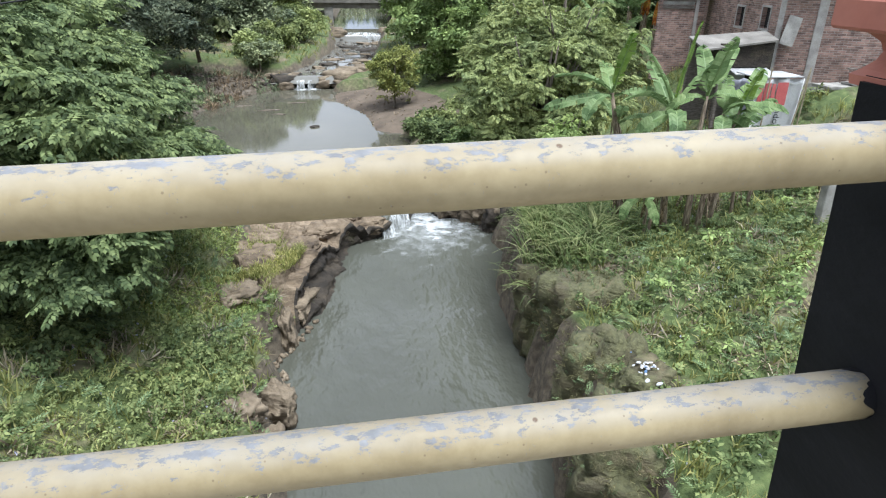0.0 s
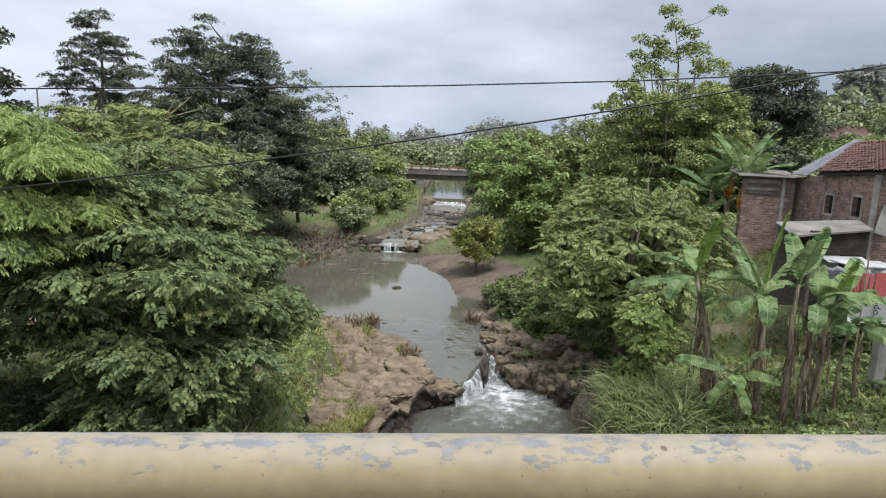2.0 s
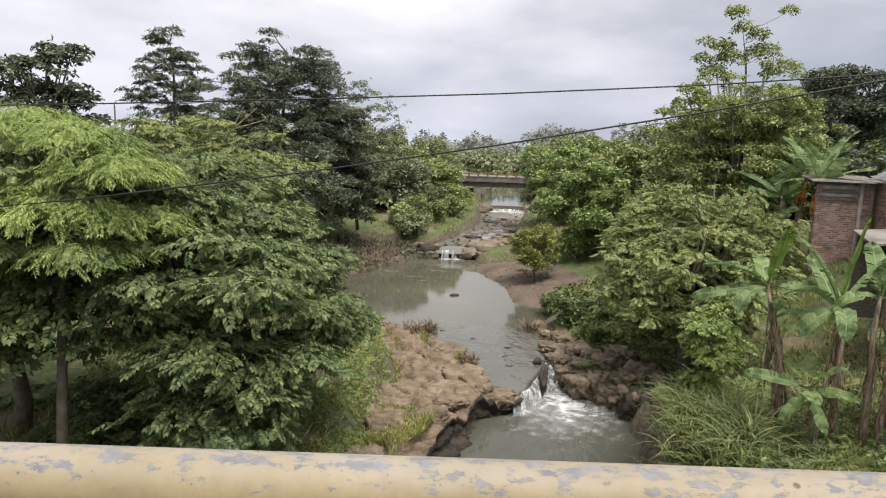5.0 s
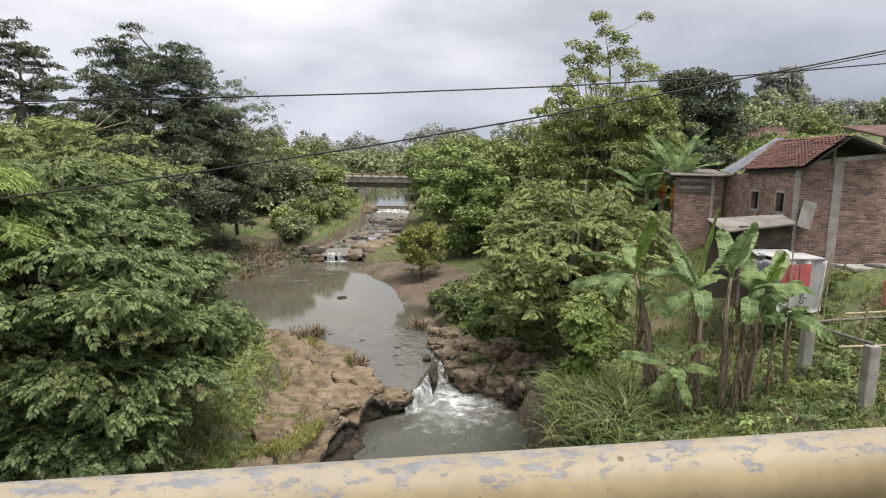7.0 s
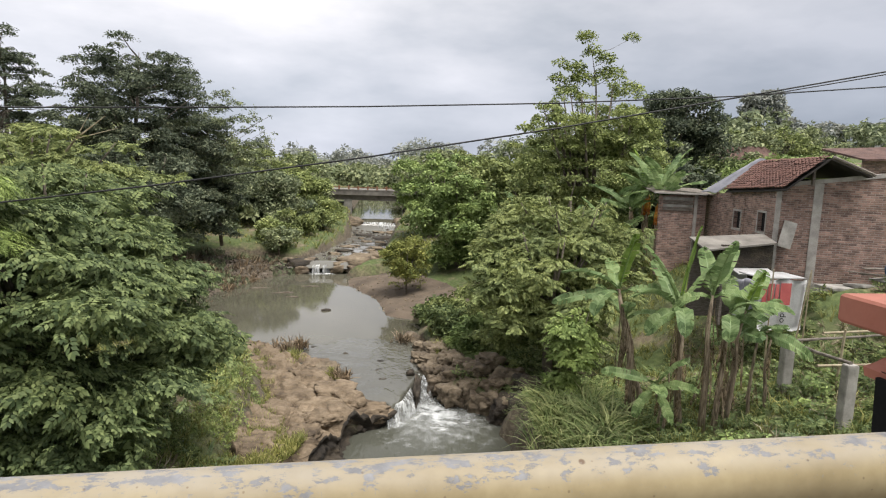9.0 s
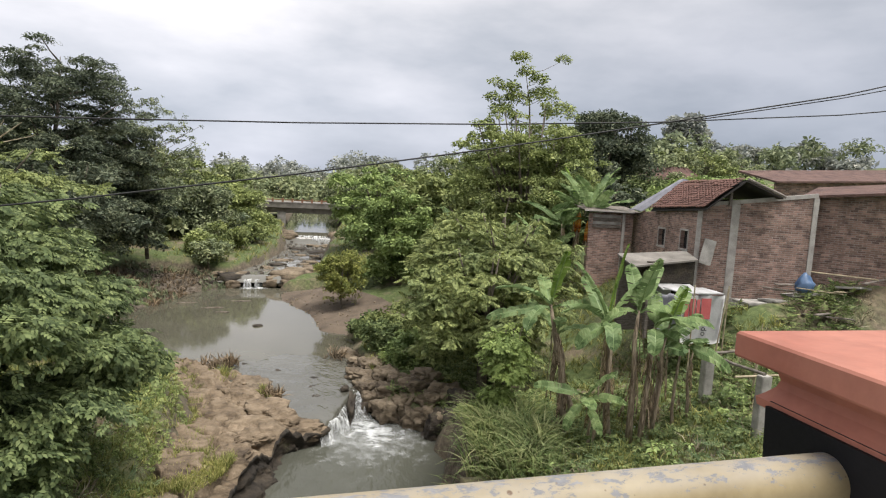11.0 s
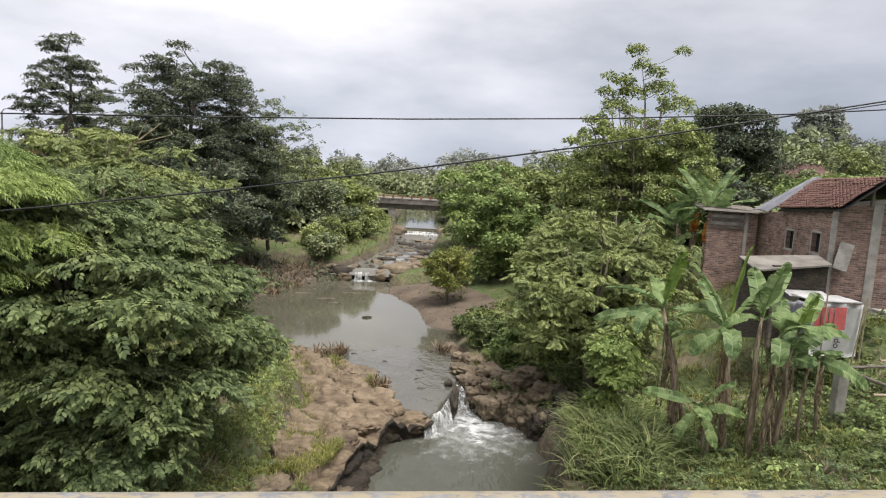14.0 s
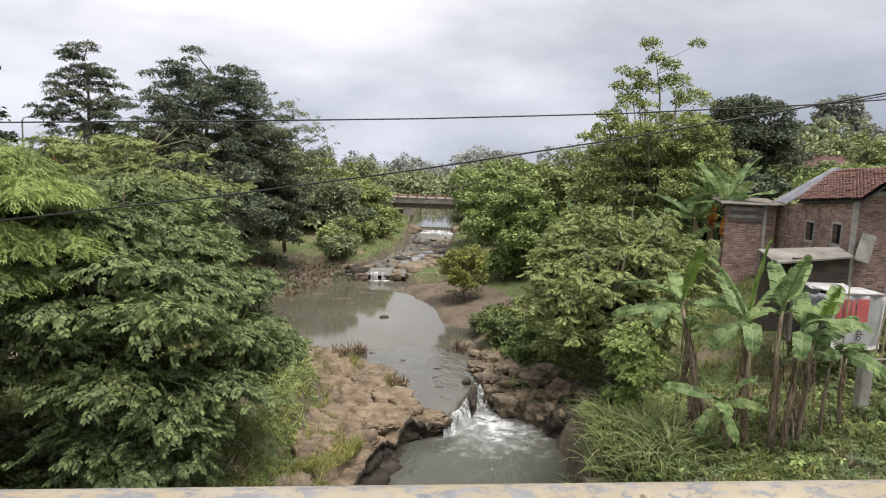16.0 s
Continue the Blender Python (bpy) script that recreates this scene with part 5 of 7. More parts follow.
tree("riverside_shrub", "dark green leafy shrub filling the bank", (-8.6, 10.6, ground_z(-8.6, 10.6)), -2.6, side, FINE_SPRAY, 9000, 0.27, M_LEAF_FRONT, 0.14, 10, 0.12, "shrub", shelves=True)
feather = [(np.array((x, y, z)), np.array((s, s, s * 0.4))) for x, y, z, s in ((-5.6, 9.0, 1.3, 0.8), (-6.3, 9.2, 1.7, 0.8), (-6.2, 8.8, 0.7, 0.9), (-6.9, 9.0, 0.9, 0.9), (-5.9, 8.6, 0.1, 0.7), (-7.2, 9.4, 1.9, 0.9), (-5.3, 9.1, 0.5, 0.6))]
tree("feathery_tree", "bright green feathery young tree on the bank", (-6.6, 8.8, -4.0), -0.6, feather, FEATHER, 9500, 0.21, M_LEAF_FEATHER, 0.08, 7, 0.2, shelves=True)

# masses along the bank upstream of the shrub
tree("bank_tree", "leafy green tree leaning over the bank", (-8.4, 20, -3.8), -1.6, clump_set((-8.2, 20.5, -0.6), (2.9, 2.6, 2.3), 40, 0.8, 0.34, seed=5), FINE_SPRAY, 7000, 0.28, M_LEAF_FRONT, 0.18, 9, 0.15, shelves=True)
ob = tree("bank_tree", "olive green tree with a bare broken branch", (-11.6, 24, -3.4), -1.2, clump_set((-11.0, 24, 0.2), (4.4, 3.0, 2.5), 60, 0.8, 0.34, seed=6), FINE_SPRAY, 9500, 0.28, M_LEAF_OLIVE, 0.18, 9, 0.15, shelves=True)
part("broken_branch", tube_bm([(-10.2, 23.6, 0.9), (-9.4, 23.4, 1.9), (-8.4, 23.3, 2.7)], [0.05, 0.035, 0.012], 7), M_BAMBOO, ob, "bare pale broken branch")
for end in ((-8.9, 23.3, 2.75), (-8.0, 23.2, 2.3)):
    part("twig", tube_bm([(-9.4, 23.4, 1.9), end], [0.028, 0.008], 5), M_BAMBOO, ob)
tree("bank_tree", "dense dark green tree above the rubble bank", (-9.0, 31, -3.8), -1.8, ragged((-9.6, 30.5, -0.7), (2.9, 2.8, 2.6), 50, 0.8, 7), ROSETTE, 11000, 0.29, M_LEAF_DARK, 0.2, 9, 0.3)
tree("bank_tree", "olive tree growing over the rubble bank", (-10.6, 38, -3.6), -2.0, ragged((-8.8, 37.5, -1.6), (2.6, 2.0, 2.2), 36, 0.7, 12), ROSETTE, 7000, 0.29, M_LEAF_DARK, 0.12, 7, 0.3)
tree("tall_tree", "tall dark tree with a dense layered crown", (-12.0, 36.4, -3.2), 1.2,
     layered(-11.1, 36, [(-0.8, 3.8), (1.2, 4.8), (3.0, 4.8), (4.5, 4.3), (5.6, 3.3), (6.3, 2.2)], 25, 15, 0.66, 8, 0.5), ROSETTE, 46000, 0.22, M_LEAF_DARK, 0.18, 36, 0.2, shelves=True, leader=True)
tree("tall_tree", "slender dark tree with sparse layered branches", (-19.4, 40, -2.8), 3.6,
     layered(-19.6, 40, [(-0.4, 2.4), (1.8, 2.6), (4.0, 3.0), (5.0, 2.5), (6.2, 2.0), (6.9, 1.3), (7.3, 0.5)], 22, 9, 0.52, 9, 0.5), ROSETTE, 18000, 0.23, M_LEAF_DARK, 0.12, 40, 0.2, shelves=True, leader=True)
tree("open_tree", "open leafy tree with thin twigs against the sky", (-7.4, 38, -3.4), 0.0, ragged((-8.0, 37, 1.7), (3.3, 2.0, 3.3), 150, 0.4, 10, 0.5, 0.6), ROSETTE, 9500, 0.21, M_LEAF_GREY, 0.09, 50, 0.3, leader=True)
tree("tall_tree", "dark broad tree standing back from the bank", (-26, 36, -2.5), 1.2, clump_set((-25, 36, 3.4), (3, 3, 4), 36, 1.0, 0.4, seed=11), ROSETTE, 3000, 0.55, M_LEAF_DARK, 0.22, 12, 0.2, shelves=True)
for k, (x, y, z, rx, rz, m) in enumerate([(-10.2, 46, -1.4, 3.6, 3.0, M_LEAF_GREY), (-5.9, 49, -2.2, 2.6, 2.6, M_LEAF_GREY), (-4.5, 55, -1.9, 2.3, 2.4, M_LEAF_LIGHT), (-13, 52, -0.6, 4, 3.2, M_LEAF_FAR), (-6.6, 60, -1.2, 3.2, 2.8, M_LEAF_OLIVE), (-17, 46, 0, 4, 3.6, M_LEAF_FAR),
                                          (-3.9, 62, -1.8, 2.0, 2.0, M_LEAF_FAR), (-10, 56, -0.8, 3.0, 2.8, M_LEAF_OLIVE), (-22, 50, 0.4, 4, 3.4, M_LEAF_FAR)]):
    tree("bank_tree", "green tree in the thicket along the far bank", (x, y, ground_z(x, y)), z - 1.2, ragged((x, y, z), (rx, rx * 0.8, rz), 26, 1.0, 20 + k), ROSETTE, 5200, 0.42, m, 0.15, 7, 0.35)
g_low = random.Random(14)
for k in range(16):
    y = 40.5 + 1.25 * k
    x = float(along_y(LEFT_EDGE, y)) - g_low.uniform(1.2, 5.0)
    r = g_low.uniform(0.7, 1.3)
    tree("low_bush", "low olive green bush on the far bank", (x, y, ground_z(x, y)), ground_z(x, y) + 0.3, clump_set((x, y, ground_z(x, y) + r * 0.6), (r, r, r * 0.7), 9, 0.5, 0.7, seed=300 + k), ROSETTE, 520, 0.36, g_low.choice((M_LEAF_OLIVE, M_LEAF_FAR, M_LEAF_OLIVE, M_LEAF_LIGHT)), 0.05, 4, 0.3, "bush")

# the other bank
tree("riverside_shrub", "broad green shrub of fanned leaves over the rocks", (6.2, 18.6, ground_z(6.2, 18.6)), -3.0,
     ragged((6.1, 18.6, -2.5), (2.6, 2.0, 1.9), 80, 0.55, 31, 0.4), FINE_SPRAY, 11000, 0.23, M_LEAF_OLIVE, 0.15, 12, 0.15, "shrub", shelves=True)
tree("riverside_shrub", "spreading light green shrub with layered branches", (7.6, 20.5, ground_z(7.6, 20.5)), -1.8,
     ragged((7.0, 20.3, -1.1), (2.7, 2.0, 1.5), 54, 0.65, 32, 0.35), FINE_SPRAY, 9500, 0.24, M_LEAF_OLIVE, 0.14, 10, 0.1, "shrub", shelves=True)
for k, (x, y, r) in enumerate([(3.7, 24.0, 0.8), (4.5, 25.4, 1.0), (4.4, 22.2, 0.9), (3.6, 26.4, 0.7), (5.6, 24.2, 1.1)]):
    tree("low_bush", "leafy green bush beside the pool", (x, y, ground_z(x, y)), ground_z(x, y) + 0.3, ragged((x, y, ground_z(x, y) + r * 0.55), (r, r, r * 0.75), 12, 0.42, 330 + k), ROSETTE, 1100, 0.26, (M_LEAF_FRONT, M_LEAF_OLIVE, M_LEAF_BRIGHT)[k % 3], 0.05, 4, 0.3, "bush")
tree("small_shrub", "bright green small shrub among banana stems", (5.3, 14.4, -4.2), -3.4, ragged((5.4, 14.4, -2.95), (0.55, 0.5, 1.05), 26, 0.26, 33, 0.4, 0.8), SMALL_SPRAY, 1500, 0.2, M_LEAF_FEATHER, 0.05, 6, 0.3, "shrub", shelves=True)
tree("young_tree", "yellow-green young tree on the sand bar", (2.85, 31.6, -5.1), -4.5, ragged((2.9, 32.0, -3.6), (1.15, 1.0, 1.25), 46, 0.34, 34, 0.8, 1.3), ROSETTE, 4600, 0.2, M_LEAF_YELLOW, 0.045, 24, 0.2)
tree("bank_tree", "bright leafy tree behind the sand bar", (6.4, 36.5, -4.6), -3.0, ragged((6.0, 37, -2.0), (2.2, 2.1, 3.0), 36, 0.9, 35), ROSETTE, 7500, 0.36, M_LEAF_BRIGHT, 0.15, 9, 0.3)
tree("bank_tree", "light green tree on the far bank", (6.0, 46, -3.8), -2.2, ragged((6.4, 46, -0.9), (3.1, 2.6, 2.9), 34, 1.0, 36), ROSETTE, 6500, 0.42, M_LEAF_BRIGHT, 0.16, 9, 0.3)
tree("bank_tree", "green tree behind the banana plants", (10.0, 29, -3.4), -1.6, ragged((9.4, 29, -1.2), (2.6, 2.2, 2.0), 26, 0.9, 37), ROSETTE, 5200, 0.36, M_LEAF_OLIVE, 0.15, 9, 0.3)
tree("tall_tree", "tall light green tree with an open leafy top", (12.4, 30.5, -3.0), -1.2, ragged((11.9, 30.5, 1.5), (3.6, 2.6, 3.5), 95, 0.72, 38, 0.55, 1.4), ROSETTE, 21000, 0.25, M_LEAF_LIGHT, 0.2, 22, 0.3)
tufts = [(np.array(c), np.array((s, s, s * 0.7))) for c, s in (((11.5, 31.5, 8.0), 0.5), ((13.85, 31.5, 8.15), 0.38), ((11.9, 31.5, 7.3), 0.5), ((10.2, 31.5, 6.7), 0.35), ((10.1, 31.5, 5.9), 0.4), ((11.0, 31.5, 6.5), 0.5), ((12.6, 31.5, 7.0), 0.5),
         ((12.9, 31.5, 6.2), 0.7), ((11.4, 31.5, 5.9), 0.7), ((13.9, 31.5, 5.4), 0.8), ((10.6, 31.5, 5.3), 0.6))]
tree("sparse_tree", "thin tree with tufts of leaves on bare twigs", (12.6, 31.5, -2.8), 4.4, tufts, ROSETTE, 1500, 0.27, M_LEAF_LIGHT, 0.07, 11, 0.5, leader=True)
tree("tall_tree", "dark green broad tree behind the house", (21.8, 42, -1.0), 0.6, ragged((21.9, 42, 3.4), (3.6, 3.0, 3.4), 44, 1.1, 39), ROSETTE, 9500, 0.38, M_LEAF_DARK, 0.25, 10, 0.3)
for k, (x, y, z, rx, rz, m) in enumerate([(30, 48, 2.4, 4.0, 2.8, M_LEAF_FAR), (38, 54, 2.8, 4.6, 2.8, M_LEAF_OLIVE), (46, 60, 3.2, 4.6, 2.8, M_LEAF_FAR), (27, 37, 1.3, 2.6, 1.1, M_LEAF_BRIGHT), (31, 38, 1.5, 2.6, 1.2, M_LEAF_BRIGHT), (18, 50, 1.0, 4.0, 3.4, M_LEAF_FAR),
                                          (12, 58, -0.6, 4.0, 3.0, M_LEAF_OLIVE), (8.5, 70, -0.9, 3.4, 2.4, M_LEAF_FAR), (15, 40, -0.6, 3, 2.6, M_LEAF_FAR), (18, 34, -0.4, 2.6, 2.2, M_LEAF_DARK), (9.6, 40, -0.8, 2.4, 2.4, M_LEAF_OLIVE)]):
    tree("bank_tree", "green tree on the rising bank behind the houses", (x, y, ground_z(x, y)), z - 1.4, ragged((x, y, z), (rx, rx * 0.8, rz), 24, 1.1, 50 + k), ROSETTE, 4200, 0.5, m, 0.18, 7, 0.3)
for k, (x, y, z, rx, rz) in enumerate([(-7, 100, -1.2, 4.2, 3.2), (0.5, 104, -2.2, 4.0, 2.8), (-16, 96, -0.4, 6, 4), (8, 108, -1.2, 4.6, 3.6), (14, 100, -0.6, 5, 3.4), (21, 96, -0.4, 5, 3.4), (-28, 90, 0.4, 7, 4.4), (4, 140, -3.2, 6, 3)]):
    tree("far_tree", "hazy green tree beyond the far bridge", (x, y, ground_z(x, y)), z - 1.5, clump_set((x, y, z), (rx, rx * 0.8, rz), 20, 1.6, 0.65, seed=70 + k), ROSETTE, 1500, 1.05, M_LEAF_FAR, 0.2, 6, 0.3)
for k, (x, y, z, rx, rz) in enumerate([(62.5, 92, 11.4, 4.0, 3.3), (67, 92, 8.0, 4, 2.4), (75, 92, 7.4, 5, 2.4), (50, 90, 6.5, 4, 3), (62, 80, 5.5, 5, 3), (85, 90, 8, 6, 4), (70, 70, 5, 5, 3)]):
    tree("hill_tree", "hazed grey-green tree on the distant hill", (x, y, ground_z(x, y)), z - 2.2, clump_set((x, y, z), (rx, rx * 0.8, rz), 20, 1.4, 0.5, seed=90 + k), ROSETTE, 1400, 1.0, M_LEAF_HILL_HAZE, 0.25, 8, 0.3)


def woods(name, label, count, xr, yr, rise, size, material):
    """Far woods: many leafy mounds that nobody could count."""
    g = np.random.default_rng(len(name))
    cl = []
    for _ in range(count):
        x, y = g.uniform(*xr), g.uniform(*yr)
        s = size * g.uniform(0.6, 1.3)
        cl.append((np.array((x, y, ground_z(x, y) + rise * g.uniform(0.3, 1.0))), np.array((s, s, s * 0.8))))
    p, a, u = crown_points(cl, count * 90, 0.5, -0.3, 0.3)
    tagged(scatter(name, ROSETTE, p, a, u, size * 0.42 * rng.uniform(0.6, 1.3, len(p)), material), label, "woods", kind="stuff")


woods("far_woods", "low belt of distant green woods", 90, (-170, 170), (150, 230), 3.5, 4.0, M_LEAF_HILL_HAZE)
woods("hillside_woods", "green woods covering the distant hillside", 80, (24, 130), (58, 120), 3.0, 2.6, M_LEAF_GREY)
woods("bank_thicket", "tangled green undergrowth on the far bank", 50, (-40, -7), (28, 75), 1.6, 1.7, M_LEAF_FAR)
woods("yard_thicket", "tangled green undergrowth behind the yards", 44, (9, 30), (27, 60), 1.4, 1.5, M_LEAF_FRONT)


# tall reeds drooping over the water
def reed_blade():
    vs, qs = [], []
    for i in range(6):
        t = i / 5
        w = 0.014 * (1 - t) ** 0.6 + 0.001
        vs += [(t * 0.9 - 0.25 * t ** 3, -w, -0.55 * t ** 2.4), (t * 0.9 - 0.25 * t ** 3, w, -0.55 * t ** 2.4)]
        if i:
            k = 2 * i
            qs.append((k - 2, k, k + 1, k - 1))
    return np.array(vs), np.array(qs)


n_reed = 2100
heads = np.array([(4.2, 12.2), (4.4, 11.5), (4.8, 12.6), (4.6, 13.2), (5.0, 11.6), (5.4, 12.4), (4.9, 13.6), (4.7, 14.1), (5.2, 14.2), (5.1, 13.3), (5.4, 13.5), (5.2, 12.0), (5.5, 14.6)])
pick = rng.integers(0, len(heads), n_reed)
xy = heads[pick] + rng.normal(size=(n_reed, 2)) * 0.22
turn = rng.uniform(0, 2 * math.pi, n_reed)
tilt = rng.uniform(1.4, 5.0, n_reed)
reed_dir = np.column_stack([np.cos(turn), np.sin(turn), tilt])
reed_up = np.column_stack([-np.cos(turn), -np.sin(turn), 0.6 * np.ones(n_reed)])
reed_z = np.array([max(ground_z(x, y), -5.4) for x, y in xy])
tagged(scatter("reeds", reed_blade(), np.column_stack([xy, reed_z]), reed_dir, reed_up, rng.uniform(0.7, 1.55, n_reed), M_REED), "tall arching green reeds at the bank edge", "reeds", kind="stuff")


# ---- banana plants ----
def banana_leaf_bm(length, width, bend, seed, torn=0.34):
    """A paddle blade along +x on a short stalk, arching down, folded along its rib, with wavy and torn edges."""
    g = random.Random(seed)
    bm = bmesh.new()
    n = 16
    mids = []
    wave = g.uniform(0, 6)
    for i in range(n + 1):
        t = i / n
        ang = bend * t
        x = length * (math.sin(ang) / bend if abs(bend) > 1e-3 else t)
        z = -length * ((1 - math.cos(ang)) / bend if abs(bend) > 1e-3 else 0)
        q = min(1, max(0, t - 0.13) / 0.87)
        w = width / 2 * max(0.045, (1 - (2 * q - 1) ** 4) ** 0.6 * (1 - 0.25 * q) if q > 0 else 0.0)
        mids.append((x, z, w * (0.05 if i == n else 1)))
    for s in (-1, 1):
        hang = 0.0
        for i in range(n):
            (xa, za, wa), (xb, zb, wb) = mids[i], mids[i + 1]
            tear = g.random() < torn
            if tear:
                hang = g.uniform(-0.22, 0.02) * width
            pull = 0.7 if tear else 0.985
            xb2 = xa + (xb - xa) * pull
            dz = lambda k: hang + 0.05 * width * math.sin(wave + k * 0.9 + s)
            v = [bm.verts.new((xa, 0, za)), bm.verts.new((xb, 0, zb)), bm.verts.new((xb2 + 0.02, s * wb * 0.55, zb + width * 0.09)), bm.verts.new((xa + 0.02, s * wa * 0.55, za + width * 0.09)),
                 bm.verts.new((xb2 + 0.05, s * wb, zb + width * 0.05 + dz(i + 1))), bm.verts.new((xa + 0.05, s * wa, za + width * 0.05 + dz(i)))]
            bm.faces.new((v[0], v[1], v[2], v[3]) if s > 0 else (v[3], v[2], v[1], v[0]))
            bm.faces.new((v[3], v[2], v[4], v[5]) if s > 0 else (v[5], v[4], v[2], v[3]))
    rib = [(x, 0, z - 0.004) for x, z, _ in mids]
    return bm, rib


def banana_plant(base, height, leaves, seed, label, radius=0.1, lean=(0, 0), skirt=15):
    """A fibrous stem with hanging dead leaves and a crown of blades (turn, tilt, length, width, bend, roll)."""
    g = random.Random(seed)
    ob = tagged(empty("banana_plant", *base), label, "banana plant", "banana plants by the river")
    b = Vector(base)
    top = b + Vector((lean[0], lean[1], height))
    sway = [Vector((g.uniform(-0.07, 0.07), g.uniform(-0.05, 0.05), 0)) for _ in range(3)]
    steps = [b + Vector((0, 0, -0.2)), b.lerp(top, 0.25) + sway[0], b.lerp(top, 0.5) + sway[1], b.lerp(top, 0.75) + sway[2], top]
    part("pseudostem", tube_bm(steps, [radius * 1.05, radius * 0.88, radius * 0.76, radius * 0.65, radius * 0.4], 10, wobble=0.14), M_STEM, ob, smooth=True)
    for k in range(skirt):
        a = g.uniform(0, 6.28)
        h = g.uniform(0.3, 1.0)
        p0 = b.lerp(top, h) + Vector((math.cos(a), math.sin(a), 0)) * radius * 0.8
        bm, _ = banana_leaf_bm(height * g.uniform(0.2, 0.55) * (0.4 + 0.6 * h), g.uniform(0.04, 0.11), g.uniform(-0.2, 0.35), seed * 31 + k, 0.7)
        leaf = part("dry_leaf", bm, M_DRY, None)
        leaf.matrix_world = Matrix.Translation(p0) @ Euler((g.uniform(-0.6, 0.6), radians(g.uniform(72, 92)), a)).to_matrix().to_4x4()
        leaf.parent = ob
        leaf.matrix_parent_inverse = ob.matrix_basis.inverted()
    for k, (turn, tilt, length, width, bend, roll) in enumerate(leaves):
        bm, rib = banana_leaf_bm(length, width, bend, seed * 17 + k)
        young = tilt > 72
        leaf = part("leaf", bm, M_BANANA_NEW if young else M_BANANA, None, "upright young leaf" if young else "")
        mt = Matrix.Translation(top + Vector((0, 0, -0.03 * k))) @ Euler((0, radians(-tilt), radians(turn))).to_matrix().to_4x4() @ Euler((radians(roll), 0, 0)).to_matrix().to_4x4()
        leaf.matrix_world = mt
        leaf.parent = ob
        leaf.matrix_parent_inverse = ob.matrix_basis.inverted()
        r = part("midrib", tube_bm(rib[::2], [0.016 * (1 - i / 9.5) + 0.003 for i in range(len(rib[::2]))], 5), M_RIB, None)
        r.matrix_world = mt
        r.parent = leaf
        r.matrix_parent_inverse = mt.inverted()
    return ob


def fan(seed, n, length, width=0.44, low=12, high=80):
    g = random.Random(seed)
    out = []
    for i in range(n):
        out.append((i * 360 / n + g.uniform(-25, 25), g.uniform(low, high), length * g.uniform(0.75, 1.15), width * g.uniform(0.85, 1.15), g.choice((0.2, 0.35, 0.6, 0.9, 1.3)), g.uniform(-25, 25)))
    return out


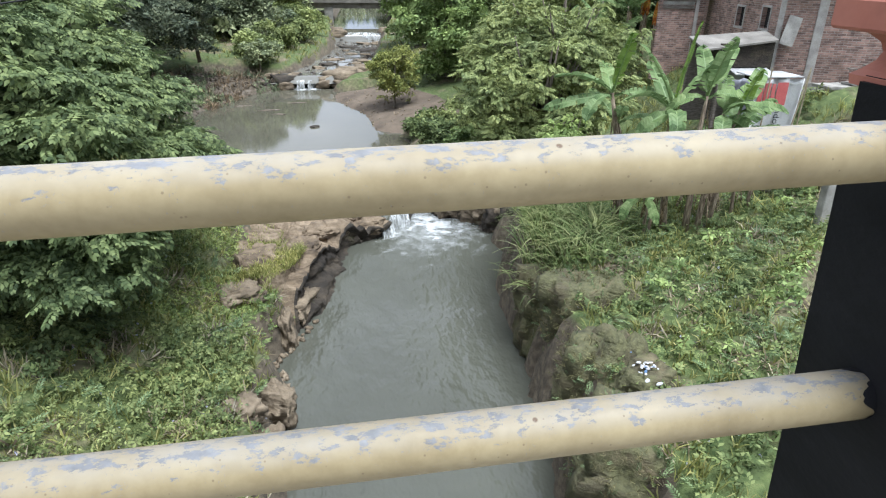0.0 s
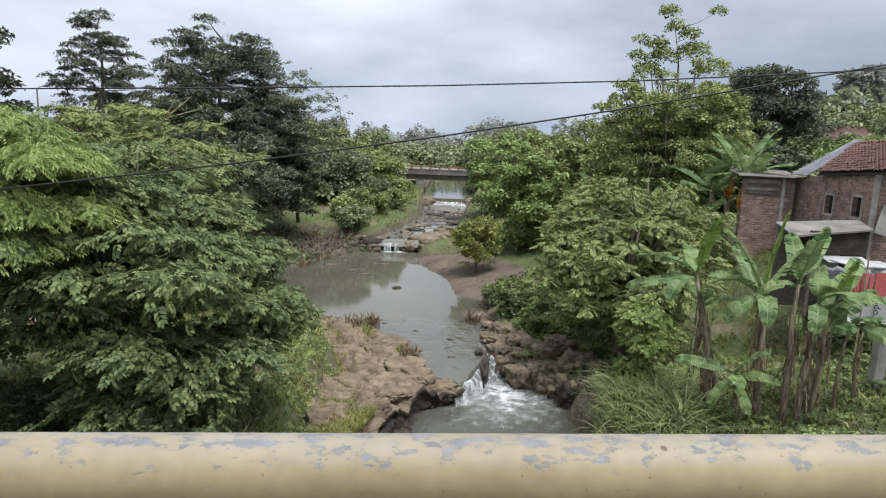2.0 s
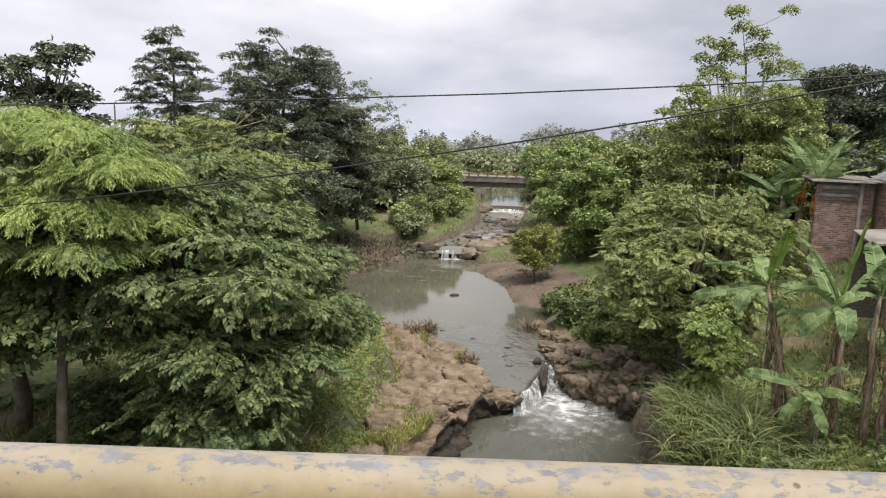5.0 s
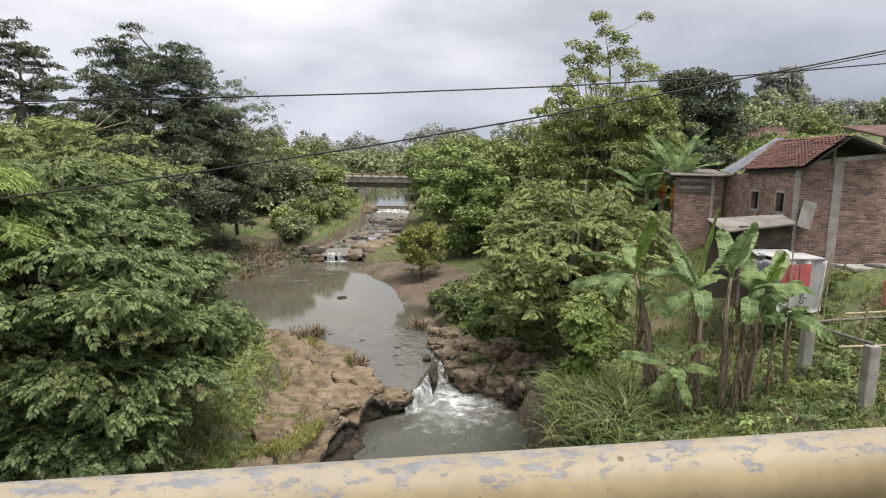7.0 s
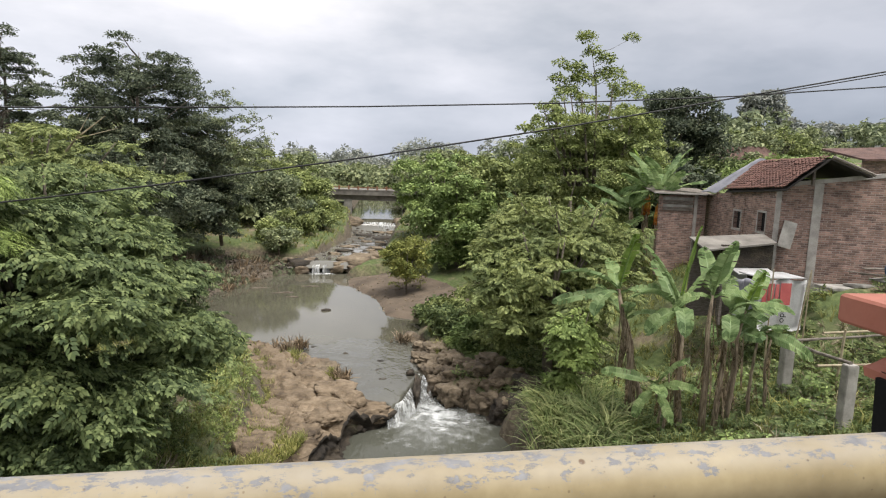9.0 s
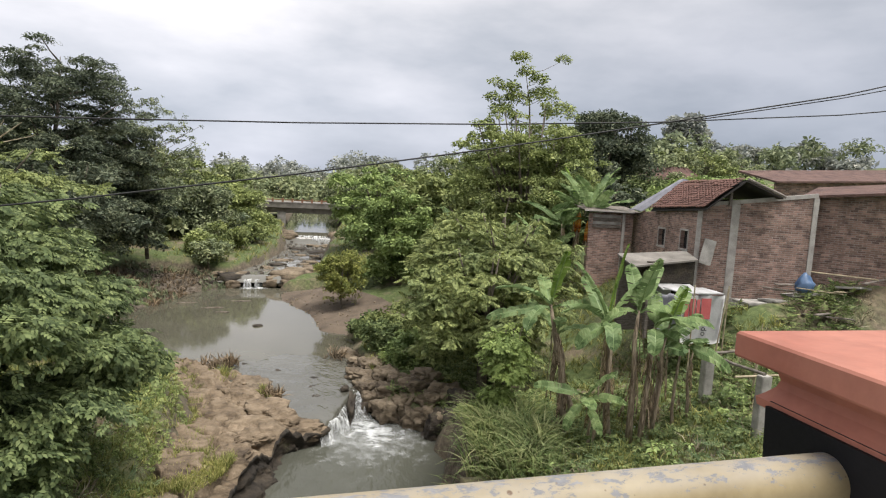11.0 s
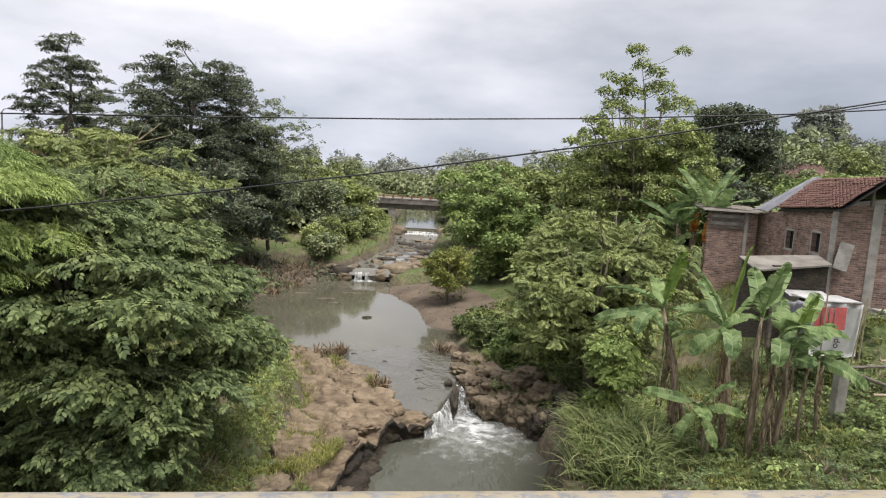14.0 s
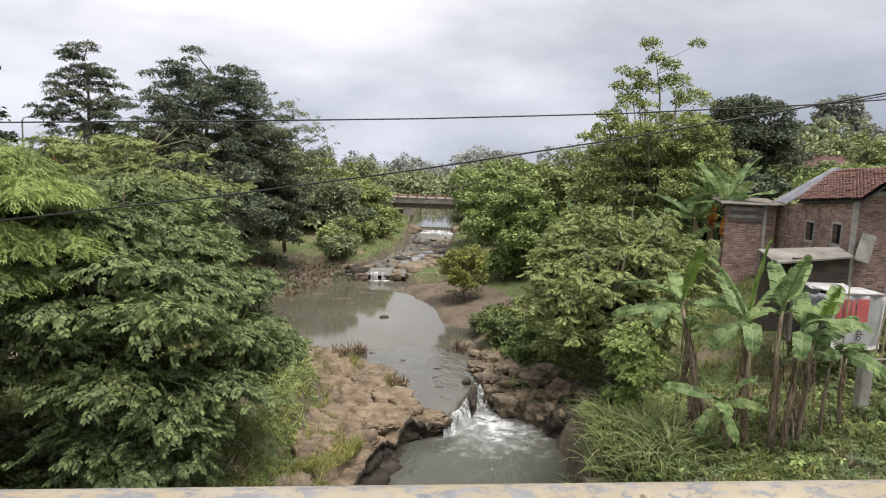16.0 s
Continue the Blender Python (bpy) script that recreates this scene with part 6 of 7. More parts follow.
BANANAS = [
    # x, y, height, radius, lean, hanging dead leaves, blades
    (6.45, 12.9, 2.35, 0.1, (-0.62, 0.1), 20, [(176, 42, 1.5, 0.42, 1.0, 20), (280, 74, 1.4, 0.46, 0.15, 10), (188, 2, 1.55, 0.4, 0.45, -30), (340, 22, 1.5, 0.36, 0.9, 30), (215, 30, 1.2, 0.42, 1.9, 0), (80, 50, 1.3, 0.4, 0.7, 0)]),
    (6.6, 13.0, 1.9, 0.085, (-0.5, 0.1), 14, [(250, 60, 1.0, 0.36, 1.0, 0), (330, 45, 1.0, 0.36, 1.6, 15), (120, 55, 1.1, 0.36, 0.6, 0)]),
    (7.0, 12.0, 2.1, 0.095, (-0.22, 0.05), 20, [(300, 82, 1.75, 0.36, 0.1, 15), (190, 70, 1.6, 0.42, 0.5, -15), (165, 52, 1.3, 0.44, 1.5, 35), (205, 12, 1.0, 0.42, 1.7, -20), (250, 44, 1.2, 0.42, 2.2, 0), (20, 62, 1.6, 0.44, 0.5, -30), (95, 55, 1.5, 0.44, 0.5, 0)]),
    (7.42, 11.85, 2.3, 0.085, (0.0, 0.05), 18, [(265, 72, 1.4, 0.46, 0.4, 5), (20, 68, 1.5, 0.42, 1.0, 30), (330, 40, 1.1, 0.4, 2.1, 20), (190, 35, 1.0, 0.38, 2.0, -15), (75, 60, 1.4, 0.44, 0.5, 0)]),
    (7.62, 11.75, 1.95, 0.08, (0.1, -0.05), 16, [(290, 56, 1.1, 0.44, 1.6, 0), (10, 48, 1.45, 0.42, 1.2, 35), (240, 20, 0.9, 0.4, 1.9, 0), (60, 50, 1.3, 0.42, 0.6, 0)]),
    (7.9, 11.8, 1.92, 0.06, (0.25, 0.0), 6, [(20, 56, 1.4, 0.42, 1.0, 40), (285, 76, 0.95, 0.4, 0.3, 0), (340, 30, 1.1, 0.44, 1.2, 30)]),
    (8.15, 12.3, 1.55, 0.06, (0.22, 0.0), 10, [(350, 48, 1.2, 0.46, 0.6, 40), (255, 20, 1.0, 0.5, 0.5, 25), (60, 50, 1.1, 0.4, 0.6, 0)]),
    (8.6, 12.0, 1.55, 0.05, (0.05, 0.0), 3, [(200, 28, 1.15, 0.5, 0.35, 60), (310, 5, 1.2, 0.46, 1.2, 30), (280, 55, 0.8, 0.4, 1.2, 0), (30, 35, 1.0, 0.42, 1.5, 0)]),
    (9.0, 12.1, 1.35, 0.05, (0.05, 0.0), 5, []),
    (6.55, 11.9, 1.0, 0.04, (0.05, 0.0), 6, []),
    (6.55, 12.0, 0.75, 0.045, (-0.2, -0.05), 3, [(170, 22, 1.15, 0.36, 0.6, -35), (300, 62, 0.95, 0.42, 0.5, 20), (250, 30, 0.8, 0.4, 0.9, 0), (330, 25, 0.9, 0.36, 1.0, 25), (200, -10, 0.8, 0.34, 1.2, 0), (285, -25, 0.75, 0.3, 0.8, 0)]),
    (7.9, 12.6, 1.2, 0.05, (0.0, 0.0), 8, [(300, 40, 0.7, 0.34, 1.2, 0), (60, 50, 0.8, 0.34, 0.8, 0)]),
]
for k, (x, y, h, r, lean, skirt, blades) in enumerate(BANANAS):
    banana_plant((x, y, ground_z(x, y)), h + (0.66 if h > 1.9 else 0.4), [(a, b, ln, w * 0.94, c, d) for a, b, ln, w, c, d in blades], k + 1, "cut brown banana stem with shreds of dead leaf" if not blades else "green banana plant with brown fibrous stem and torn leaves", r * 0.88, lean, skirt)
for k, (x, y, h) in enumerate([(12.6, 24.6, 3.3), (11.0, 25.4, 2.4), (13.2, 27, 3.2), (14.2, 27.5, 3.4), (12.2, 26.5, 2.8), (9.2, 33, 3.0), (8.2, 26.5, 2.6), (9.6, 27, 2.6)]):
    ob = banana_plant((x, y, ground_z(x, y)), h, fan(k + 40, 9, 2.1, 0.52, 10, 75), 30 + k, "banana plant with split leaves behind the shrubs", 0.13)
    if k < 3:
        for a in (150, 215, 280):
            leaf = part("dead_leaf", banana_leaf_bm(1.1, 0.26, 0.4, a + k, 0.6)[0], M_RUSTLEAF, None, "hanging rust-orange dead leaf")
            leaf.matrix_world = Matrix.Translation((x, y, ground_z(x, y) + h * 0.92)) @ Euler((0, radians(70), radians(a))).to_matrix().to_4x4()
            leaf.parent = ob
            leaf.matrix_parent_inverse = ob.matrix_basis.inverted()


def fuzz(name, label, spots, template, size, material, seed, each=420):
    """Moss and small ferns rooted on the upper faces of rounded rocks."""
    g = np.random.default_rng(seed)
    ps, ups = [], []
    for x, y, z, sx, sy, sz in spots:
        d = unit(g.normal(size=(each, 3)))
        d[:, 2] = np.where(d[:, 2] < -0.25, -d[:, 2], d[:, 2])
        k = np.max(np.abs(d), axis=1) ** -0.55
        ps.append(np.array((x, y, z)) + d * k[:, None] * np.array((sx, sy, sz)) * g.uniform(0.98, 1.22, (each, 1)))
        ups.append(d)
    p, u = np.vstack(ps), np.vstack(ups)
    a = u + g.normal(size=u.shape) * 0.5 + np.array((0, 0, 0.2))
    tagged(scatter(name, template, p, a, g.normal(size=u.shape), g.uniform(*size, len(p)), material), label, "plants", kind="stuff")


MOSSY = [(4.55, 10.2, -5.2, 0.72, 0.86, 1.0), (4.1, 8.0, -5.3, 0.67, 0.86, 0.95), (3.9, 6.4, -5.4, 0.77, 0.86, 0.95), (4.5, 11.6, -5.6, 0.67, 0.86, 0.95)]
fuzz("rock_moss", "tufts of brown-green moss covering the rocks", MOSSY, TUFT, (0.05, 0.13), M_MOSS, 3, 650)
fuzz("rock_ferns", "small ferns growing on the mossy rocks", MOSSY, FEATHER, (0.08, 0.2), M_FERN, 4, 160)


# ---- near bridge, its posts and rails ----
RAIL_Y = 0.382


def pipe_rail(z, tilt, label, x0=-2.2, x1=0.6):
    bm = tube_bm([(x0 + (x1 - x0) * i / 24, 0, 0) for i in range(25)], [0.0365] * 25, 40)
    ob = part("handrail_pipe", bm, M_RAIL, None, smooth=True)
    ob.matrix_world = pose(0, RAIL_Y, z, 0, tilt, 0)
    return tagged(ob, label, "handrail", "bridge handrails")


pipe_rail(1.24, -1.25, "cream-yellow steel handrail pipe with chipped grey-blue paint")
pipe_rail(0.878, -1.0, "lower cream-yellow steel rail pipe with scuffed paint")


def bridge_post(x, label):
    ob = tagged(empty("bridge_post", x, RAIL_Y, 0.2), label, "bridge post", "bridge posts")
    bm = box_bm(-0.1, -0.13, 0, 0.1, 0.13, 1.12, 0)
    for v in bm.verts:
        v.co.x += 0.006 - 0.066 * (v.co.z / 1.12) if v.co.x < 0 else 0.0
    bmesh.ops.bevel(bm, geom=list(bm.edges), offset=0.008, segments=2, affect="EDGES")
    bmesh.ops.translate(bm, verts=bm.verts, vec=(x, RAIL_Y, 0.2))
    part("shaft", bm, M_POST, ob)
    bm = bmesh.new()
    prof = [(0.0, 1.305), (0.135, 1.305), (0.137, 1.318), (0.128, 1.326), (0.118, 1.338), (0.114, 1.35), (0.118, 1.362), (0.13, 1.372), (0.16, 1.376), (0.163, 1.38), (0.163, 1.413), (0.16, 1.417), (0.0, 1.42)]
    rings = []
    for d, z in prof:
        rings.append([bm.verts.new((x - 0.016 + sx * d, RAIL_Y + sy * (d + 0.015 if d else 0), z)) for sx, sy in ((-1, -1), (1, -1), (1, 1), (-1, 1))] if d else [bm.verts.new((x - 0.005, RAIL_Y, z))])
    for a, b in zip(rings, rings[1:]):
        for i in range(4):
            if len(a) == 1:
                bm.faces.new((a[0], b[(i + 1) % 4], b[i]))
            elif len(b) == 1:
                bm.faces.new((a[i], a[(i + 1) % 4], b[0]))
            else:
                bm.faces.new((a[i], a[(i + 1) % 4], b[(i + 1) % 4], b[i]))
    part("cap", bm, M_CAP, ob, "faded orange-red moulded cap")
    return ob


def paint_edge(z, tilt):
    """Ragged black paint run out over a pipe where it enters the post."""
    g = random.Random(int(z * 100))
    bm = bmesh.new()
    rows = []
    for j in range(2):
        rows.append([bm.verts.new((0.55 + 0.009 * g.random() + 0.009 * math.sin(k * 0.55) if j == 0 else 0.6, 0.0372 * math.cos(k * math.pi / 24), 0.0372 * math.sin(k * math.pi / 24))) for k in range(48)])
    for k in range(48):
        bm.faces.new((rows[0][k], rows[0][(k + 1) % 48], rows[1][(k + 1) % 48], rows[1][k]))
    return bm


ob_post = bridge_post(0.70, "black-painted concrete bridge post with orange-red moulded cap")
for z_pipe, tilt_pipe in ((1.24, -1.25), (0.878, -1.0)):
    smear = part("paint_smear", paint_edge(z_pipe, tilt_pipe), M_POST, None, "ragged run of black paint")
    smear.matrix_world = pose(0, RAIL_Y, z_pipe, 0, tilt_pipe, 0)
    smear.parent = ob_post
    smear.matrix_parent_inverse = ob_post.matrix_basis.inverted()
bridge_post(-2.2, "black-painted concrete bridge post with orange-red moulded cap")
tagged(part("bridge_deck", box_bm(-30, -6, -0.4, 30, 0.55, 0.2, 0.02), M_CONCRETE), "grey concrete bridge deck", "bridge deck", kind="structure")


# ---- overhead cables ----
def cable(label, pts, r):
    ps = []
    for (a, b) in zip(pts, pts[1:]):
        for i in range(12):
            ps.append(Vector(a).lerp(Vector(b), i / 12))
    ps.append(Vector(pts[-1]))
    return tagged(part("overhead_cable", tube_bm(ps, [r] * len(ps), 6), M_CABLE, None, smooth=True), label, "cable", "overhead cables")


span = (-14, -9, -5.5, -2.5, 0, 2.5, 5, 8.2, 14)
cable("black overhead cable strung across the river", [(x, 8, 2.235 + 0.0572 * x + (0.004 if x > 0 else 0.0012) * x * x) for x in span], 0.009)
cable("thick black overhead cable sagging towards the bank", [(x, 8, 1.599 + 0.1805 * x + 0.0038 * x * x - (0.06 if x > 8 else 0.0)) for x in span], 0.011)
cable("thin black overhead cable rising to a far pole", [(5.6, 8.1, 2.69), (8.14, 8, 3.22), (14, 8, 4.6)], 0.008)


# ---- far bridge ----
def far_bridge():
    ob = tagged(empty("far_bridge", 2.5, 66, -2.1), "grey concrete road bridge with yellow railing posts", "bridge")
    part("deck", box_bm(-9, 64, -2.0, 14, 70, -1.55, 0.03), M_CONCRETE_OLD, ob)
    part("girder", box_bm(-9, 64.4, -2.5, 14, 65.0, -2.0, 0.02), M_CONCRETE_OLD, ob)
    part("pier", box_bm(-0.6, 64.3, -4.8, 0.2, 69.5, -2.4, 0.03), M_CONCRETE, ob)
    part("abutment", box_bm(6.2, 64.2, -4.8, 8.0, 69.5, -2.4, 0.03), M_CONCRETE, ob)
    part("parapet_kerb", box_bm(-9, 63.98, -1.55, 14, 64.2, -1.42, 0.02), M_CONCRETE_OLD, ob)
    part("handrail", box_bm(-9, 64.08, -1.24, 14, 64.16, -1.17, 0.01), M_ORANGE_DULL, ob)
    for i in range(24):
        x = -8.6 + i * 0.94
        part("railing_post", box_bm(x - 0.09, 64.06, -1.45, x + 0.09, 64.2, -1.05, 0.02), M_ORANGE_DULL, ob)
    for y in (66.0, 67.6, 69.2):
        part("girder", box_bm(-9, y, -2.5, 14, y + 0.4, -2.0, 0.02), M_CONCRETE_OLD, ob)


far_bridge()


# ---- brick house ----
def wall_bm(p0, p1, z0, z1a, z1b, thick, holes=()):
    """A wall along p0-p1 with rectangular openings (start, end, bottom, top), as joined blocks."""
    a, b = Vector((*p0, 0)), Vector((*p1, 0))
    ln = (b - a).length
    us = sorted({0, ln, *[h[0] for h in holes], *[h[1] for h in holes]})
    zs = sorted({*[h[2] for h in holes], *[h[3] for h in holes]})
    bm = bmesh.new()
    top = lambda u: z1a + (z1b - z1a) * u / ln
    for u0, u1 in zip(us, us[1:]):
        cuts = [z0, *zs, None]
        for c0, c1 in zip(cuts, cuts[1:]):
            mu = (u0 + u1) / 2
            mz = (c0 + (c1 if c1 is not None else c0 + 0.1)) / 2
            if any(h[0] < mu < h[1] and h[2] < mz < h[3] for h in holes):
                continue
            t0, t1 = (c1, c1) if c1 is not None else (top(u0), top(u1))
            vs = [bm.verts.new((u, w, z)) for w in (0, thick) for u, z in ((u0, c0), (u1, c0), (u1, t1), (u0, t0))]
            for f in ((0, 1, 2, 3), (7, 6, 5, 4), (0, 4, 5, 1), (1, 5, 6, 2), (2, 6, 7, 3), (3, 7, 4, 0)):
                bm.faces.new([vs[i] for i in f])
    bmesh.ops.remove_doubles(bm, verts=bm.verts, dist=1e-4)
    bm.verts.index_update()
    seen = {}
    for f in bm.faces:
        seen.setdefault(frozenset(v.index for v in f.verts), []).append(f)
    bmesh.ops.delete(bm, geom=[f for fs in seen.values() if len(fs) > 1 for f in fs], context="FACES_ONLY")
    bmesh.ops.recalc_face_normals(bm, faces=bm.faces)
    ang = math.atan2(b.y - a.y, b.x - a.x)
    return bm, pose(a.x, a.y, 0, 0, 0, math.degrees(ang))


def set_part(name, bm, mat, parent, m, label=""):
    ob = part(name, bm, mat, None, label)
    ob.matrix_world = m
    ob.parent = parent
    ob.matrix_parent_inverse = parent.matrix_basis.inverted()
    return ob


CORNER, RIGHT_C, LEFT_C = (13.2, 18.2), (16.5, 16.7), (14.37, 24.63)


def brick_house():
    ob = tagged(empty("brick_house", 14.5, 19, -1.6), "unplastered red brick house with clay tile roof", "house")
    bm, m = wall_bm(CORNER, RIGHT_C, -2.6, 1.2, 1.72, 0.14)
    set_part("front_wall", bm, M_BRICK, ob, m)
    ln = math.dist(CORNER, RIGHT_C)
    for u, w in ((0.0, 0.16), (1.05, 0.26), (ln - 0.12, 0.16)):
        set_part("pillar", box_bm(u, -0.03, -2.7, u + w, 0.05, 1.22 + 0.5 * u / ln, 0.006), M_CONCRETE_LIGHT, ob, m)
    bm = box_bm(0, -0.035, 0, ln, 0.16, 0.13, 0.006)
    for v in bm.verts:
        v.co.z += 1.2 + 0.52 * v.co.x / ln
    set_part("ring_beam", bm, M_CONCRETE_LIGHT, ob, m)
    set_part("footing", box_bm(-0.1, -0.1, -3.4, ln, 0.02, -1.75, 0.02), M_CONCRETE, ob, m)
    ln2 = math.dist(LEFT_C, CORNER)
    holes = [(3.52, 4.12, -0.37, 0.25), (5.43, 6.0, -0.28, 0.34)]
    bm, m2 = wall_bm(LEFT_C, CORNER, -2.6, 0.62, 1.2, 0.14, holes)
    set_part("side_wall", bm, M_BRICK, ob, m2)
    for h in holes:
        w = tagged(part("window", box_bm(h[0] - 0.07, -0.03, h[2] - 0.07, h[1] + 0.07, 0.0, h[2], 0.004), M_CONCRETE_LIGHT), "")
        w.matrix_world = m2
        w.parent = ob
        w.matrix_parent_inverse = ob.matrix_basis.inverted()
        for nm, bb in (("frame_side", (h[0] - 0.06, -0.02, h[2], h[0], 0.1, h[3])), ("frame_side", (h[1], -0.03, h[2], h[1] + 0.05, 0.1, h[3])), ("lintel", (h[0] - 0.06, -0.02, h[3], h[1] + 0.05, 0.1, h[3] + 0.07))):
            f = part(nm, box_bm(*bb, 0.004), M_CONCRETE_LIGHT)
            f.matrix_world = m2
            f.parent = w
            f.matrix_parent_inverse = m2.inverted()
    for u in (1.75, 4.25):
        set_part("pillar", box_bm(u, -0.02, -2.6, u + 0.14, 0.05, 0.85, 0.005), M_BRICK, ob, m2)
    for h in holes:
        # Added black sheet close behind each opening stands for the unlit room.
        set_part("unlit_room_sheet", box_bm(h[0] - 0.1, 0.145, h[2] - 0.1, h[1] + 0.1, 0.16, h[3] + 0.1), M_DARK_GAP, ob, m2)
    # Back of the room coloured near black for the shade inside.
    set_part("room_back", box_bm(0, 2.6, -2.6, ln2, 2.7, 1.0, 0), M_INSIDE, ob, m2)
    # roof: two slopes from eaves to a ridge running along the side wall
    # Slab coloured near black to hold the shade of its underside.
    roof = part("roof", box_bm(0, 0, 0, 0.01, 0.01, 0.01), M_INSIDE, ob)
    e0, e1 = Vector((12.98, 17.5, 1.2)), Vector((13.6, 21.6, 0.96))
    r0, r1 = Vector((14.05, 17.1, 2.16)), Vector((14.9, 21.6, 2.04))
    f0 = Vector((15.3, 16.85, 1.66))
    bm = bmesh.new()
    low = Vector((0, 0, -0.05))
    f1 = Vector((16.4, 20.9, 1.55))
    for (p00, p10, p11, p01), drop in (((e0, e1, r1, r0), -0.04), ((r0, r1, f1, f0), 0.0)):
        grid = [[[bm.verts.new(p00.lerp(p10, i / 8).lerp(p01.lerp(p11, i / 8), j / 8) + Vector((0, 0, drop)) + low * k) for i in range(9)] for j in range(9)] for k in range(2)]
        for k in range(2):
            for j in range(8):
                for i in range(8):
                    q = [grid[k][j][i], grid[k][j][i + 1], grid[k][j + 1][i + 1], grid[k][j + 1][i]]
                    bm.faces.new(q if k == 0 else q[::-1])
        rim = [(0, i) for i in range(9)] + [(j, 8) for j in range(1, 9)] + [(8, i) for i in range(7, -1, -1)] + [(j, 0) for j in range(7, 0, -1)]
        for (j0, i0), (j1, i1) in zip(rim, rim[1:] + rim[:1]):
            bm.faces.new((grid[0][j0][i0], grid[0][j1][i1], grid[1][j1][i1], grid[1][j0][i0]))
    roof.data.clear_geometry()
    bm.to_mesh(roof.data)
    bm.free()
    set_part("gable_post", box_bm(-0.04, -0.04, 0, 0.04, 0.04, 0.72), M_DARKWOOD, ob, pose(13.95, 17.6, 1.3))
    set_part("rafter", tube_bm([f0 + Vector((0, -0.1, 0.02)), r0 + Vector((0, -0.1, 0.02))], [0.05, 0.05], 6), M_DARKWOOD, ob, Matrix())
    bm = bmesh.new()
    for dz in (0.1, 0.07):
        for p, w in ((Vector((13.75, 23.0, 0.72)), 0.34), (r1, 0.2)):
            for k in range(3):
                bm.verts.new(p + Vector((0.3 * w * (k - 1), w * (1 - k), dz + (0.05 if k == 1 else 0.0))))
    bm.verts.ensure_lookup_table()
    for a in (0, 1):
        bm.faces.new([bm.verts[i] for i in (a, a + 1, a + 4, a + 3)])
        bm.faces.new([bm.verts[i + 6] for i in (a + 3, a + 4, a + 1, a)])
    for a, b in ((0, 1), (1, 2), (2, 5), (5, 4), (4, 3), (3, 0)):
        bm.faces.new([bm.verts[i] for i in (a, b, b + 6, a + 6)])
    set_part("metal_flashing", bm, M_ZINC, ob, Matrix(), "bent grey zinc sheet")
    # Added near-black sheet stands for the shade inside the open gable.
    set_part("gable_shade_sheet", box_bm(13.7, 18.9, 0.6, 16.0, 19.0, 1.5), M_INSIDE, ob, Matrix())
    # tiles of the slope towards the river
    tile = bpy.data.meshes.new("roof_tile")
    bm = bmesh.new()
    n = 6
    rows = []
    for j in range(2):
        rows.append([bm.verts.new((i / n - 0.5, j - 0.5, 0.13 * math.sin(i / n * 2 * math.pi) + (0.16 if j == 0 else 0.0))) for i in range(n + 1)])
    rows.append([bm.verts.new((i / n - 0.5, -0.5, 0.13 * math.sin(i / n * 2 * math.pi) + 0.02)) for i in range(n + 1)])
    for i in range(n):
        bm.faces.new((rows[0][i], rows[0][i + 1], rows[1][i + 1], rows[1][i]))
        bm.faces.new((rows[2][i], rows[2][i + 1], rows[0][i + 1], rows[0][i]))
    bm.to_mesh(tile)
    bm.free()
    tile.materials.append(M_TILE_A)
    g = random.Random(4)
    nu, nv = 21, 13
    for j in range(nv):
        for i in range(nu):
            u, v = (i + 0.5) / nu, (j + 0.5) / nv
            p = e0.lerp(e1, u).lerp(r0.lerp(r1, u), v)
            ax = (e1.lerp(r1, v) - e0.lerp(r0, v))
            ay = (r0.lerp(r1, u) - e0.lerp(e1, u))
            x, yv = ax.normalized(), ay.normalized()
            z = x.cross(yv) * -1
            if z.z < 0:
                z = -z
            rot = Matrix((x, yv, z)).transposed().to_4x4()
            t = new("roof_tile", tile)
            wd, lg = ax.length / nu * 1.04, ay.length / nv * 1.18
            t.matrix_world = Matrix.Translation(p + z * (0.05 + g.uniform(-0.012, 0.02))) @ rot @ Euler((0, 0, g.uniform(-0.05, 0.05))).to_matrix().to_4x4() @ Matrix.Diagonal((wd, lg, 0.26, 1))
            t.parent = roof
            t.matrix_parent_inverse = roof.matrix_basis.inverted()
    return ob


brick_house()


def outbuilding():
    ob = tagged(empty("lean_to_shed", 13.4, 24, -1), "small brick lean-to with tin roof", "shed")
    bm, m = wall_bm((12.15, 23.75), (13.95, 23.4), -2.6, 0.6, 0.74, 0.14)
    set_part("front_wall", bm, M_BRICK, ob, m)
    set_part("post", box_bm(1.36, -0.06, -2.6, 1.48, 0.02, 0.68, 0.01), M_CONCRETE_LIGHT, ob, m)
    bm = box_bm(-0.3, -0.3, 0.7, 2.0, 1.7, 0.74, 0.01)
    for v in bm.verts:
        v.co.z += 0.08 * (v.co.y + 0.3)
    set_part("board_roof", bm, M_DARKWOOD, ob, m)
    set_part("tin_edge", box_bm(-0.32, -0.36, 0.69, 1.75, -0.29, 0.76, 0.008), M_CONCRETE_LIGHT, ob, m)
    for k in range(4):
        set_part("board", box_bm(0.12, -0.06, 0.02 + 0.14 * k, 1.3, -0.035, 0.14 + 0.14 * k, 0.006), M_CONCRETE if k % 2 else M_DARKWOOD, ob, m)


outbuilding()


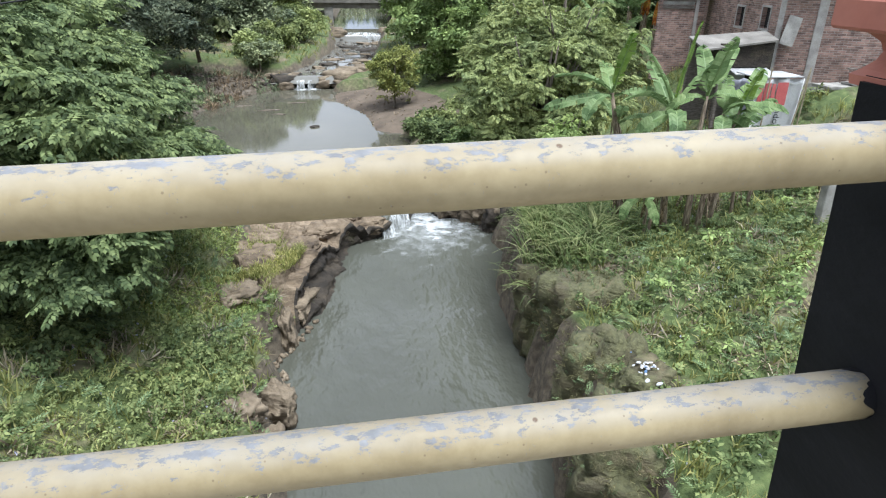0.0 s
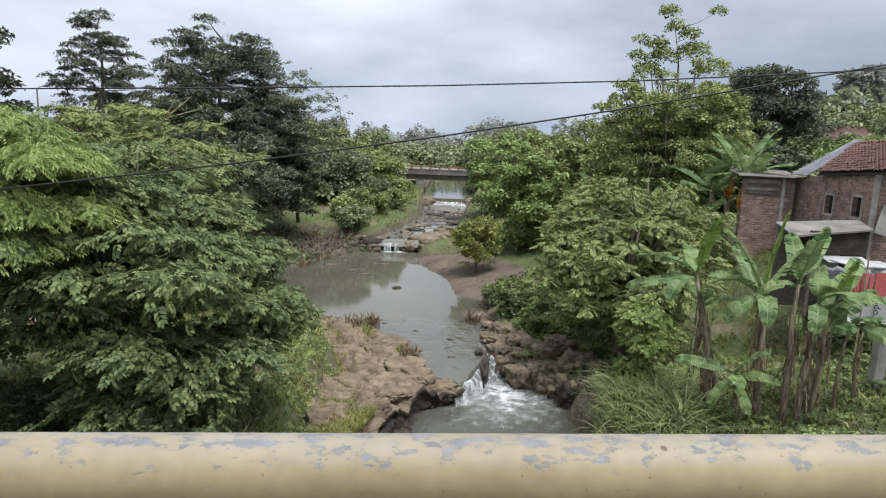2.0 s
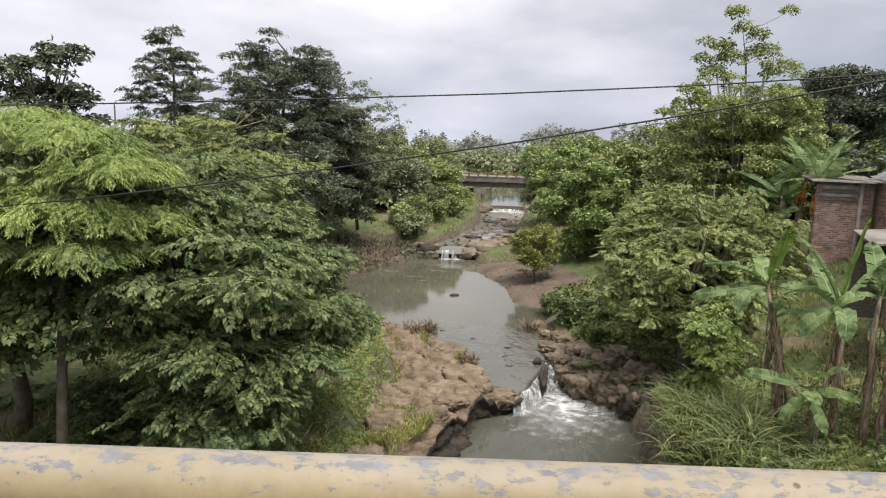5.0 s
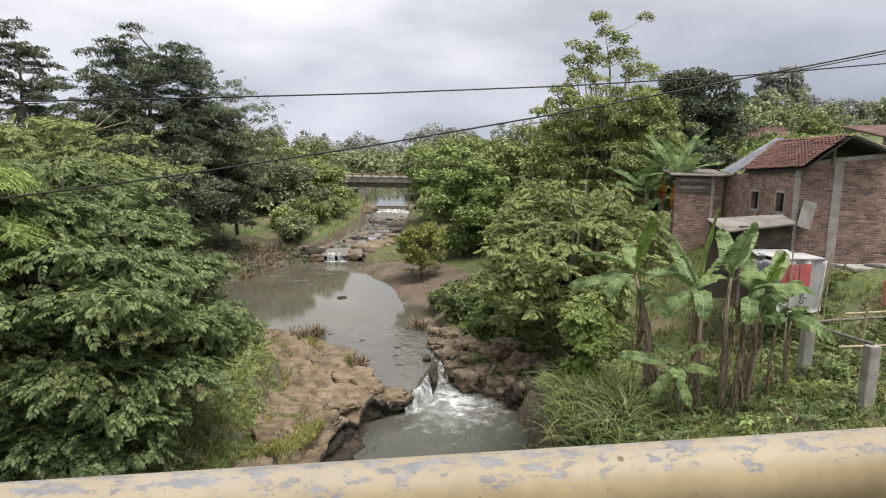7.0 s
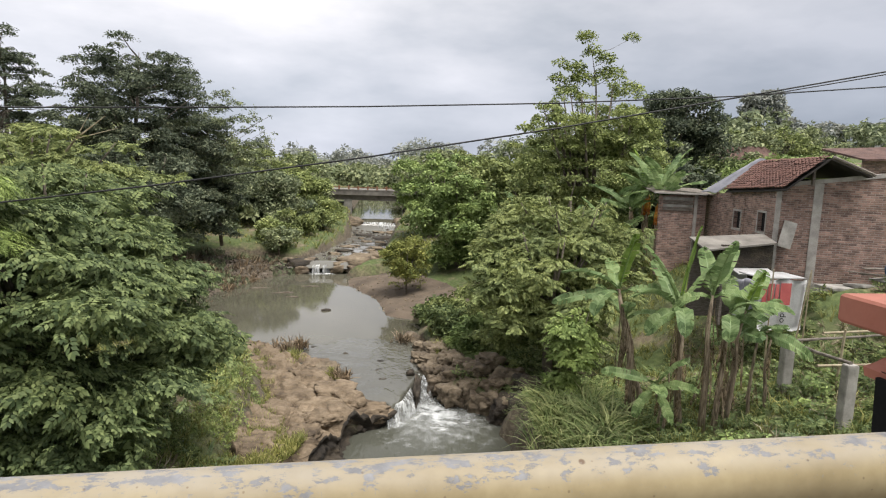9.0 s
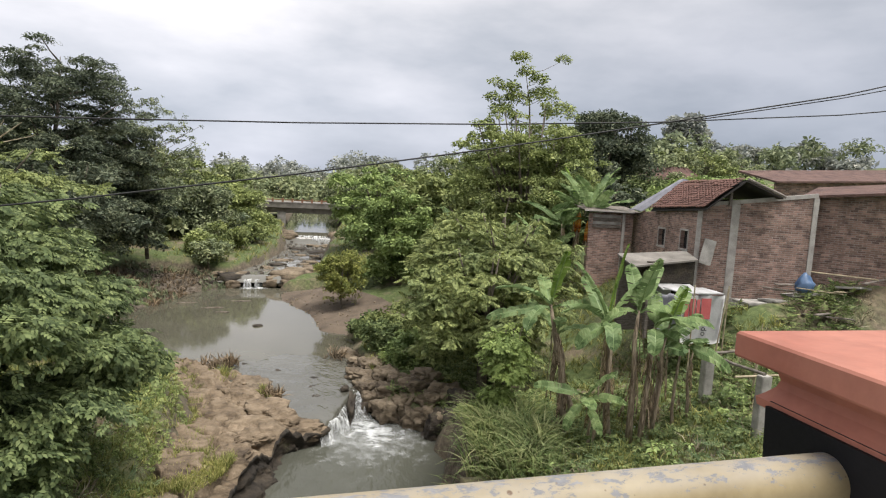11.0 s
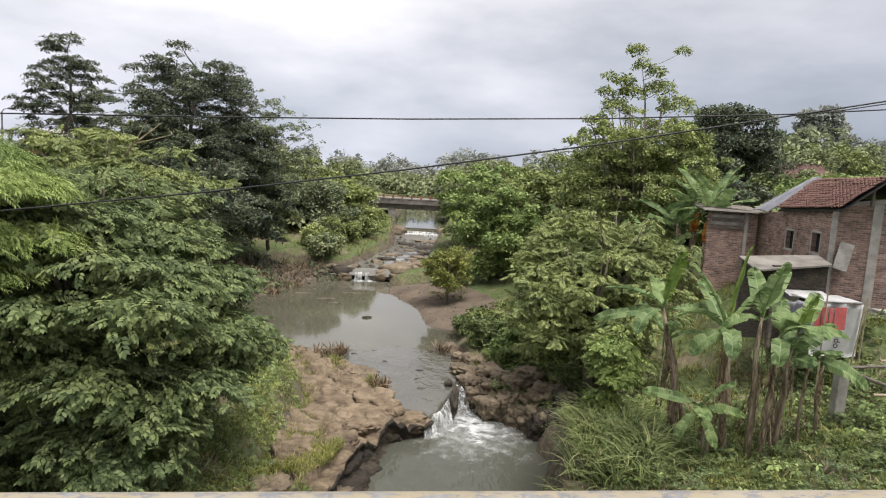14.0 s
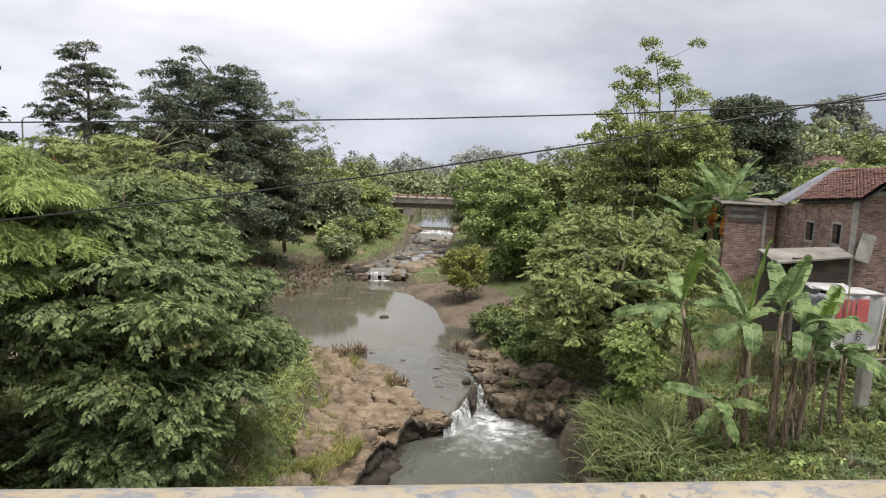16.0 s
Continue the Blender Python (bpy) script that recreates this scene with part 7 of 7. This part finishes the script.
def low_shed():
    ob = tagged(empty("low_shed", 11.2, 17.2, -2), "dark low shed with flat cement-sheet roof", "shed")
    for nm, bb, mt in (("back_wall", (10.4, 18.0, -2.9, 12.7, 18.1, -0.5), M_DARKWOOD), ("side_wall", (12.25, 16.9, -2.9, 12.36, 18.0, -0.42), M_ROCK_FACE), ("front_wall", (10.7, 16.84, -1.15, 12.25, 16.98, -0.5), M_ROCK_FACE),
                       ("curtain", (11.0, 17.2, -1.95, 11.8, 17.25, -1.2), M_TIN), ("post", (10.75, 16.86, -2.9, 10.85, 16.96, -1.15), M_DARKWOOD)):
        part(nm, box_bm(*bb, 0.01), mt, ob)
    bm = box_bm(11.0, 16.45, -1.2, 12.2, 16.86, -1.17, 0.006)
    for v in bm.verts:
        v.co.z += 0.25 * (v.co.y - 16.86)
    part("awning", bm, M_TIN, ob)
    bm = bmesh.new()
    vs = [bm.verts.new((x, y, z + dz)) for dz in (0, -0.05) for x, y, z in ((10.05, 16.65, -0.62), (12.3, 16.7, -0.38), (12.85, 18.15, -0.27), (10.35, 18.15, -0.42))]
    for f in ((0, 1, 2, 3), (7, 6, 5, 4), (0, 4, 5, 1), (1, 5, 6, 2), (2, 6, 7, 3), (3, 7, 4, 0)):
        bm.faces.new([vs[i] for i in f])
    bmesh.ops.recalc_face_normals(bm, faces=bm.faces)
    part("roof_sheet", bm, M_CONCRETE_OLD, ob)
    return ob


low_shed()
ob = part("leaning_sheet", box_bm(-0.2, 0, 0, 0.2, 0.02, 0.86, 0.006), M_CONCRETE)
ob.matrix_world = pose(13.35, 17.8, -0.66, -14, 14, -20)
tagged(ob, "pale tin sheet leaning on the brick wall", "metal sheet")


def back_house():
    ob = tagged(empty("back_house", 25, 27, 0), "plain house with long brown tile roof", "house")
    bm, m = wall_bm((23.3, 26.3), (33, 24.6), -2, 2.45, 2.95, 0.15)
    set_part("wall", bm, M_BRICK, ob, m)
    bm = bmesh.new()
    vs = [bm.verts.new(p) for p in ((23.0, 25.9, 2.45), (33.5, 24, 3.05), (33.5, 28, 3.6), (23.4, 29.2, 3.0), (23.0, 25.9, 2.37), (33.5, 24, 2.97), (33.5, 28, 3.52), (23.4, 29.2, 2.9))]
    for f in ((0, 1, 2, 3), (7, 6, 5, 4), (0, 4, 5, 1), (1, 5, 6, 2), (2, 6, 7, 3), (3, 7, 4, 0)):
        bm.faces.new([vs[i] for i in f])
    part("roof", bm, M_ROOF_FAR, ob)
    ob = tagged(empty("neighbour_house", 17, 15, 0), "dark brick neighbouring house with tile eave", "house")
    bm, m = wall_bm((16.75, 17.3), (18.9, 14.4), -2.6, 1.7, 2.1, 0.15)
    set_part("wall", bm, M_BRICK, ob, m)
    bm = bmesh.new()
    vs = [bm.verts.new(p) for p in ((16.3, 17.2, 1.75), (18.5, 13.8, 2.15), (20.5, 15.2, 2.5), (18.3, 18.6, 2.1), (16.3, 17.2, 1.67), (18.5, 13.8, 2.07), (20.5, 15.2, 2.4), (18.3, 18.6, 2.0))]
    for f in ((0, 1, 2, 3), (7, 6, 5, 4), (0, 4, 5, 1), (1, 5, 6, 2), (2, 6, 7, 3), (3, 7, 4, 0)):
        bm.faces.new([vs[i] for i in f])
    part("roof", bm, M_ROOF_FAR, ob)
    for (x, y, z) in ((52, 70, 5.0), (30, 44, 2.2)):
        ob = tagged(empty("distant_house", x, y, z), "distant house with red tile roof among trees", "house")
        part("wall", box_bm(x - 2.5, y, z - 2.5, x + 2.5, y + 3, z, 0.02), M_CONCRETE_LIGHT, ob)
        bm = bmesh.new()
        vs = [bm.verts.new(p) for p in ((x - 3, y - 0.4, z - 0.1), (x + 3, y - 0.4, z - 0.1), (x + 3, y + 3.4, z - 0.1), (x - 3, y + 3.4, z - 0.1), (x - 1.6, y + 1.5, z + 1.5), (x + 1.6, y + 1.5, z + 1.5))]
        for f in ((0, 1, 5, 4), (1, 2, 5), (2, 3, 4, 5), (3, 0, 4), (3, 2, 1, 0)):
            bm.faces.new([vs[i] for i in f])
        part("roof", bm, M_ROOF_FAR, ob)


back_house()


def small_house(x, y, z, w, wall, roof, label):
    """A far house: a walled block with a gabled roof."""
    ob = tagged(empty("distant_house", x, y, z), label, "house")
    part("wall", box_bm(x - w / 2, y, z - 2.6, x + w / 2, y + 3, z, 0.02), wall, ob)
    bm = bmesh.new()
    vs = [bm.verts.new(p) for p in ((x - w / 2 - 0.3, y - 0.3, z - 0.05), (x + w / 2 + 0.3, y - 0.3, z - 0.05), (x + w / 2 + 0.3, y + 3.3, z - 0.05), (x - w / 2 - 0.3, y + 3.3, z - 0.05), (x - w / 2 - 0.3, y + 1.5, z + 0.8), (x + w / 2 + 0.3, y + 1.5, z + 0.8))]
    for f in ((0, 1, 5, 4), (1, 2, 5), (2, 3, 4, 5), (3, 0, 4), (3, 2, 1, 0)):
        bm.faces.new([vs[i] for i in f])
    part("roof", bm, roof, ob)
    part("window", box_bm(x - 0.5, y - 0.03, z - 1.2, x + 0.4, y + 0.02, z - 0.3, 0.01), M_INSIDE, ob)


small_house(-23.6, 45, 2.05, 2.6, M_ORANGE_DULL, M_TIN, "far house with a pale metal roof behind trees")
small_house(19.8, 75, 1.0, 2.4, M_CONCRETE_OLD, M_ROOF_FAR, "far house with a brown tile roof among trees")


def street_lamp(x, y, z, label):
    """A tall pole with a short arm and a flat lamp head."""
    ob = tagged(empty("street_lamp", x, y, ground_z(x, y)), label, "street lamp", "street lamps")
    part("pole", tube_bm([(x, y, ground_z(x, y) - 0.3), (x, y, z - 0.25)], [0.08, 0.05], 8), M_CONCRETE_OLD, ob)
    part("arm", tube_bm([(x, y, z - 0.25), (x + 0.15, y, z - 0.05), (x + 0.5, y, z)], [0.04, 0.035, 0.03], 6), M_ZINC, ob)
    part("lamp_head", box_bm(x + 0.4, y - 0.1, z - 0.06, x + 0.85, y + 0.1, z + 0.05, 0.02), M_ZINC, ob)


street_lamp(15.8, 70, 2.35, "grey street lamp beside the far bridge")
street_lamp(-26.3, 45, 4.0, "grey street lamp rising behind the bank trees")
tagged(part("utility_post", tube_bm([(-7.1, 16, ground_z(-7.1, 16) - 0.3), (-7.1, 16, 0.2)], [0.08, 0.06], 10), M_CONCRETE), "slim grey concrete post among the bank trees", "post")


# ---- banner, fence and small things on the right bank ----
def banner():
    ob = tagged(empty("banner_screen", 10.9, 14.5, -2.4), "white and red printed banner tied to poles", "banner")

    def cloth(name, ax, ay, bx, by, z0, z1, material, label=""):
        bm = bmesh.new()
        rows = []
        for j in range(11):
            rows.append([bm.verts.new((ax + (bx - ax) * i / 16, ay + (by - ay) * i / 16 + 0.035 * math.sin(i * 1.1 + j * 0.4), z1 + (z0 - z1) * j / 10 - 0.03 * math.sin(i * 0.6))) for i in range(17)])
        for a, b in zip(rows, rows[1:]):
            for i in range(16):
                bm.faces.new((a[i], a[i + 1], b[i + 1], b[i]))
        bmesh.ops.solidify(bm, geom=bm.faces, thickness=0.006)
        part(name, bm, material, ob, label, smooth=True)

    cloth("cloth", 10.35, 14.5, 11.62, 14.5, -2.42, -1.08, M_CLOTH)
    cloth("side_cloth", 9.9, 14.9, 10.33, 14.52, -2.3, -1.12, M_ZINC, "grey-blue side sheet")
    part("top_sheet", box_bm(10.3, 14.46, -1.06, 11.6, 15.4, -1.03, 0.006), M_TIN, ob)
    for x0, x1, z0, z1 in ((10.38, 10.5, -1.72, -1.18), (10.53, 10.7, -1.72, -1.18), (10.74, 10.84, -1.7, -1.2), (10.88, 11.18, -1.74, -1.17)):
        part("print_panel", box_bm(x0, 14.44, z0, x1, 14.45, z1), M_RED, ob)
    for body, x, z, size in (("Indo", 10.94, -1.76, 0.25), ("n M", 10.6, -1.6, 0.22)):
        font = bpy.data.curves.new("lettering", "FONT")
        font.body, font.size, font.extrude = body, size, 0.003
        held = new("lettering_curve", font)
        bpy.context.view_layer.update()
        me = bpy.data.meshes.new_from_object(held.evaluated_get(bpy.context.evaluated_depsgraph_get()))
        bpy.data.objects.remove(held)
        word = finish(new("lettering", me), M_INK)
        word.matrix_world = Matrix.Translation((x, 14.435, z)) @ Euler((radians(90), radians(90), 0)).to_matrix().to_4x4()
        word.parent = ob
        word.matrix_parent_inverse = ob.matrix_basis.inverted()
    for x, lean in ((10.6, -0.02), (11.35, 0.3), (11.6, 0.05)):
        part("pole", tube_bm([(x, 14.38, ground_z(x, 14.4)), (x + lean, 14.38, -0.8)], [0.022, 0.018], 7), M_BAMBOO, ob)


banner()


def fence_post(x, y, h):
    z = ground_z(x, y)
    bm = box_bm(x - 0.13, y - 0.1, z - 0.3, x + 0.13, y + 0.1, z + h, 0.015)
    return tagged(part("fence_post", bm, M_CONCRETE), "grey weathered concrete fence post", "fence post", "fence posts")


fence_post(10.15, 13.0, -2.3 - ground_z(10.15, 13.0))
fence_post(10.05, 11.0, -2.2 - ground_z(10.05, 11.0))
for ends, r, label in ((((10.15, 13.0, -2.27), (10.05, 11.0, -2.17)), 0.04, "thin weathered rail across the fence posts"), (((10.15, 13.0, -2.27), (14.5, 13.6, -2.2)), 0.035, "thin weathered rail beside the yard"),
                       (((10.6, 12.5, -1.95), (13.6, 12.9, -1.9)), 0.03, "split bamboo pole laid across the fence"), (((10.3, 12.2, -2.62), (13.0, 12.4, -2.6)), 0.03, "split bamboo pole laid low along the fence")):
    tagged(part("fence_rail", tube_bm([ends[0], Vector(ends[0]).lerp(Vector(ends[1]), 0.5) + Vector((0, 0, -0.03)), ends[1]], [r, r * 0.9, r], 8), M_DARKWOOD if r > 0.03 else M_BAMBOO), label, "fence rail", "fence rails")
tagged(part("fence_stake", tube_bm([(13.3, 12.75, ground_z(13.3, 12.75) - 0.2), (13.35, 12.72, -1.75)], [0.035, 0.03], 7), M_BAMBOO), "thin bamboo stake holding the fence poles", "fence stake", "fence stakes")
tagged(part("fence_stake", tube_bm([(11.1, 12.52, ground_z(11.1, 12.5) - 0.2), (11.12, 12.45, -1.85)], [0.035, 0.03], 7), M_BAMBOO), "thin bamboo stake holding the fence poles", "fence stake", "fence stakes")
g_lit = random.Random(8)
for k in range(22):
    bm = bmesh.new()
    bmesh.ops.create_icosphere(bm, subdivisions=2, radius=0.024 * g_lit.uniform(0.5, 1.4))
    for v in bm.verts:
        v.co *= 1 + 0.9 * noise.noise(v.co * 22 + Vector((k, 0, 0)))
        v.co.z *= 0.4
        v.co.x *= 1.5
    ob = part("litter", bm, M_BLUE if k % 6 == 3 else M_TRASH)
    x, y = g_lit.gauss(4.2, 0.16), g_lit.gauss(7.08, 0.14)
    ob.matrix_world = pose(x, y, -4.02 + 0.02 * g_lit.random(), g_lit.uniform(-20, 20), g_lit.uniform(-20, 20), g_lit.uniform(0, 360))
    tagged(ob, "crumpled blue plastic litter on the rock" if k % 6 == 3 else "crumpled pale plastic litter on the rock", "litter", "litter on the rock")


# ---- rubbish in front of the house ----
g_yard = random.Random(21)
for k in range(9):
    ln, wd = g_yard.uniform(0.8, 1.9), g_yard.uniform(0.1, 0.18)
    ob = part("plank", box_bm(-ln / 2, -wd / 2, 0, ln / 2, wd / 2, 0.03, 0.006), M_DARKWOOD if k % 3 else M_BAMBOO)
    x, y = g_yard.uniform(14.6, 17.4), g_yard.uniform(14.6, 15.9)
    ob.matrix_world = pose(x, y, ground_z(x, y) + 0.22 + 0.035 * k, g_yard.uniform(-4, 4), g_yard.uniform(-6, 6), g_yard.uniform(-35, 35))
    tagged(ob, "old grey plank thrown in a heap" if k % 3 else "pale split bamboo thrown in a heap", "plank", "planks in the yard")
for k in range(5):
    ob = part("concrete_block", box_bm(-0.45, -0.35, 0, 0.45, 0.35, 0.07, 0.012), M_CONCRETE)
    x, y = 13.9 + 0.75 * k, 15.6 + g_yard.uniform(-0.3, 0.5)
    ob.matrix_world = pose(x, y, ground_z(x, y) + 0.12, g_yard.uniform(-9, 9), g_yard.uniform(-9, 9), g_yard.uniform(-40, 40))
    tagged(ob, "broken grey concrete block lying among weeds", "concrete block", "blocks in the yard")


def crumpled_sack(x, y, z, material):
    """A slumped plastic sack with a tied neck."""
    bm = bmesh.new()
    bmesh.ops.create_icosphere(bm, subdivisions=3, radius=1)
    for v in bm.verts:
        n = noise.fractal(v.co * 2.2 + Vector((3, 1, 2)), 0.8, 2, 4)
        k = 1 + 0.3 * n
        v.co = Vector((v.co.x * 0.27 * k, v.co.y * 0.24 * k, max(-0.2, v.co.z * 0.3 * k) + 0.12 * max(0, v.co.z) ** 6))
    ob = part("sack", bm, material, smooth=True)
    ob.matrix_world = pose(x, y, z)
    return tagged(ob, "crumpled blue plastic sack lying by the brick wall", "sack")


crumpled_sack(15.3, 15.6, ground_z(15.3, 15.6) + 0.35, M_BLUE)
